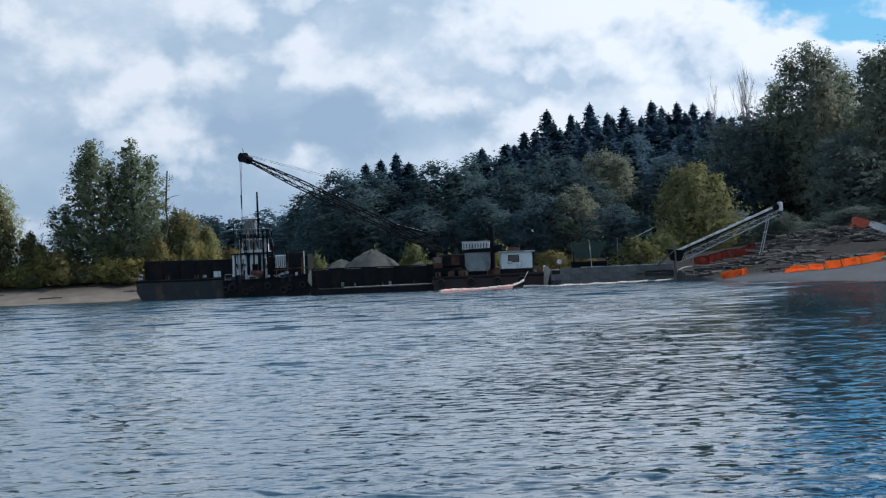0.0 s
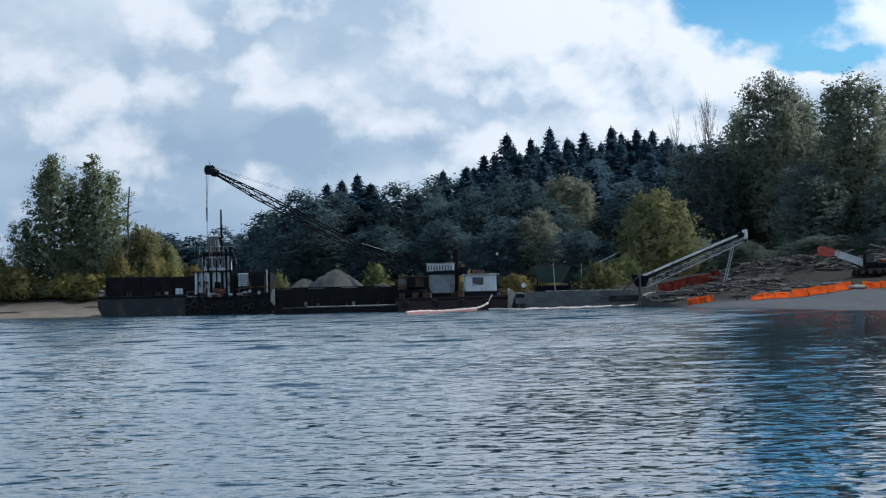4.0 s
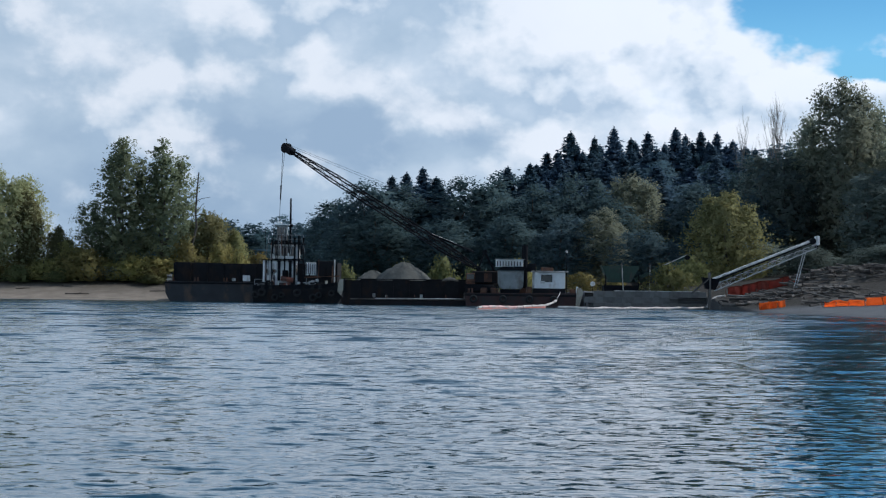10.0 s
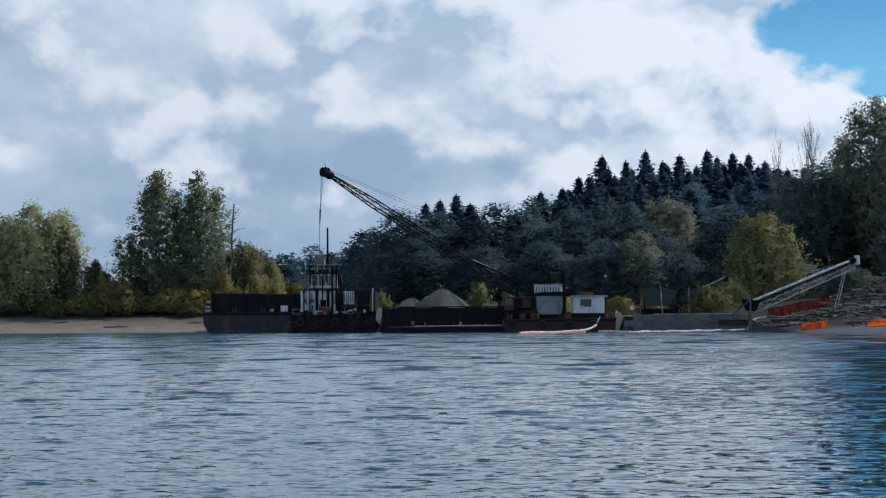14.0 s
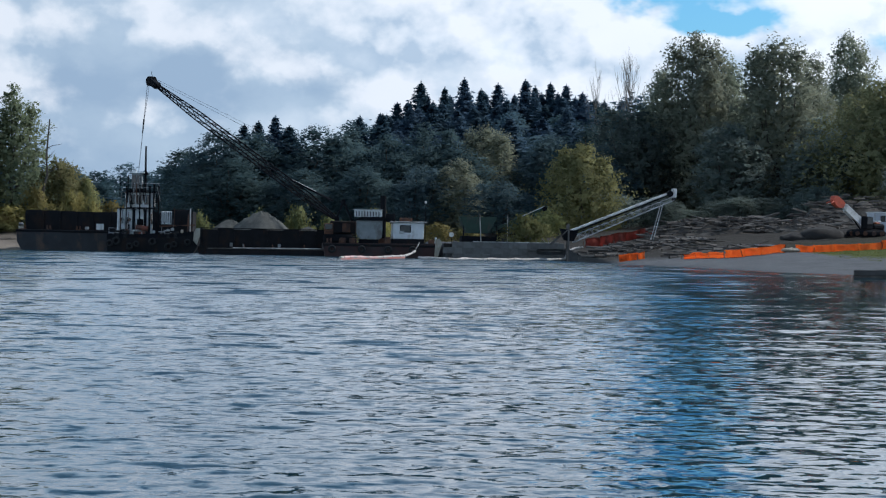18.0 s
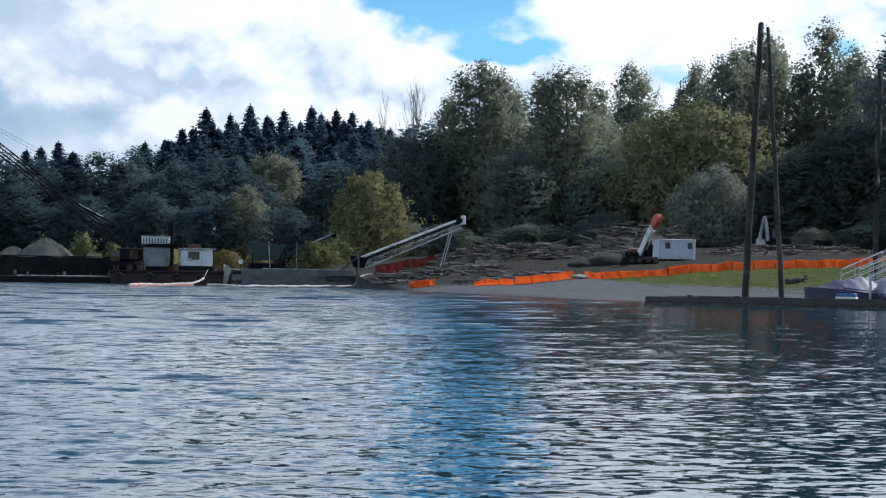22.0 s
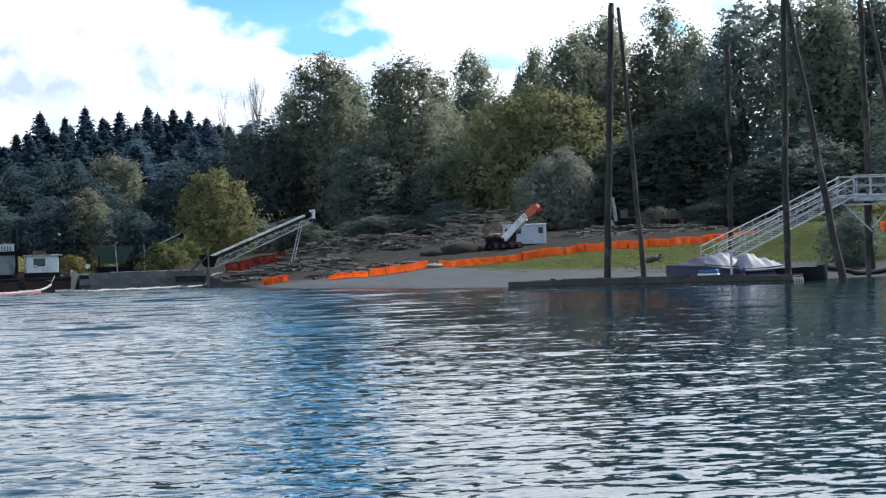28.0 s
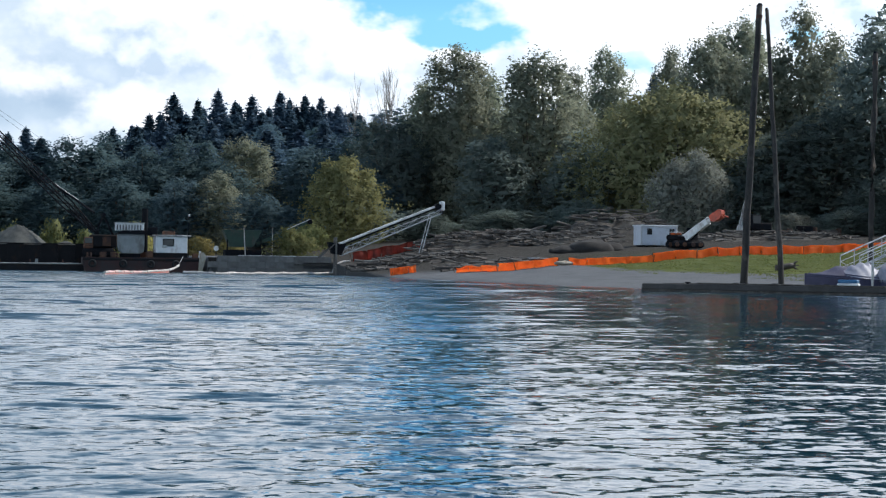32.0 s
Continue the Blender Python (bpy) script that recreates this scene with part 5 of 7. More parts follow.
def gravel_barge():
    t = thing("gravel_barge", -6.5, 206, 0, "black hopper barge loaded with a cone of grey gravel", "barge")
    pw("hull", prism(B(), [(-13.6, 0.75), (-13.3, -0.6), (0.6, -0.6), (0.9, 0.75)], 205, 214), "hull_black", t)
    for x in np.arange(-13.3, 0.0, 1.65):
        pw("hopper_panel", box(B(), x + 0.03, x + 1.62, 205.5, 205.62, 0.75, 2.55 + 0.07 * math.sin(x * 2), 0.02), "hull_black", t)
        pw("rib", box(B(), x - 0.06, x + 0.06, 205.28, 205.52, 0.75, 2.5), "hull_black", t)
    pw("coaming_rail", box(B(), -13.4, 0.2, 205.4, 205.66, 2.55, 2.64, 0.02), "dark_steel", t)
    for x in (-13.35, 0.15):
        pw("hopper_end", box(B(), x, x + 0.1, 205.6, 213.6, 0.75, 2.55), "hull_black", t)
    pw("hopper_back", box(B(), -13.3, 0.2, 213.5, 213.6, 0.75, 2.5), "hull_black", t)
    for cx, cy, top, r in ((-7.3, 209.6, 4.45, 4.1), (-10.6, 210.6, 3.55, 3.0), (-2.6, 209.6, 2.9, 2.6)):
        bm = B()
        rng = np.random.default_rng(int(abs(cx) * 7))
        nr, na = 14, 40
        rows = [[bm.verts.new((cx, cy, top))] * na]
        for i in range(1, nr + 1):
            s = i / nr
            ring = []
            for j in range(na):
                a = 6.2832 * j / na
                rr = r * s * (1 + 0.06 * math.sin(3 * a + cx) + 0.03 * math.sin(7 * a))
                ring.append(bm.verts.new((cx + rr * math.cos(a), cy + min(rr, 3.6) * math.sin(a), 1.4 + (top - 1.4) * (1 - s ** 1.35) ** 0.95 - (0.03 if i == 1 else 0) + 0.05 * rng.normal())))
            rows.append(ring)
        for i in range(nr):
            for j in range(na):
                a, b, c, d = rows[i][j], rows[i][(j + 1) % na], rows[i + 1][(j + 1) % na], rows[i + 1][j]
                bm.faces.new((a, d, c) if i == 0 else (a, d, c, b))
        bmesh.ops.recalc_face_normals(bm, faces=bm.faces)
        pw("gravel_cone", bm, "gravel", t, "cone of pale grey gravel", True)
    for x in (-10.4, -9.1, -5.6, -1.2):
        pw("deck_gear", box(B(), x, x + 0.22 + 0.1 * math.sin(x), 205.05, 205.3, 0.75, 1.0 + 0.25 * math.sin(x) ** 2, 0.04), "tank_grey", t)
    f = thing("walkway_float", -4, 202.6, 0, "low dark float with a pale worn edge along the barge", "float")
    pw("pontoon", box(B(), -12.6, 3.9, 202, 204.6, -0.3, 0.55, 0.05), "hull_black", f)
    for i, x in enumerate(np.arange(-12.5, 3.6, 1.17)):
        pw("deck_plank", box(B(), x, x + 1.12, 201.95, 204.6, 0.55, 0.62 + 0.015 * (i % 3)), "wet_wood", f)
    pw("pipe", tube(B(), (-10, 201.9, 0.66), (3.9, 201.9, 0.74), 0.045, n=10), "dirty_white", f, "pale steel pipe along the float")
    for x in (-8.9, -6.1, -3.0, 0.4, 2.2):
        pw("stanchion", tube(B(), (x, 202.0, 0.6), (x, 202.0, 1.05), 0.04), "galvanised" if x > 0 else "rust", f)


def crane_barge():
    t = thing("crane_barge", 5, 203, 0, "rust-red and black work barge with two small white cabins", "barge")
    pw("hull", prism(B(), [(-1.2, 1.3), (-0.9, -0.5), (9.4, -0.5), (10.1, 0.3), (10.45, 1.45)], 200, 210), "hull_red", t)
    pw("strake", box(B(), -1.2, 10.3, 199.9, 200.0, 1.05, 1.28, 0.02), "hull_black", t)
    pw("deck", box(B(), -1.1, 10.3, 200.05, 209.9, 1.3, 1.36), "dark_steel", t)
    pw("cabin", prism(B(), [(2.15, 3.6), (2.17, 2.4), (2.3, 1.95), (2.6, 1.76), (4.4, 1.76), (4.6, 1.95), (4.66, 2.4), (4.66, 3.6)], 201.2, 203.6), "tank_grey", t, "grey-white tank cabin with rounded lower edge")
    pw("cradle", box(B(), 2.4, 4.3, 201.3, 203.4, 1.36, 1.75, 0.03), "dark_steel", t)
    pw("tank_roof", prism(B(), [(1.9, 3.62), (2.6, 3.95), (4.9, 4.0), (5.1, 3.75), (4.9, 3.6)], 200.9, 203.9), "dark_steel", t)
    up = pw("upper_cabin", box(B(), 1.95, 4.65, 202.0, 204.0, 3.95, 4.68, 0.04), "white_paint", t, "white slatted upper cabin")
    for i in range(9):
        pw("slat", box(B(), 2.05 + 0.28 * i, 2.13 + 0.28 * i, 201.94, 202.0, 4.02, 4.5), "dark_steel", up)
    pw("cap", box(B(), 1.85, 4.75, 201.85, 204.1, 4.68, 4.74), "dirty_white", up)
    c2 = pw("cabin", box(B(), 5.62, 8.75, 200.9, 203.6, 1.85, 3.45, 0.04), "white_paint", t, "boxy white deck cabin")
    pw("window", box(B(), 6.45, 7.4, 200.84, 200.9, 2.55, 3.15), "glass_dark", c2)
    pw("window_frame", box(B(), 6.38, 7.47, 200.86, 200.9, 2.48, 3.22), "dark_steel", c2)
    pw("air_unit", box(B(), 6.3, 6.75, 200.7, 200.84, 2.35, 2.6, 0.02), "dirty_white", c2)
    pw("corner_board", box(B(), 5.55, 5.72, 200.84, 200.92, 1.85, 3.45), "dirty_white", c2)
    pw("roof", box(B(), 5.4, 9.05, 200.6, 203.9, 3.45, 3.58, 0.03), "dirty_white", c2)
    pw("skid", box(B(), 5.6, 8.8, 200.95, 203.5, 1.36, 1.85), "hull_black", t)
    pw("roof_gear", box(B(), 6.4, 7.6, 201.4, 202.6, 3.58, 3.95, 0.05), "rust", t)
    pw("roof_gear", box(B(), 5.0, 5.9, 201.4, 202.6, 3.5, 4.3, 0.05), "dark_steel", t)
    mast = pw("mast", tube(B(), (8.95, 202, 1.4), (8.95, 202, 5.6), 0.035), "dark_steel", t)
    pw("lamp_head", box(B(), 8.85, 9.05, 201.9, 202.1, 5.4, 5.65, 0.03), "white_paint", mast)
    pw("bow_winch", box(B(), 9.25, 9.75, 200.3, 201.2, 1.36, 1.75, 0.05), "dirty_white", t, "pale bow winch")
    pw("bitt", tube(B(), (9.9, 200.3, 1.4), (9.9, 200.3, 2.05), 0.10), "white_paint", t)
    pw("bow_plate", prism(B(), [(9.75, 0.1), (10.1, 0.1), (10.5, 1.5), (10.25, 1.95), (9.85, 1.9)], 199.86, 199.98), "cream", t, "worn cream bow plate")
    for x in (0.5, 1.4, 4.9, 9.2):
        pw("deck_gear", box(B(), x, x + 0.55, 200.2, 200.8, 1.36, 1.75 + 0.3 * (x % 1), 0.06), "rust", t)
    for i in range(9):
        x = -0.6 + i * 1.25
        if not 2 < x < 9:
            bollard(x, 200.35, 1.36, t)
    railing([(-1.0, 200.2), (2.0, 200.2)], 1.36, 1.05, t, "dark_steel")
    for x in (-0.3, 2.6, 5.2, 7.6):
        tyre("fender", x, 199.8, 0.75, 0.4, t)
    s = thing("spud_post", 4.9, 206, 0, "tall dark spud post standing through the barge", "post")
    pw("post", tube(B(), (4.95, 206, -1), (4.95, 206, 6.2), 0.30, n=12), "dark_steel", s)
    pw("collar", tube(B(), (4.95, 206, 1.36), (4.95, 206, 1.9), 0.5, n=12), "rust", s)


# boom foot, and the way of its tip: seconds, x, z at y 228
FOOT = (0.3, 206.0, 3.7)
TIP = [(0, -21.8, 15.5), (3, -21.65, 15.9), (6, -21.35, 16.5), (9, -21.0, 17.2), (12, -20.95, 17.35), (13.5, -20.75, 17.75), (16, -20.3, 18.4), (19, -19.75, 19.0), (21, -19.7, 19.4), (25, -19.4, 20.5), (32, -18.8, 23.0)]
BOOM = 33.6


def crane():
    t = thing("crawler_crane", 0.6, 206, 1.36, "dark lattice-boom crane standing on the work barge", "crane")
    pw("tracks", box(B(), -1.1, 1.9, 203.9, 204.8, 1.36, 2.2, 0.2), "dark_steel", t)
    pw("tracks", box(B(), -1.1, 1.9, 207.2, 208.1, 1.36, 2.2, 0.2), "dark_steel", t)
    pw("turntable", tube(B(), (0.6, 206, 2.0), (0.6, 206, 2.3), 1.2, n=20), "dark_steel", t)
    house = pw("house", box(B(), -0.4, 2.2, 204.3, 207.8, 2.3, 3.55, 0.1), "hull_black", t, "dark machinery house")
    pw("door", box(B(), 0.8, 1.6, 204.22, 204.3, 2.4, 3.3), "rust", house)
    cab = pw("cab", box(B(), -1.0, -0.1, 204.2, 205.3, 2.2, 3.3, 0.06), "rust", t, "rust-red operator cab")
    pw("window", box(B(), -0.9, -0.2, 204.14, 204.2, 2.7, 3.2), "glass_dark", cab)
    for y in (205.0, 207.0):
        pw("gantry_leg", bar(B(), (1.9, y, 3.45), (0.9, y, 5.5), 0.14, 0.14), "dark_steel", t)
        pw("gantry_leg", bar(B(), (0.1, y, 3.45), (0.9, y, 5.5), 0.12, 0.12), "dark_steel", t)
    pw("gantry_sheave", tube(B(), (0.9, 204.8, 5.5), (0.9, 207.2, 5.5), 0.22, n=12), "dark_steel", t)
    for y in (205.6, 206.4):
        pw("boom_bracket", box(B(), 0.05, 0.5, y - 0.06, y + 0.06, 3.5, 3.95, 0.03), "dark_steel", t)
    # boom along its own x axis
    boom = new("boom")
    boom.parent = t
    boom["label"] = "long dark lattice boom"

    def half(s):
        return 0.11 + 0.27 * min(1.0, s / 5.0, (BOOM - s) / 9.0)
    n = 30
    xs = [0.4 + (BOOM - 1.0) * i / n for i in range(n + 1)]
    for sy in (-1, 1):
        for sz in (-1, 1):
            bm = skin(B(), [Vector((a, sy * half(a), sz * half(a))) for a in xs], [0.07] * len(xs), 6)
            part("chord", bm, "dark_steel", boom)
    for i, (a, b) in enumerate(zip(xs[:-1], xs[1:])):
        ha, hb, k = half(a), half(b), 1 if i % 2 else -1
        bm = B()
        for s in (-1, 1):
            tube(bm, (a, s * ha, -k * ha), (b, s * hb, k * hb), 0.034, n=5)
            tube(bm, (a, -k * ha, s * ha), (b, k * hb, s * hb), 0.034, n=5)
        part("lacing", bm, "dark_steel", boom)
    strut = part("hoist_strut", bar(B(), (8.5, -0.5, 0.25), (1.9, -0.5, 1.15), 0.16, 0.18), "dark_steel", boom, "slanting strut with a pale end")
    part("pale_end", bar(B(), (8.5, -0.6, 0.27), (4.6, -0.6, 0.80), 0.05, 0.17), "white_paint", strut)
    part("boom_head", box(B(), BOOM - 1.3, BOOM + 0.1, -0.42, 0.42, -0.4, 0.35, 0.12), "dark_steel", boom)
    for y in (-0.3, 0.0, 0.3):
        part("sheave", tube(B(), (BOOM, y - 0.06, 0), (BOOM, y + 0.06, 0), 0.55, n=18), "dark_steel", boom)
    part("whip", tube(B(), (BOOM, 0, 0.4), (BOOM + 0.5, 0, 0.95), 0.03), "dark_steel", boom)
    for y in (-0.35, 0.35):
        part("pendant", tube(B(), (BOOM - 0.3, y, 0.4), (2.6, y * 2, 4.2), 0.015, n=5), "rope", boom)
    line = new("hoist_line")
    line.parent = t
    line["label"] = "thin hoist rope with a dark hook block"
    part("rope", tube(B(), (0.0, 0, 0), (0, 0, -13.2), 0.030, n=5), "rope", line)
    part("rope", tube(B(), (0.22, 0, 0), (0.03, 0, -4.2), 0.022, n=5), "rope", line)
    part("hook_block", tube(B(), (0, 0, -4.0), (0, 0, -5.6), 0.09, 0.06, n=8), "dark_steel", line)
    return boom, line, Vector(t.location)


def floating_boom():
    t = thing("oil_boom", 3.5, 184, 0, "floating containment boom, white and orange, along the barge", "boom")
    n = 26
    for i in range(n):
        a, c = i / n, (i + 1) / n

        def at(q):
            s = max(0.0, (q - 0.72) / 0.28)
            return Vector((-0.4 + 8.1 * q, np.interp(q, [0, 0.25, 0.5, 0.8, 1.0], [167, 176, 184, 192, 197.6]), 0.15 + 0.04 * math.sin(11 * q) + 0.55 * s ** 2.2))
        pw("float_section", tube(B(), at(a), at(c) - Vector((0.03, 0, 0)), 0.105 + 0.02 * math.sin(i * 2.3), n=10), "boom_pink" if i < 12 and i % 4 else "boom_pale", t)
        if i < 22:
            pw("skirt", bar(B(), at(a) - Vector((0, 0.1, 0.16)), at(c) - Vector((0, 0.1, 0.16)), 0.05, 0.18), "boom_red", t)
    pw("tow_rope", tube(B(), (7.7, 197.6, 0.7), (8.25, 199.8, 1.5), 0.03), "dirty_white", t)
    t = thing("oil_boom", 16, 186, 0, "pale floating boom trailing along the dock wall to the beach", "boom")
    px, py, pz = 7.3, 186.0, 0.15
    for i in range(44):
        a = (i + 1) / 44
        x = 7.3 + 16.6 * a
        y = float(np.interp(x, [7.3, 9.0, 11.9, 14.5, 18.5, 22.0, 24.0], [186, 176, 179, 183, 191, 195.5, 196])) + 0.3 * math.sin(i * 0.8)
        z = max(0.14, ground_z(x, y) + 0.10) + 0.03 * math.sin(i * 0.9)
        pw("float_section", tube(B(), (px, py, pz), (x - 0.03, y, z), 0.10 + 0.02 * math.sin(i * 1.7), n=8), "boom_pale", t)
        px, py, pz = x, y, z


hopper_barge()
tug()
gravel_barge()
crane_barge()
crane_boom, crane_line, crane_at = crane()
floating_boom()


# ---------------------------------------------------------------- dock wall, conveyor and yard
def dock_wall():
    t = thing("dock_wall", 16, 197, 0, "retaining wall of stained grey concrete blocks at the water", "wall")
    bm = bmesh.new()
    box(bm, -0.904, 0.904, 0, 0.75, 0, 0.570, 0.014)
    me = bpy.data.meshes.new("block")
    bm.to_mesh(me)
    bm.free()
    me.materials.append(M["concrete"])
    for row in range(4):
        n = 6 if row % 2 else 7
        for i in range(n):
            x = 11.3 + 1.82 * i + (0.9 if row % 2 else 0.0)
            if x > 21.9 or (row == 2 and x > 19.3):
                continue
            ob = new("block", me)
            ob.parent = t
            ob.matrix_basis = Matrix.Translation((x - 16, 0.03 * math.sin(i * 5 + row), -0.62 + 0.575 * row)) @ Matrix.Rotation(0.012 * math.sin(i * 3 + row), 4, "Z")
    pw("cap", box(B(), 13.3, 21.6, 196.95, 197.4, 1.67, 1.74, 0.01), "dirty_white", t, "pale worn timber cap")
    pw("ledge", box(B(), 18.6, 21.9, 196.6, 197.0, 0.85, 0.95), "wet_wood", t)
    pw("backing", box(B(), 10.5, 22.1, 197.72, 198.2, -0.6, 1.5), "soil", t)
    s = thing("round_sign", 11.3, 198.6, 1.55, "small round white sign on a post", "sign")
    pw("post", tube(B(), (11.3, 198.6, 1.55), (11.3, 198.6, 2.3), 0.03), "dark_steel", s)
    pw("disc", tube(B(), (11.3, 198.5, 2.35), (11.3, 198.56, 2.35), 0.24, n=18), "white_paint", s)


M["belt_cover"] = material("belt_cover", (0.72, 0.71, 0.68), 0.5, spread=0.15, second=(0.33, 0.31, 0.28), amount=0.35, grain=1.5, fine=16)


def conveyor():
    t = thing("belt_conveyor", 27, 193, 1.6, "inclined galvanised truss conveyor loading over the bank", "conveyor")
    a, b = Vector((22.1, 193, 2.75)), Vector((31.8, 193, 6.66))
    d = (b - a).normalized()
    up = Vector((-d.z, 0, d.x))
    n = 15
    for y in (192.6, 193.4):
        off = Vector((0, y - 193, 0))
        hi0, hi1 = a + off - up * 0.42, b + off - up * 0.36
        lo0, lo1 = a + off - up * 1.0, b + off - up * 0.72
        pw("top_chord", bar(B(), hi0, hi1, 0.05, 0.05), "galvanised", t)
        pw("bottom_chord", bar(B(), lo0, lo1, 0.06, 0.06), "galvanised", t)
        for i in range(n + 1):
            p, q = hi0.lerp(hi1, i / n), lo0.lerp(lo1, i / n)
            pw("upright", bar(B(), p, q, 0.03, 0.03), "galvanised", t)
            if i < n:
                q2, p2 = lo0.lerp(lo1, (i + 1) / n), hi0.lerp(hi1, (i + 1) / n)
                pw("diagonal", bar(B(), *((p, q2) if i % 2 else (q, p2)), 0.025, 0.025), "galvanised", t)
    pw("belt", bar(B(), a + up * 0.10, b + up * 0.10 - d * 0.45, 0.9, 0.17), "belt_cover", t, "pale curved belt cover")
    # dark bar fills the gap where the belt throws shade
    pw("idler_box", bar(B(), a - up * 0.12, b - up * 0.10 - d * 0.3, 0.5, 0.14), "rubber", t)
    for i in range(12):
        p = a.lerp(b, (i + 0.5) / 12) - up * 0.34
        pw("roller", tube(B(), p + Vector((0, -0.42, 0)), p + Vector((0, 0.42, 0)), 0.06), "dark_steel", t)
    pw("head_box", box(B(), 31.95, 32.3, 192.5, 193.5, 6.25, 7.12, 0.05), "white_paint", t, "pale discharge box")
    pw("head_drum", tube(B(), (31.7, 192.5, 6.63), (31.7, 193.5, 6.63), 0.28, n=14), "dark_steel", t)
    pw("spout", box(B(), 32.0, 32.2, 192.7, 193.3, 5.9, 6.3, 0.03), "dark_steel", t)
    for y in (192.4, 193.6):
        gz = ground_z(30.1, y)
        pw("leg", bar(B(), (31.0, y, 5.75), (30.0, y, gz - 0.2), 0.07, 0.07), "galvanised", t)
        pw("tail_post", bar(B(), (21.95, y, 3.55), (21.98, y, ground_z(21.98, y) - 0.9), 0.14, 0.14), "grey_wood", t)
        pw("tail_brace", bar(B(), (20.3, y, 1.55), (21.9, y, 3.0), 0.10, 0.10), "grey_wood", t)
    pw("leg_tie", bar(B(), (30.55, 192.4, 4.3), (30.55, 193.6, 4.3), 0.07, 0.07), "galvanised", t)
    pw("tail_hopper", prism(B(), [(21.2, 3.1), (21.6, 2.0), (22.5, 1.9), (22.9, 2.9)], 192.5, 193.5), "dark_steel", t)


def screening_plant():
    t = thing("screening_plant", 15.5, 210, 1.55, "dark green gravel screening plant half hidden by bushes", "machine")
    pw("frame", box(B(), 13.2, 17.2, 209, 211.4, 1.55, 2.3, 0.05), "dark_steel", t)
    pw("hopper", prism(B(), [(13.0, 4.3), (13.7, 2.6), (16.0, 2.6), (16.9, 4.3)], 209, 211.4), M["plant_green"], t, "dark green steel hopper")
    for x in (13.4, 16.8):
        pw("leg", bar(B(), (x, 209.1, 1.5), (x, 209.1, 3.4), 0.14, 0.14), "dark_steel", t)
    arm = pw("stacker", bar(B(), (16.4, 209.6, 2.9), (21.8, 209.6, 5.35), 0.32, 0.28), M["plant_green"], t, "dark green stacker arm")
    pw("stacker_rail", bar(B(), (19.4, 209.3, 4.42), (21.8, 209.3, 5.52), 0.06, 0.08), "galvanised", arm)
    pw("drum", tube(B(), (21.8, 209.2, 5.25), (21.8, 210, 5.25), 0.25, n=12), "dark_steel", arm)
    pw("stacker_leg", bar(B(), (19.8, 209.6, 4.2), (19.2, 209.6, 1.5), 0.10, 0.10), "dark_steel", t)
    pw("pole", tube(B(), (15.2, 208.7, 1.5), (15.0, 208.7, 4.6), 0.05), "dirty_white", t)
    pw("pole", tube(B(), (17.9, 208.7, 1.5), (17.9, 208.7, 4.6), 0.03), "dirty_white", t)


M["plant_green"] = material("plant_green", (0.010, 0.040, 0.026), 0.6, second=(0.05, 0.04, 0.03), amount=0.3, grain=2, fine=20)


def net_strip(pts, group, label, high=0.6, slump=0.0, seed=1, mat="net"):
    """A barrier of orange net: posts, and between them panels that sag and bulge."""
    rng = np.random.default_rng(seed)
    t = thing("barrier_fence", pts[0][0], pts[0][1], 0, label, "fence", group)
    P = [Vector((x, y, ground_z(x, y))) for x, y in pts]
    t.location = P[0]
    for i, p in enumerate(P):
        if slump < 0.5 or i % 2 == 0:
            lean = rng.normal() * (0.05 + 0.35 * slump)
            pw("stake", tube(B(), p - Vector((0, 0, 0.3)), p + Vector((lean, 0.05, high * (1.12 - 0.5 * slump))), 0.03, n=6), "rust", t)
    for i, (a, b) in enumerate(zip(P[:-1], P[1:])):
        bm = B()
        nx, nz = 10, 5
        drop = slump * (0.3 + 0.7 * rng.random())
        ph = rng.random() * 6
        grid = []
        for iz in range(nz + 1):
            row = []
            for ix in range(nx + 1):
                s, q = ix / nx, iz / nz
                p = a.lerp(b, s)
                p.z = ground_z(p.x, p.y)
                sag = 0.05 * math.sin(math.pi * s) * (1 + rng.random() * 0.3) + drop * 0.45 * high * (0.6 + 0.4 * math.sin(5 * s + ph))
                z = q * (high * (1 - 0.02 * rng.random()) - sag)
                off = 0.05 * math.sin(9 * s + ph + 2 * q) + (0.25 + 0.6 * slump) * 0.5 * drop * math.sin(math.pi * q) + 0.012 * rng.normal()
                row.append(bm.verts.new(p + Vector((0.03 * rng.normal(), -off, z - 0.02))))
            grid.append(row)
        for iz in range(nz):
            for ix in range(nx):
                bm.faces.new((grid[iz][ix], grid[iz][ix + 1], grid[iz + 1][ix + 1], grid[iz + 1][ix]))
        bmesh.ops.solidify(bm, geom=bm.faces[:], thickness=0.015)
        pw("net_panel", bm, mat, t, "", True)
    return t


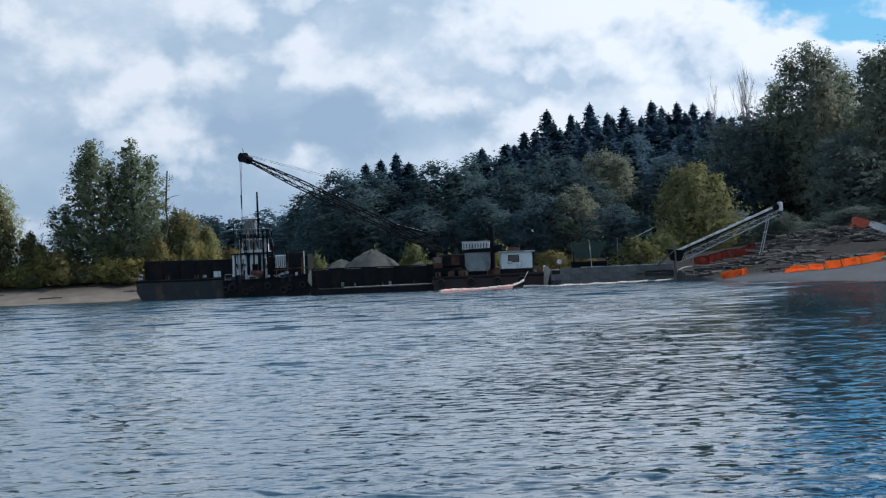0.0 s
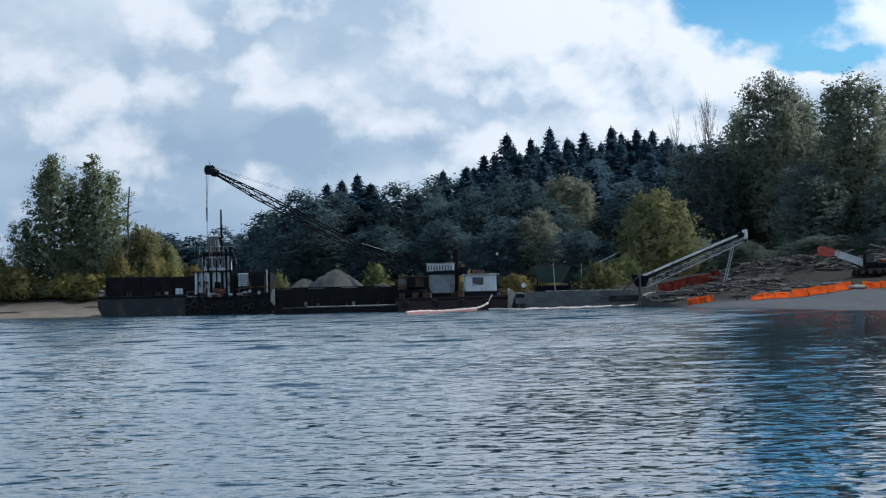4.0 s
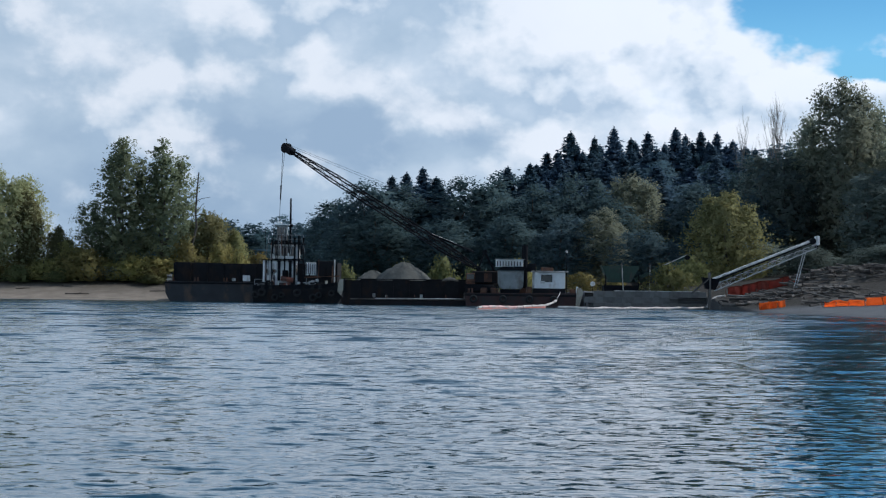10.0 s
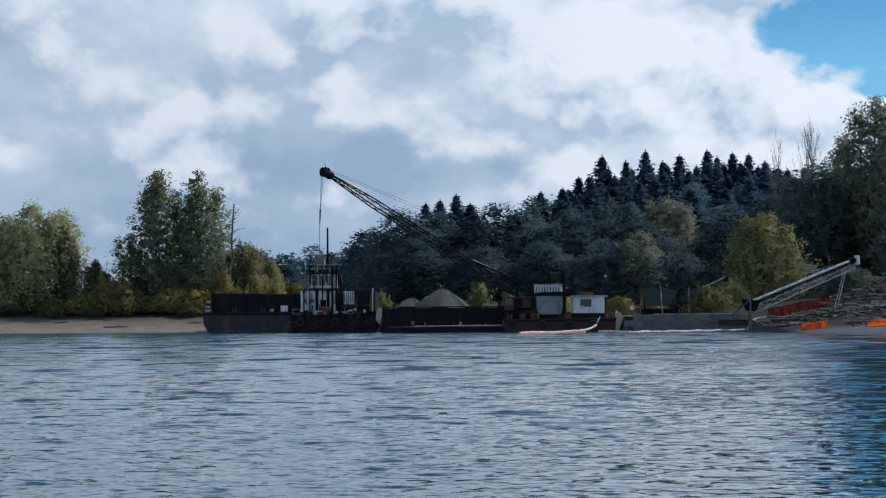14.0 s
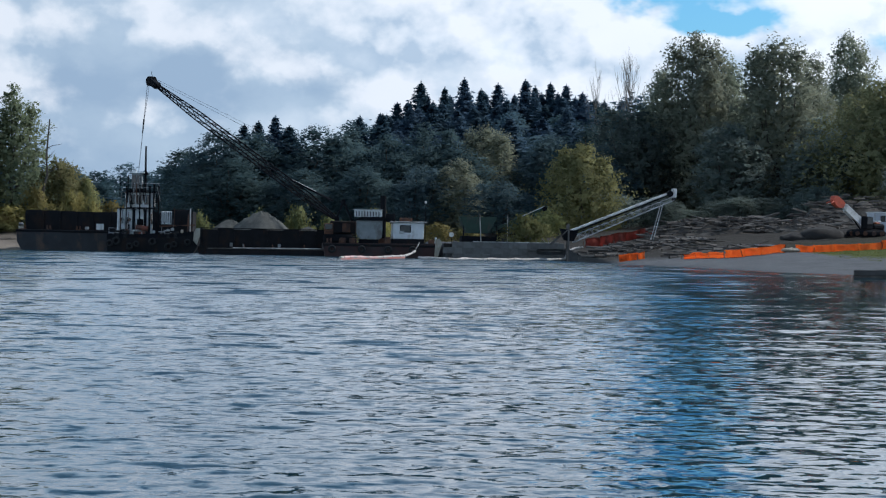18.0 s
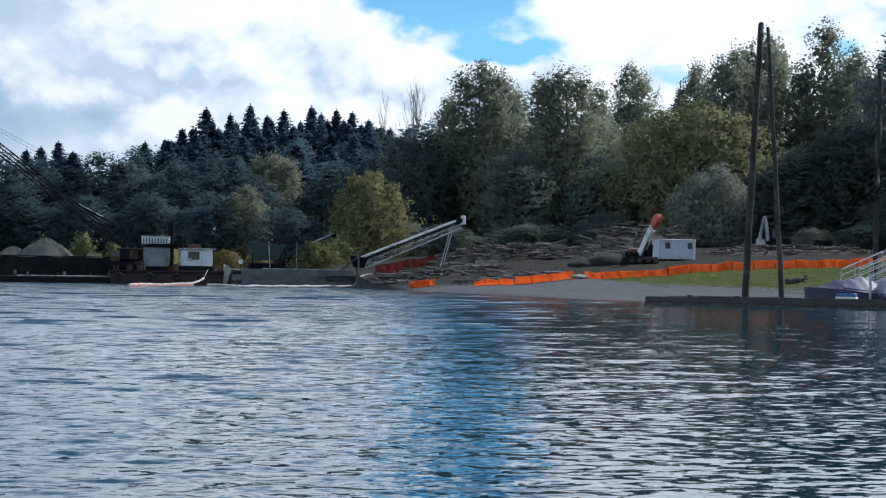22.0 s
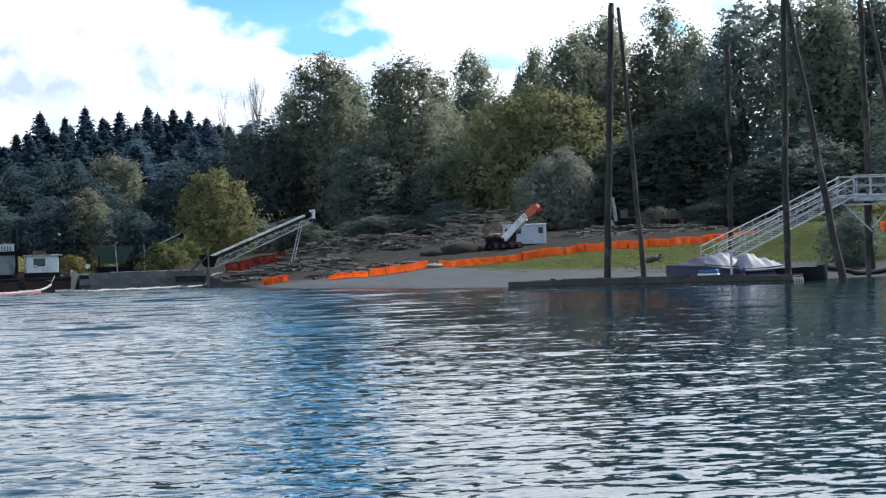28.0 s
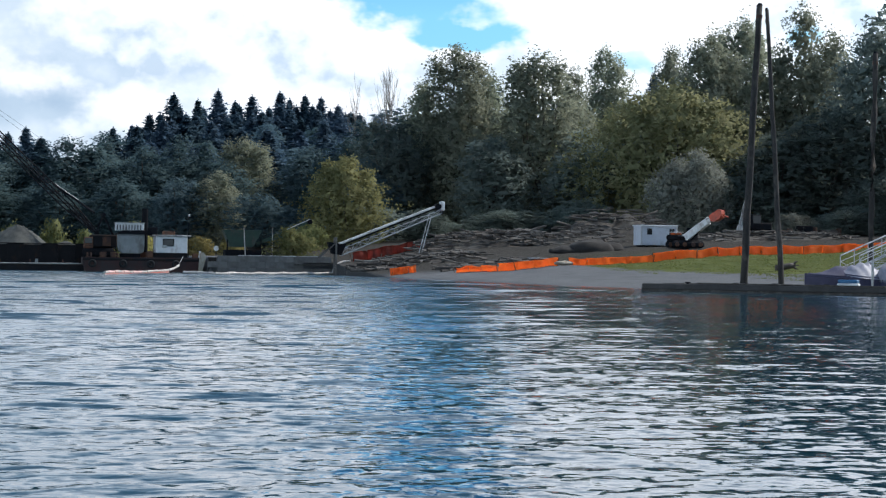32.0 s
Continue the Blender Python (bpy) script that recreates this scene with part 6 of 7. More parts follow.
def nets():
    net_strip([(23.4, 171.8), (24.2, 171.9), (25.0, 172.0), (25.6, 171.8)], "orange barriers", "slumped bright orange barrier net by the water", 0.68, 0.35, 3)
    net_strip([(27.6, 165.2), (28.4, 164.2), (29.2, 163.0), (30.2, 161.6)], "orange barriers", "half-collapsed orange barrier net on the gravel", 0.62, 0.75, 4)
    net_strip([(30.2, 161.2), (31.5, 160.3), (32.8, 159.6), (34.4, 158.6)], "orange barriers", "leaning orange barrier net on the gravel", 0.7, 0.4, 5)
    line = [(35.2, 158.4), (36.6, 158.0), (38.2, 157.8), (40.1, 157.8), (42, 158), (44, 158.4), (46, 159), (48, 159.7), (50.2, 160.6), (52.4, 161.6), (54.6, 162.6), (56.8, 163.6), (59, 164.7), (61.3, 165.9), (63.6, 167), (66, 168.1), (68.4, 169.2), (70.8, 170.3), (73.2, 171.4), (75.6, 172.4), (78, 173.4)]
    net_strip(line[:5], "orange barriers", "sagging orange barrier net above the beach", 0.62, 0.25, 6)
    net_strip(line[4:], "orange barriers", "long upright orange barrier net along the grass", 0.76, 0.05, 7)
    net_strip([(24.2, 196.5), (25.6, 196.8), (27.0, 196.6), (28.2, 196.9)], "orange barriers", "faded red-orange net heaped under the conveyor, darkened for shade", 1.1, 0.4, 8, "net_faded_shaded")
    net_strip([(28.6, 199.5), (30, 199.6), (31.5, 199.8)], "orange barriers", "faded orange net behind the conveyor legs, darkened for shade", 0.95, 0.2, 9, "net_faded_shaded")
    net_strip([(57.2, 126.0), (58.2, 126.2), (59.3, 126.5)], "orange barriers", "short orange net on the bank by the landing", 0.7, 0.1, 10)
    t = thing("white_sandbag", 34.6, 158.6, ground_z(34.6, 158.6), "pale collapsed cover lying over the net", "cover")
    bm = B()
    bmesh.ops.create_icosphere(bm, subdivisions=3, radius=1.0, matrix=Matrix.Translation((34.8, 158.3, ground_z(34.8, 158.3) + 0.2)) @ Matrix.Diagonal((0.8, 0.3, 0.17, 1)))
    for v in bm.verts:
        v.co += Vector((0, 0, 0.1)) * noise.noise(v.co * 3)
    pw("cover", bm, "cream", t, "", True)


def debris():
    rng = np.random.default_rng(12)

    def logs(name, label, cx, cy, ln, wd, ht, count, seed, mat="grey_wood"):
        r = np.random.default_rng(seed)
        t = thing(name, cx, cy, ground_z(cx, cy), label, "log pile", "heaps of drift logs")
        bm = B()
        nx, ny = 26, 10
        grid = []
        for j in range(ny + 1):
            row = []
            for i in range(nx + 1):
                u, w = i / nx * 2 - 1, j / ny * 2 - 1
                x, y = cx + u * ln / 2, cy + w * wd / 2
                z = ground_z(x, y) - 0.15 + ht * 0.8 * max(0, 1 - abs(u) ** 3) * max(0, 1 - w * w) * (0.75 + 0.5 * noise.noise(Vector((x * 0.5, y * 0.5, seed))))
                row.append(bm.verts.new((x, y, z)))
            grid.append(row)
        for j in range(ny):
            for i in range(nx):
                bm.faces.new((grid[j][i], grid[j][i + 1], grid[j + 1][i + 1], grid[j + 1][i]))
        pw("brush_bed", bm, "brush_heap", t, "", True)
        for i in range(count):
            u, w = r.uniform(-0.95, 0.95), r.uniform(-0.9, 0.6)
            x, y = cx + u * ln / 2, cy + w * wd / 2
            z = ground_z(x, y) + ht * (0.72 + 0.25 * r.random()) * max(0, 1 - abs(u) ** 3) * max(0, 1 - w * w)
            L = r.uniform(1.0, 4.5) * (0.5 + 0.5 * r.random())
            a, e = r.normal() * 0.45 + (0 if r.random() < 0.75 else 1.3), r.normal() * 0.10
            d = Vector((math.cos(a) * math.cos(e), math.sin(a) * math.cos(e), math.sin(e))) * L / 2
            rad = 0.04 + 0.12 * r.random() ** 2
            pw("log", tube(B(), Vector((x, y, z)) - d, Vector((x, y, z)) + d, rad, rad * r.uniform(0.6, 0.95), 7), (mat, "wet_wood", mat, "pile_wood")[i % 4], t)
    logs("drift_log_pile", "wide heap of bleached grey drift logs and brush", 37.5, 198, 15, 8, 1.6, 230, 21)
    logs("drift_log_pile", "grey heap of drift logs behind the dark soil", 45.5, 195, 10, 7, 1.2, 130, 22)
    logs("drift_log_pile", "low scatter of grey logs and planks on the beach", 28.5, 186, 12, 14, 0.5, 190, 23)
    logs("drift_log_pile", "tall brown brush pile in front of the trees", 55.5, 214, 12, 7, 3.2, 110, 24)
    logs("drift_log_pile", "low bank of grey rubble and logs", 66, 196, 18, 6, 0.9, 120, 25)
    logs("drift_log_pile", "loose planks and rails by the orange net", 31.5, 172, 8, 8, 0.3, 44, 26)
    t = thing("soil_heap", 43.4, 178, ground_z(43.4, 178), "heap of dark fresh soil beside the machine", "heap")
    for cx, cy, sx, sy, sz in ((43.0, 179.5, 2.2, 1.6, 1.05), (40.9, 179.8, 1.7, 1.3, 0.5), (44.8, 180.2, 1.5, 1.2, 0.75)):
        bm = B()
        bmesh.ops.create_icosphere(bm, subdivisions=4, radius=1.0, matrix=Matrix.Translation((cx, cy, ground_z(cx, cy) - 0.05)) @ Matrix.Diagonal((sx, sy, sz, 1)))
        for v in bm.verts:
            v.co += Vector((0.05, 0.05, 0.16)) * noise.noise(v.co * 1.4) + Vector((0.03, 0.03, 0.06)) * noise.noise(v.co * 5)
        pw("mound", bm, "soil", t, "", True)
    b = thing("beach_barrel", 34.2, 163.5, ground_z(34.2, 163.5), "dark low crate on the gravel", "crate")
    pw("crate", box(B(), 33.4, 34.9, 163.2, 164, b.location.z, b.location.z + 0.45, 0.05), "wet_wood", b)
    pw("lid", box(B(), 33.3, 35.0, 163.1, 164.1, b.location.z + 0.45, b.location.z + 0.52, 0.02), "galvanised", b)
    gz = ground_z(45.4, 138)
    s = thing("driftwood_log", 45.4, 138, gz, "dark stump with roots stranded on the beach", "stump")
    bm = B()
    limb_path(rng, (-0.75, 0, 0.14), (0.5, 0, 0.34), 0.24, 0.20, 0.03, bm, 4, 10)
    part("stump", bm, "wet_wood", s, "", True)
    for k in range(6):
        a = k * 1.05
        part("root", tube(B(), (0.4, 0, 0.33), (0.75, 0.4 * math.cos(a), 0.36 + 0.34 * math.sin(a)), 0.10, 0.03, 6), "wet_wood", s)
    for i in range(10):
        x = -70 + 4.1 * i + rng.uniform(-1, 1)
        y = 236 + rng.uniform(0, 10)
        z = ground_z(x, y)
        d = thing("driftwood_log", x, y, z, "dark driftwood branch lying on the sandy beach", "driftwood", "driftwood on the beach")
        L = rng.uniform(0.6, 1.6)
        part("branch", tube(B(), (-L, 0, 0.06), (L, 0.3, 0.14), 0.09, 0.04, 7), "wet_wood", d)
        part("branch", tube(B(), (0, 0, 0.08), (0.5 * L, -0.4, 0.30), 0.05, 0.02, 6), "wet_wood", d)


M["brush_heap"] = material("brush_heap", (0.075, 0.066, 0.056), 0.95, spread=0.45, grain=0.9, fine=7, bump=0.8, second=(0.14, 0.13, 0.112), amount=0.4)


def shed():
    gz = ground_z(50.5, 185)
    t = thing("site_cabin", 50.5, 185, gz, "white portable site cabin with two small windows", "cabin")
    z0, z1 = 3.22, 5.02
    body = pw("body", box(B(), 49.1, 52.5, 184, 186.5, z0, z1, 0.03), "cabin_shade_paint", t)
    for i in range(11):
        x = 49.25 + i * 0.29
        pw("rib", box(B(), x, x + 0.05, 183.965, 184.0, z0 + 0.08, z1 - 0.08), "cabin_shade_paint", body)
    pw("roof", box(B(), 49.0, 52.6, 183.9, 186.6, z1, z1 + 0.08, 0.02), "white_paint", t)
    pw("gutter", box(B(), 49.05, 52.55, 183.86, 183.96, z1 - 0.06, z1 + 0.02), "galvanised", t)
    for x in (49.7, 51.85):
        w = pw("window", box(B(), x, x + 0.36, 183.93, 183.97, 4.25, 4.72), "glass_dark", body)
        pw("window_frame", box(B(), x - 0.05, x + 0.41, 183.945, 183.975, 4.2, 4.77), "dark_steel", w)
    pw("door", box(B(), 50.95, 51.55, 183.94, 183.97, z0 + 0.05, 4.75, 0.01), "cabin_shade_paint", body)
    # right post painted whiter than the left for the sunlit end face
    pw("corner_post", box(B(), 52.42, 52.56, 183.92, 184.06, z0, z1), "white_paint", t)
    pw("corner_post", box(B(), 49.06, 49.18, 183.92, 184.06, z0, z1), "galvanised", t)
    for x in (49.3, 50.6, 52.0):
        pw("skid", box(B(), x, x + 0.4, 184.1, 186.4, gz - 0.3, z0, 0.02), "dark_steel", t)


# white cabin's paint carries the blue-grey of its shaded front
M["cabin_shade_paint"] = material("cabin_shade_paint", (0.52, 0.55, 0.60), 0.5, spread=0.1, second=(0.40, 0.40, 0.42), amount=0.25, grain=1.2, fine=14)


def parked_excavator():
    gz = ground_z(66, 200)
    t = thing("parked_excavator", 66, 200, gz, "idle machine with folded pale arm and dark body", "excavator")
    for y in (199.3, 200.9):
        pw("track", box(B(), 65.2, 68.6, y - 0.25, y + 0.25, gz, gz + 0.75, 0.2), "dark_steel", t)
    pw("body", box(B(), 65.6, 67.6, 199.1, 201.1, gz + 0.8, gz + 1.6, 0.12), "dark_steel", t, "dark engine house")
    cab = pw("cab", box(B(), 65.4, 66.4, 199.0, 199.9, gz + 0.9, gz + 2.4, 0.06), "dark_steel", t)
    pw("window", box(B(), 65.5, 66.3, 198.94, 199.0, gz + 1.5, gz + 2.3), "glass_dark", cab)
    pw("boom", bar(B(), (65.3, 199.6, gz + 1.2), (64.9, 199.6, gz + 3.6), 0.32, 0.3), "dirty_white", t, "pale folded boom")
    pw("stick", bar(B(), (64.9, 199.6, gz + 3.7), (64.35, 199.6, gz + 1.3), 0.24, 0.24), "dirty_white", t)
    pw("bucket", prism(B(), [(64.0, gz + 0.4), (64.9, gz + 0.35), (64.8, gz + 1.3), (64.2, gz + 1.35)], 199.2, 200.0), "dirty_white", t, "pale bucket on the ground")
    for i in range(3):
        x = 69.8 + i * 2.7
        g2 = ground_z(x, 203)
        p = thing("scrap_stack", x, 203, g2, "rusty stack of equipment and crates at the bank", "scrap", "scrap stacks")
        pw("crate", box(B(), x - 0.9, x + 0.9, 202.5, 203.5, g2, g2 + 0.7 + 0.3 * (i % 2), 0.05), ("rust", "dark_steel", "wet_wood")[i], p)
        pw("drum", tube(B(), (x + 1.2, 203, g2), (x + 1.2, 203, g2 + 0.9), 0.3, n=12), "rust", p)


def lift_machine():
    """The machine that works beside the cabin: chassis on tracks, turning upper part, boom with an orange end."""
    t = thing("mobile_excavator", 45, 178, 2.7, "working machine with white boom and orange grab end", "excavator")
    for y in (-0.95, 0.95):
        tr = part("track", box(B(), -1.5, 1.5, y - 0.25, y + 0.25, 0.0, 0.62, 0.2), "dark_steel", t)
        for x in (-1.1, -0.4, 0.4, 1.1):
            part("roller", tube(B(), (x, y - 0.28, 0.3), (x, y + 0.28, 0.3), 0.2, n=12), "rust", tr)
    part("frame", box(B(), -0.9, 0.9, -0.8, 0.8, 0.3, 0.7, 0.05), "dark_steel", t)
    up = new("upper_body")
    up.parent = t
    up["label"] = "orange and dark turning body"
    part("engine_house", box(B(), -1.6, -0.1, -0.85, 0.85, 0.0, 0.5, 0.14), "dark_steel", up, "dark engine housing")
    part("lid", box(B(), -1.4, -0.8, -0.5, 0.5, 0.5, 0.66, 0.08), "orange_paint", up, "orange cover")
    part("trim", box(B(), -1.45, -0.6, -0.5, 0.5, 0.72, 0.77, 0.02), "white_paint", up)
    part("cab", box(B(), 0.0, 0.85, 0.1, 0.85, 0.0, 1.15, 0.08), "dark_steel", up)
    part("window", box(B(), 0.08, 0.77, 0.85, 0.88, 0.45, 1.05), "glass_dark", up)
    part("platform", box(B(), -1.5, 1.0, -0.8, 0.8, -0.12, 0.0, 0.03), "dark_steel", up)
    boom = new("boom")
    boom.parent = up
    boom["label"] = "white two-stage boom"
    part("boom_base", prism(B(), [(-0.1, -0.34), (3.2, -0.24), (3.2, 0.26), (-0.1, 0.34)], -0.2, 0.2), "boom_white", boom)
    part("boom_inner", box(B(), 3.1, 3.9, -0.14, 0.14, -0.16, 0.20, 0.03), "boom_white", boom)
    part("grab_end", prism(B(), [(3.6, -0.24), (4.0, -0.46), (4.6, -0.52), (5.0, -0.25), (5.1, 0.06), (4.8, 0.30), (4.0, 0.34), (3.6, 0.28)], -0.24, 0.24), "grab_red", boom, "faded red grab end")
    for k in (-1, 1):
        part("grab_arm", tube(B(), (4.8, 0.15 * k, -0.25), (5.2, 0.3 * k, -0.72), 0.08, 0.05, 7), "grab_red", boom)
    part("top_edge", box(B(), 0.0, 3.4, -0.21, 0.21, 0.28, 0.34), "white_paint", boom)
    part("ram", tube(B(), (0.3, 0, -0.55), (1.9, 0, -0.22), 0.08, n=8), "dark_steel", boom)
    part("hinge", tube(B(), (0, -0.32, 0), (0, 0.32, 0), 0.22, n=12), "dark_steel", boom)
    return t, up, boom


M["boom_white"] = material("boom_white", (0.66, 0.66, 0.64), 0.55, spread=0.12, second=(0.36, 0.33, 0.29), amount=0.25, grain=2, fine=20)


def snag():
    z = ground_z(-33.8, 250)
    t = thing("dead_snag", -33.8, 250, z, "thin dead tree trunk with a few broken branches", "tree")
    r = np.random.default_rng(3)
    bm = B()
    limb_path(r, (-34.4, 250, z - 0.3), (-33.5, 250, 15.7), 0.22, 0.08, 0.08, bm, 6, 7)
    pw("trunk", bm, "bark", t)
    for zz, dx, dz in ((12.2, 1.6, 0.5), (14.5, 1.1, 0.2), (10.0, -1.2, 0.8), (9.2, 1.0, 0.6), (11.0, 0.8, 0.9)):
        pw("branch", limb_path(r, (-33.65, 250, zz), (-33.65 + dx, 250.3, zz + dz), 0.05, 0.015, 0.06, bm2 := B(), 3, 5) and bm2, "bark", t)


dock_wall()
conveyor()
screening_plant()
nets()
debris()
shed()
parked_excavator()
machine, machine_top, machine_boom = lift_machine()
snag()


# ---------------------------------------------------------------- landing: float, piles, gangway, boats
FLOAT_A, FLOAT_B = Vector((25.35, 107.2, 0)), Vector((37.75, 98.1, 0))


def log_float():
    d = (FLOAT_B - FLOAT_A)
    L = d.length
    ang = math.degrees(math.atan2(d.y, d.x))
    t = thing("log_float", FLOAT_A.x, FLOAT_A.y, 0, "long weathered timber float moored between the piles", "float", rz=ang)
    r = np.random.default_rng(5)
    for k, y in enumerate((0.25, 1.0, 1.75, 2.4)):
        bm = B()
        limb_path(r, (-0.05 + 0.1 * k, y, 0.02), (L + 0.05, y, 0.0), 0.30, 0.27, 0.02, bm, 8, 12)
        part("float_log", bm, "wet_wood", t, "", True)
    for i in range(34):
        x = 0.15 + (L - 0.4) * i / 33
        part("deck_plank", box(B(), x - 0.2, x + 0.2, 0.0, 2.6, 0.30, 0.36 + 0.012 * math.sin(i * 7), 0.01), "wet_wood", t)
    part("edge_beam", box(B(), 0.0, L, -0.06, 0.12, 0.12, 0.42, 0.03), "float_edge", t, "pale weathered edge beam")
    part("edge_beam", box(B(), 0.3, L, 2.5, 2.66, 0.15, 0.44, 0.03), "wet_wood", t)
    part("stringer", box(B(), 3.0, L - 2.5, -0.02, 0.14, 0.42, 0.50, 0.02), "wet_wood", t)
    for x in (2.4, 5.0, 5.5, 7.1, 9.8, 12.9):
        c = part("cleat", box(B(), x - 0.05, x + 0.05, 0.25, 0.37, 0.36, 0.50, 0.02), "dark_steel", t)
        part("horn", tube(B(), (x - 0.15, 0.31, 0.50), (x + 0.15, 0.31, 0.50), 0.03), "dark_steel", c)
    for x in (5.9, 6.5):
        part("rope_coil", tube(B(), (x, 0.4, 0.36), (x, 0.4, 0.46), 0.13, n=12), "white_paint", t)
    b = thing("blue_cooler", 34.6, 101.6, 0.36, "blue and white cooler box standing on the float", "cooler", rz=ang)
    part("body", box(B(), -0.55, 0.55, -0.25, 0.25, 0.0, 0.24, 0.04), "white_paint", b)
    part("lid", box(B(), -0.5, 0.5, -0.27, 0.27, 0.24, 0.42, 0.04), "blue_plastic", b)
    p = thing("mooring_post", 35.6, 100.9, 0.36, "slim white mooring post on the float", "post")
    part("post", tube(B(), (0, 0, 0), (0, 0, 1.45), 0.07, n=8), "dirty_white", p)


M["float_edge"] = material("float_edge", (0.06, 0.055, 0.052), 0.85, spread=0.3, grain=1.5, fine=14, bump=0.4, second=(0.05, 0.045, 0.04), amount=0.45)


def pile(label, base, top, r0, r1, seed, iron=True):
    base, top = Vector(base), Vector(top)
    t = thing("timber_pile", base.x, base.y, 0, label, "pile", "timber piles")
    rng = np.random.default_rng(seed)
    bm = B()
    n = 9
    pts = [base.lerp(top, i / n) + Vector((*rng.normal(size=2) * 0.03, 0)) for i in range(n + 1)]
    skin(bm, pts, [r0 + (r1 - r0) * i / n for i in range(n + 1)], 12)
    pw("shaft", bm, "pile_wood", t, "", True)
    if iron:
        d = (top - base).normalized()
        pw("iron_band", tube(B(), top - d * 0.7, top - d * 0.5, r1 * 1.12, n=12), "rust", t)
        pw("cap", tube(B(), top, top + d * 0.12, r1 * 1.05, r1 * 0.6, n=12), "dark_steel", t)
    return t


def piles():
    pile("tall dark timber pile rising through the float", (30.62, 106.5, -1.5), (31.42, 106.5, 15.3), 0.21, 0.16, 1)
    pile("thin leaning timber brace pile lashed to its neighbour", (32.15, 104.4, -1.2), (31.62, 106.0, 15.0), 0.16, 0.10, 2)
    pile("tall dark timber pile at the end of the float", (38.8, 101.0, -1.5), (39.05, 101.0, 16.2), 0.19, 0.15, 3)
    pile("long timber brace leaning towards the pile top", (40.45, 97.3, -1.6), (38.9, 100.6, 16.0), 0.22, 0.12, 4)
    pile("dark timber pile behind the covered boat", (43.75, 120, -1), (43.95, 120, 14.5), 0.20, 0.16, 5)
    pile("tall timber pile carrying the landing", (52.45, 118, -1), (52.15, 118, 17.2), 0.24, 0.18, 6)
    pile("leaning timber brace beside the landing", (55.0, 116.3, -1), (52.5, 117.6, 17.0), 0.20, 0.13, 7)


def gangway():
    t = thing("gangway", 42, 109.5, 1.3, "sloping aluminium gangway with open lattice handrails", "gangway")
    a, b = Vector((36.9, 106.9, 0.97)), Vector((47.9, 112.0, 4.86))
    along = Vector((b.x - a.x, b.y - a.y, 0)).normalized()
    side = Vector((-along.y, along.x, 0))
    n = 11
    up = Vector((0, 0, 1.08))
    for k in (-0.68, 0.68):
        o = side * k
        pw("side_beam", bar(B(), a + o, b + o, 0.16, 0.07), "aluminium", t)
        pw("handrail", tube(B(), a + o + up, b + o + up, 0.042, n=8), "aluminium", t)
        pw("mid_rail", tube(B(), a + o + up * 0.7, b + o + up * 0.7, 0.026, n=8), "aluminium", t)
        pw("mid_rail", tube(B(), a + o + up * 0.38, b + o + up * 0.38, 0.018, n=8), "aluminium", t)
        for i in range(n + 1):
            p = (a + o).lerp(b + o, i / n)
            pw("rail_post", tube(B(), p, p + up, 0.026, n=6), "aluminium", t)
            if i < n:
                q = (a + o).lerp(b + o, (i + 1) / n)
                pw("lattice_bar", tube(B(), *((p, q + up * 0.7) if i % 2 else (p + up * 0.7, q)), 0.015, n=6), "aluminium", t)
    turn = Matrix.Rotation(math.atan2(along.y, along.x), 4, "Z")
    for i in range(30):
        p = a.lerp(b, (i + 0.5) / 30)
        pw("tread", box(B(), -0.18, 0.18, -0.64, 0.64, 0.02, 0.05, 0.0, Matrix.Translation(p) @ turn), "aluminium", t)
    pw("foot_roller", tube(B(), a - side * 0.7 - up * 0.12, a + side * 0.7 - up * 0.12, 0.12, n=10), "rubber", t)
    f = thing("landing_float", 38.4, 108.4, 0, "low grey float under the foot of the gangway", "float", rz=math.degrees(math.atan2(along.y, along.x)))
    part("pontoon", box(B(), -2.0, 2.0, -1.2, 1.2, -0.35, 0.62, 0.06), "float_edge", f)
    part("deck", box(B(), -2.1, 2.1, -1.3, 1.3, 0.62, 0.72, 0.02), "grey_wood", f)
    s = thing("landing_platform", 51, 112.5, 0, "raised aluminium landing on dark posts with lattice rails", "platform")
    pw("deck", box(B(), 47.9, 60, 111.2, 113.6, 4.74, 4.9, 0.02), "aluminium", s)
    for y in (111.25, 113.55):
        pw("deck_beam", box(B(), 47.9, 60, y - 0.06, y + 0.06, 4.5, 4.74), "galvanised", s)
        pw("handrail", tube(B(), (47.9, y, 6.0), (60, y, 6.0), 0.04, n=8), "aluminium", s)
        pw("mid_rail", tube(B(), (47.9, y, 5.45), (60, y, 5.45), 0.028, n=8), "aluminium", s)
        for i in range(12):
            x = 47.95 + i * 1.09
            pw("rail_post", tube(B(), (x, y, 4.9), (x, y, 6.0), 0.035, n=6), "aluminium", s)
            if i < 11:
                pw("lattice_bar", tube(B(), (x, y, 4.95), (x + 1.09, y, 5.95), 0.014, n=6), "aluminium", s)
                pw("lattice_bar", tube(B(), (x, y, 5.95), (x + 1.09, y, 4.95), 0.014, n=6), "aluminium", s)
    for x in (49.15, 53.6, 58.2):
        for y in (112.1,):
            g = ground_z(x, y)
            pw("support_post", tube(B(), (x, y, min(g, 0) - 0.8), (x, y, 4.5), 0.15, n=10), "pile_wood", s)
        pw("brace", bar(B(), (x - 1.9, 111.5, 4.45), (x, 111.5, 2.7), 0.08, 0.08), "galvanised", s)
        pw("brace", bar(B(), (x + 1.6, 111.5, 4.45), (x, 111.5, 2.9), 0.08, 0.08), "galvanised", s)
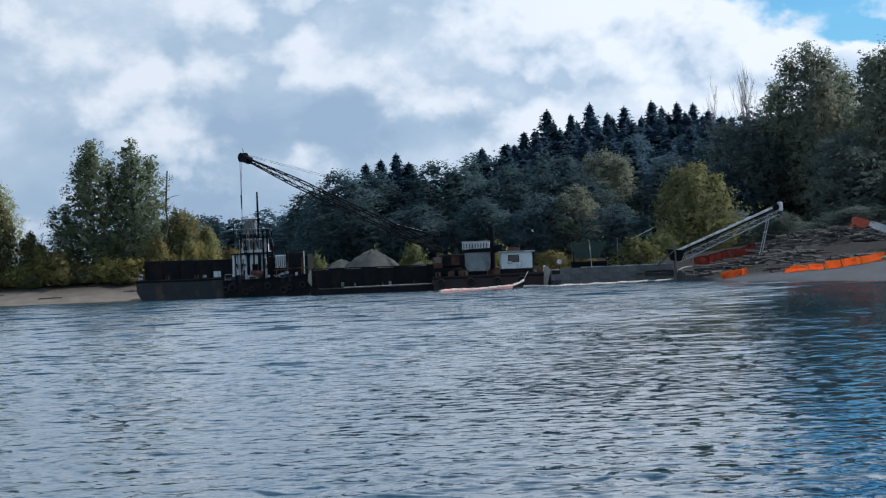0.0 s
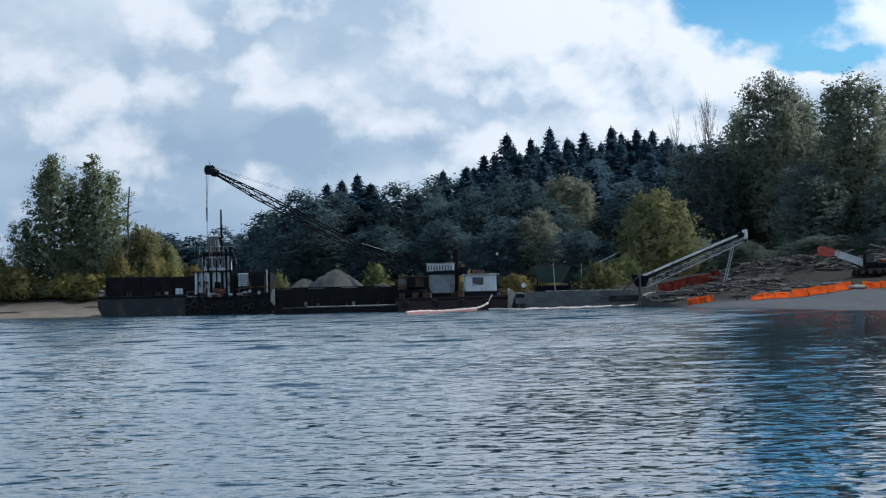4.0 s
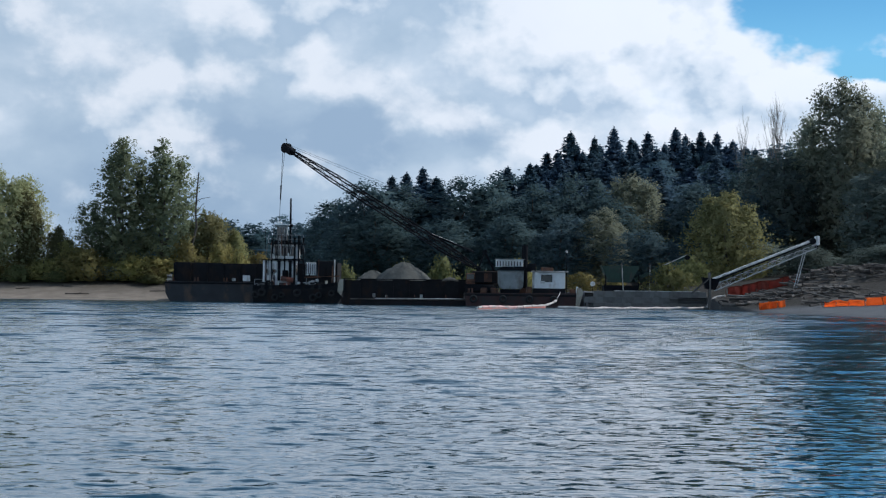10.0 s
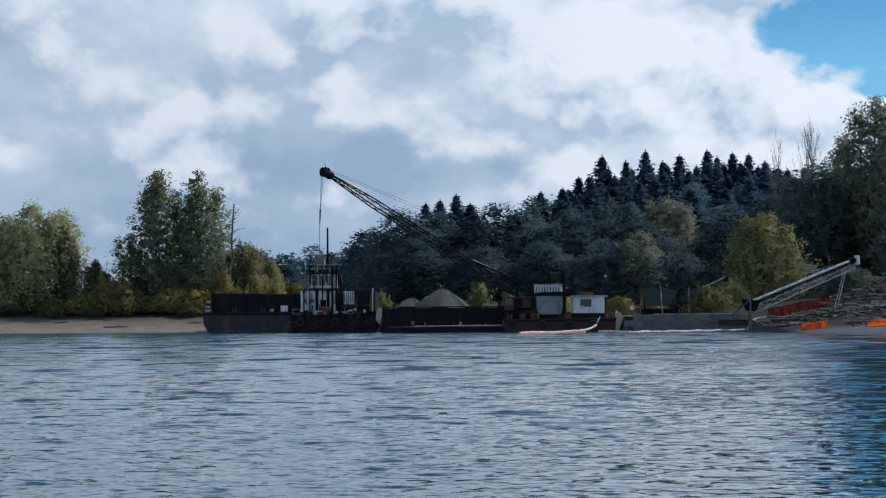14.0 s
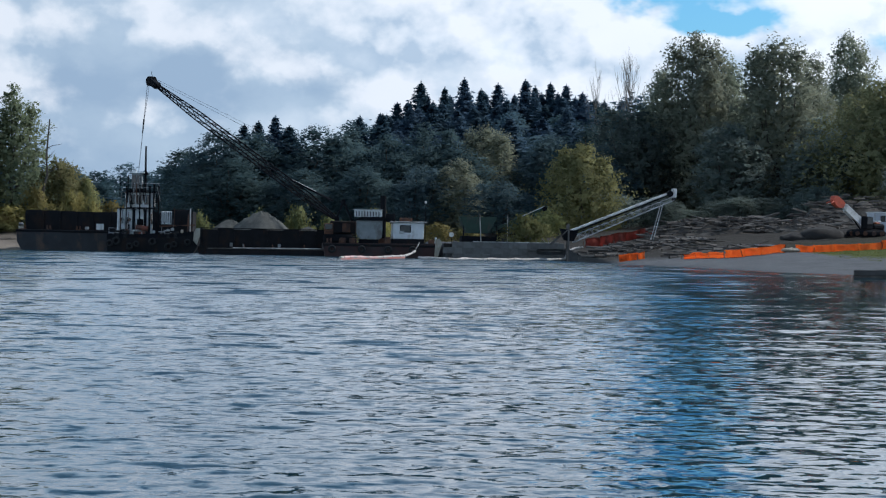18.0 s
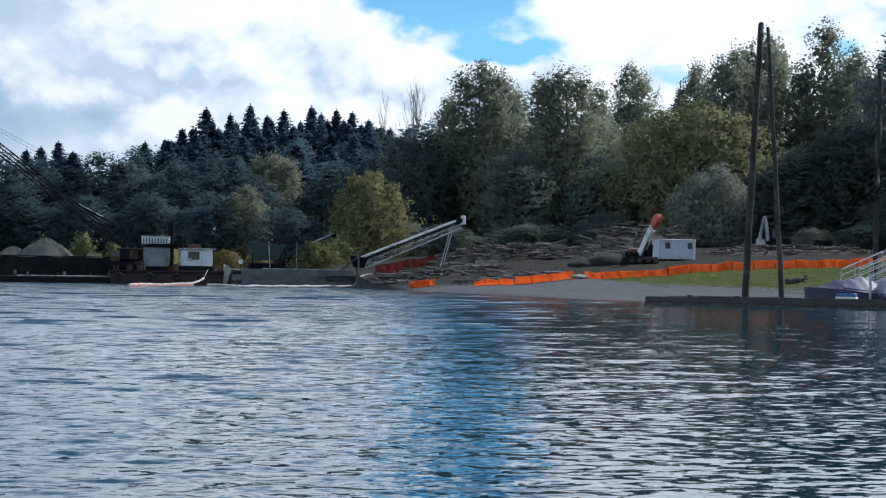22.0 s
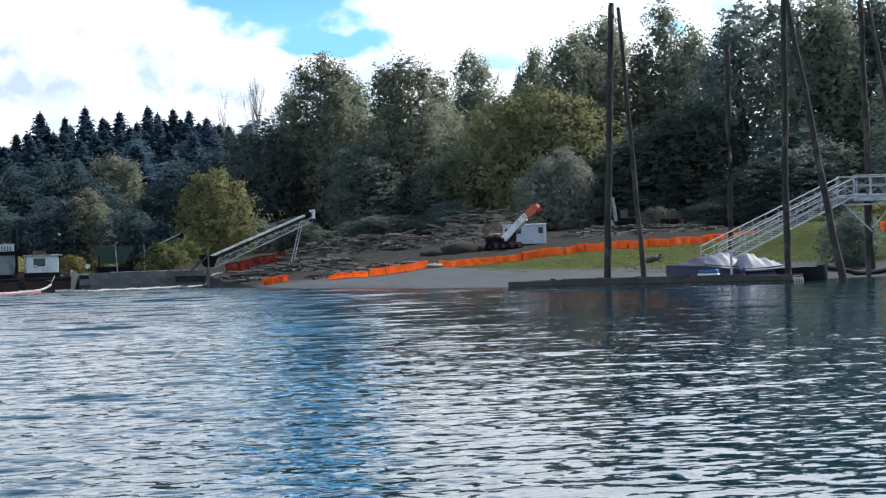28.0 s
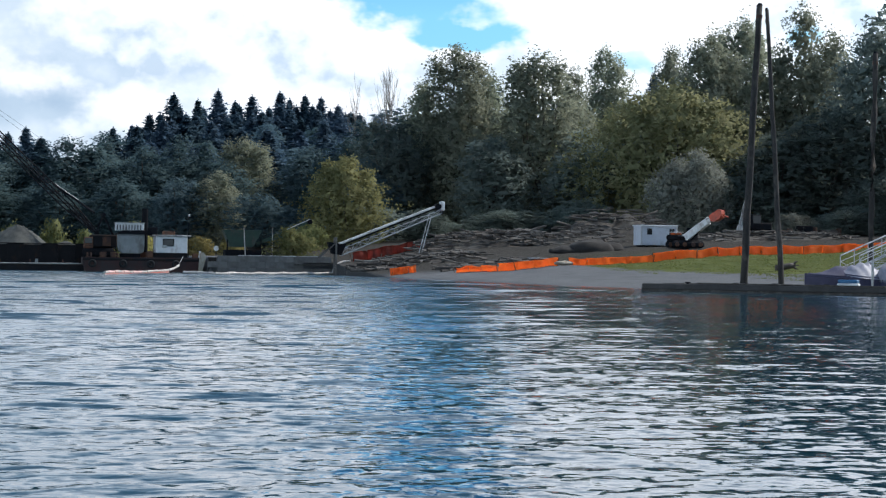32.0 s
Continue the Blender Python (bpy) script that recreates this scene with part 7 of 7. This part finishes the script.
        pw("cross_beam", bar(B(), (x - 1.9, 111.5, 4.3), (x + 1.7, 111.5, 4.3), 0.10, 0.10), "galvanised", s)


def loft(bm, sections):
    """A skin over rings of points."""
    rings = [[bm.verts.new(p) for p in s] for s in sections]
    k = len(rings[0])
    for a, b in zip(rings[:-1], rings[1:]):
        for j in range(k - 1):
            bm.faces.new((a[j], a[j + 1], b[j + 1], b[j]))
    for r in (rings[0], rings[-1]):
        bm.faces.new(r)
    bmesh.ops.recalc_face_normals(bm, faces=bm.faces)
    return bm


def covered_boat(name, label, x, y, rz, L, W, cover_mat, hull_mat, heights, z=0.0, side=0.62):
    """A moored boat under a draped cover. heights: the ridge of the cover along the boat."""
    t = thing(name, x, y, z, label, "boat", "covered boats", rz)
    hull, cover = [], []
    n = 34
    for i in range(n + 1):
        s = i / n
        w = W / 2 * (1 - max(0, (s - 0.55) / 0.45) ** 2.2) * (0.92 + 0.08 * s) + 0.02
        xx = -L / 2 + L * s
        rise = side + 0.22 * s ** 2
        hull.append([(xx, -w, rise), (xx, -w * 0.92, 0.2), (xx, -w * 0.6, -0.18), (xx, 0, -0.28 + 0.2 * s ** 3), (xx, w * 0.6, -0.18), (xx, w * 0.92, 0.2), (xx, w, rise)])
        hgt = np.interp(s, np.linspace(0, 1, len(heights)), heights)
        ring = []
        for j in range(9):
            q = j / 8 * 2 - 1
            fold = 0.03 * math.sin(9 * s * 3.1 + 5 * q) + 0.012 * math.sin(47 * s - 9 * q)
            ring.append((xx, q * (w + 0.06), rise - 0.12 + (hgt - rise + 0.12) * (1 - abs(q) ** 1.25) + 1.6 * fold * (1 - abs(q))))
        cover.append(ring)
    part("hull", loft(B(), hull), hull_mat, t, "", True)
    part("cover", loft(B(), cover), cover_mat, t, "draped boat cover", True)
    part("gunwale", bar(B(), (-L / 2, -W / 2 - 0.02, 0.55), (L * 0.08, -W / 2 - 0.03, 0.6), 0.07, 0.06), "dark_steel", t)
    return t


def boats():
    covered_boat("covered_boat", "small boat under a faded purple-grey tarpaulin", 36.6, 105.0, 183, 6.2, 2.0, "tarp", "tarp", (1.1, 1.16, 1.2, 1.28, 1.4, 1.55, 1.5, 1.3, 1.12, 1.0), 0.0, 0.86)
    covered_boat("boat_cover", "crumpled white sheet thrown over a covered boat", 36.5, 104.6, 183, 2.5, 1.5, "tarp_white", "tarp", (1.2, 1.38, 1.6, 1.68, 1.62, 1.5, 1.3, 1.1), 0.0, 0.9)
    covered_boat("covered_boat", "small boat under a crumpled white cover", 38.75, 103.9, 4, 2.9, 1.4, "tarp_white", "tarp", (1.4, 1.66, 1.5, 1.32, 1.3, 1.12, 0.95, 0.9), 0.0, 0.78)
    s = thing("open_skiff", 40.55, 103.9, 0.1, "dark open aluminium skiff tied behind the float", "boat", rz=-4)
    hull = []
    for i in range(13):
        q = i / 12
        w = 0.75 * (1 - max(0, (q - 0.6) / 0.4) ** 2) + 0.02
        hull.append([(-1.9 + 3.8 * q, -w, 0.62 + 0.15 * q * q), (-1.9 + 3.8 * q, -w * 0.8, -0.1), (-1.9 + 3.8 * q, 0, -0.2), (-1.9 + 3.8 * q, w * 0.8, -0.1), (-1.9 + 3.8 * q, w, 0.62 + 0.15 * q * q)])
    part("hull", loft(B(), hull), "hull_black", s, "", True)
    part("seat", box(B(), -0.6, -0.3, -0.7, 0.7, 0.4, 0.46), "wet_wood", s)
    part("rim", bar(B(), (-1.9, -0.77, 0.64), (1.0, -0.72, 0.70), 0.06, 0.05), "galvanised", s)
    # dark log boom at the right-hand shore
    t = thing("boom_log", 52, 114, 0.1, "line of black floating boom logs sagging along the shore", "log")
    line = [(47.2, 113.6, 0.62), (48.3, 113.8, 0.48), (49.3, 114.0, 0.24), (50.3, 114.2, 0.20), (51.6, 114.4, 0.36), (52.7, 114.7, 0.60), (53.7, 115.0, 0.95), (55.0, 115.6, 1.3), (56.5, 116.2, 1.6)]
    for p, q in zip(line[:-1], line[1:]):
        pw("log", tube(B(), p, q, 0.15, n=10), "hull_black", t)
    for i in range(3):
        x = 56 + 5 * i
        y = 128 + 2 * i
        d = thing("drift_plank", x, y, ground_z(x, y), "pale grey plank stranded on the grass bank", "plank", "stranded planks")
        part("plank", box(B(), -1.8, 1.8, -0.12, 0.12, 0.0, 0.1, 0.02), "grey_wood", d)


log_float()
piles()
gangway()
boats()


def grass():
    """Tufts on the strip between beach and barrier."""
    rng = np.random.default_rng(9)
    n = 52000
    x, y = rng.uniform(36, 82, n), rng.uniform(124, 172, n)
    z = height(x, y)
    keep = (z > 0.8 + 0.25 * np.sin(x * 0.7) + 0.2 * np.sin(x * 2.3 + y)) & (y < np.interp(x, [35, 42, 55, 78], [157, 157.5, 162.5, 173]))
    x, y, z = x[keep], y[keep], z[keep]
    n = len(x)
    a = rng.random(n) * 6.283
    h = rng.uniform(0.03, 0.08, n)
    w = rng.uniform(0.03, 0.08, n)
    dx, dy = np.cos(a) * w, np.sin(a) * w
    v = np.stack([np.stack([x - dx, y - dy, z - 0.02], 1), np.stack([x + dx, y + dy, z - 0.02], 1), np.stack([x + dy * 1.2, y - dx * 1.2, z + h], 1)], 1).reshape(-1, 3)
    me = array_mesh("grass", v, np.arange(3 * n).reshape(n, 3), "grass_blade")
    tagged(new("grass", me), "short yellow-green grass on the bank", "grass", kind="stuff")


M["grass_blade"] = leaf_material("grass_blade", (0.135, 0.155, 0.05), (0.20, 0.195, 0.085), 0.5)
grass()


# ---------------------------------------------------------------- what moves
def motions():
    rows, hang = [], []
    foot = Vector(FOOT)
    for i, (t, x, z) in enumerate(TIP):
        d = Vector((x, 228.0, z)) - foot
        az = math.degrees(math.atan2(d.y, d.x))
        el = math.degrees(math.asin(d.z / d.length))
        m = pose(*(foot - crane_at), 0, -el, az)
        rows.append((t, m))
        tip = foot + d.normalized() * BOOM - crane_at
        hang.append((t, pose(tip.x - 0.4, tip.y, tip.z - 0.2, 0, LINE_LEAN[i], 0)))
    walk(crane_boom, rows)
    walk(crane_line, hang)
    gz = 2.66
    walk(machine, [(t, pose(x, 178, gz + 0.05 * (x - 45), 0, 0, 0)) for t, x in ((0, 40.6), (8, 40.8), (13, 43.2), (18.5, 46.6), (20, 46.5), (21, 46.2), (22, 45.5), (23, 44.9), (25.5, 44.7), (28, 46.6), (29, 47.6), (30.5, 49.7), (32, 51.3))])
    walk(machine_top, [(t, pose(0, 0, 0.66, 0, 0, a)) for t, a in ((0, 186), (8, 188), (13, 205), (18.5, 214), (19, 222), (20, 246), (21, 266), (22, 280), (23, 288), (25.5, 297), (28, 303), (29, 308), (30.5, 301), (32, 299))])
    walk(machine_boom, [(t, pose(0.0, 0.0, 0.15, 0, -e, 0)) for t, e in ((0, 19), (8, 19), (13, 23), (18.5, 34), (20, 46), (21, 48), (22, 45), (23, 42), (25.5, 42), (28, 37), (30.5, 37), (32, 29))])
    # the river's ripples run past, towards the near shore
    walk(water, [(t, pose(-0.062 * t, -0.32 * t, 0.0)) for t in (0, 16, 32)])


LINE_LEAN = [0, 0, 1, 2, 2, 2, 3, 5, 4, 2, 0]
motions()
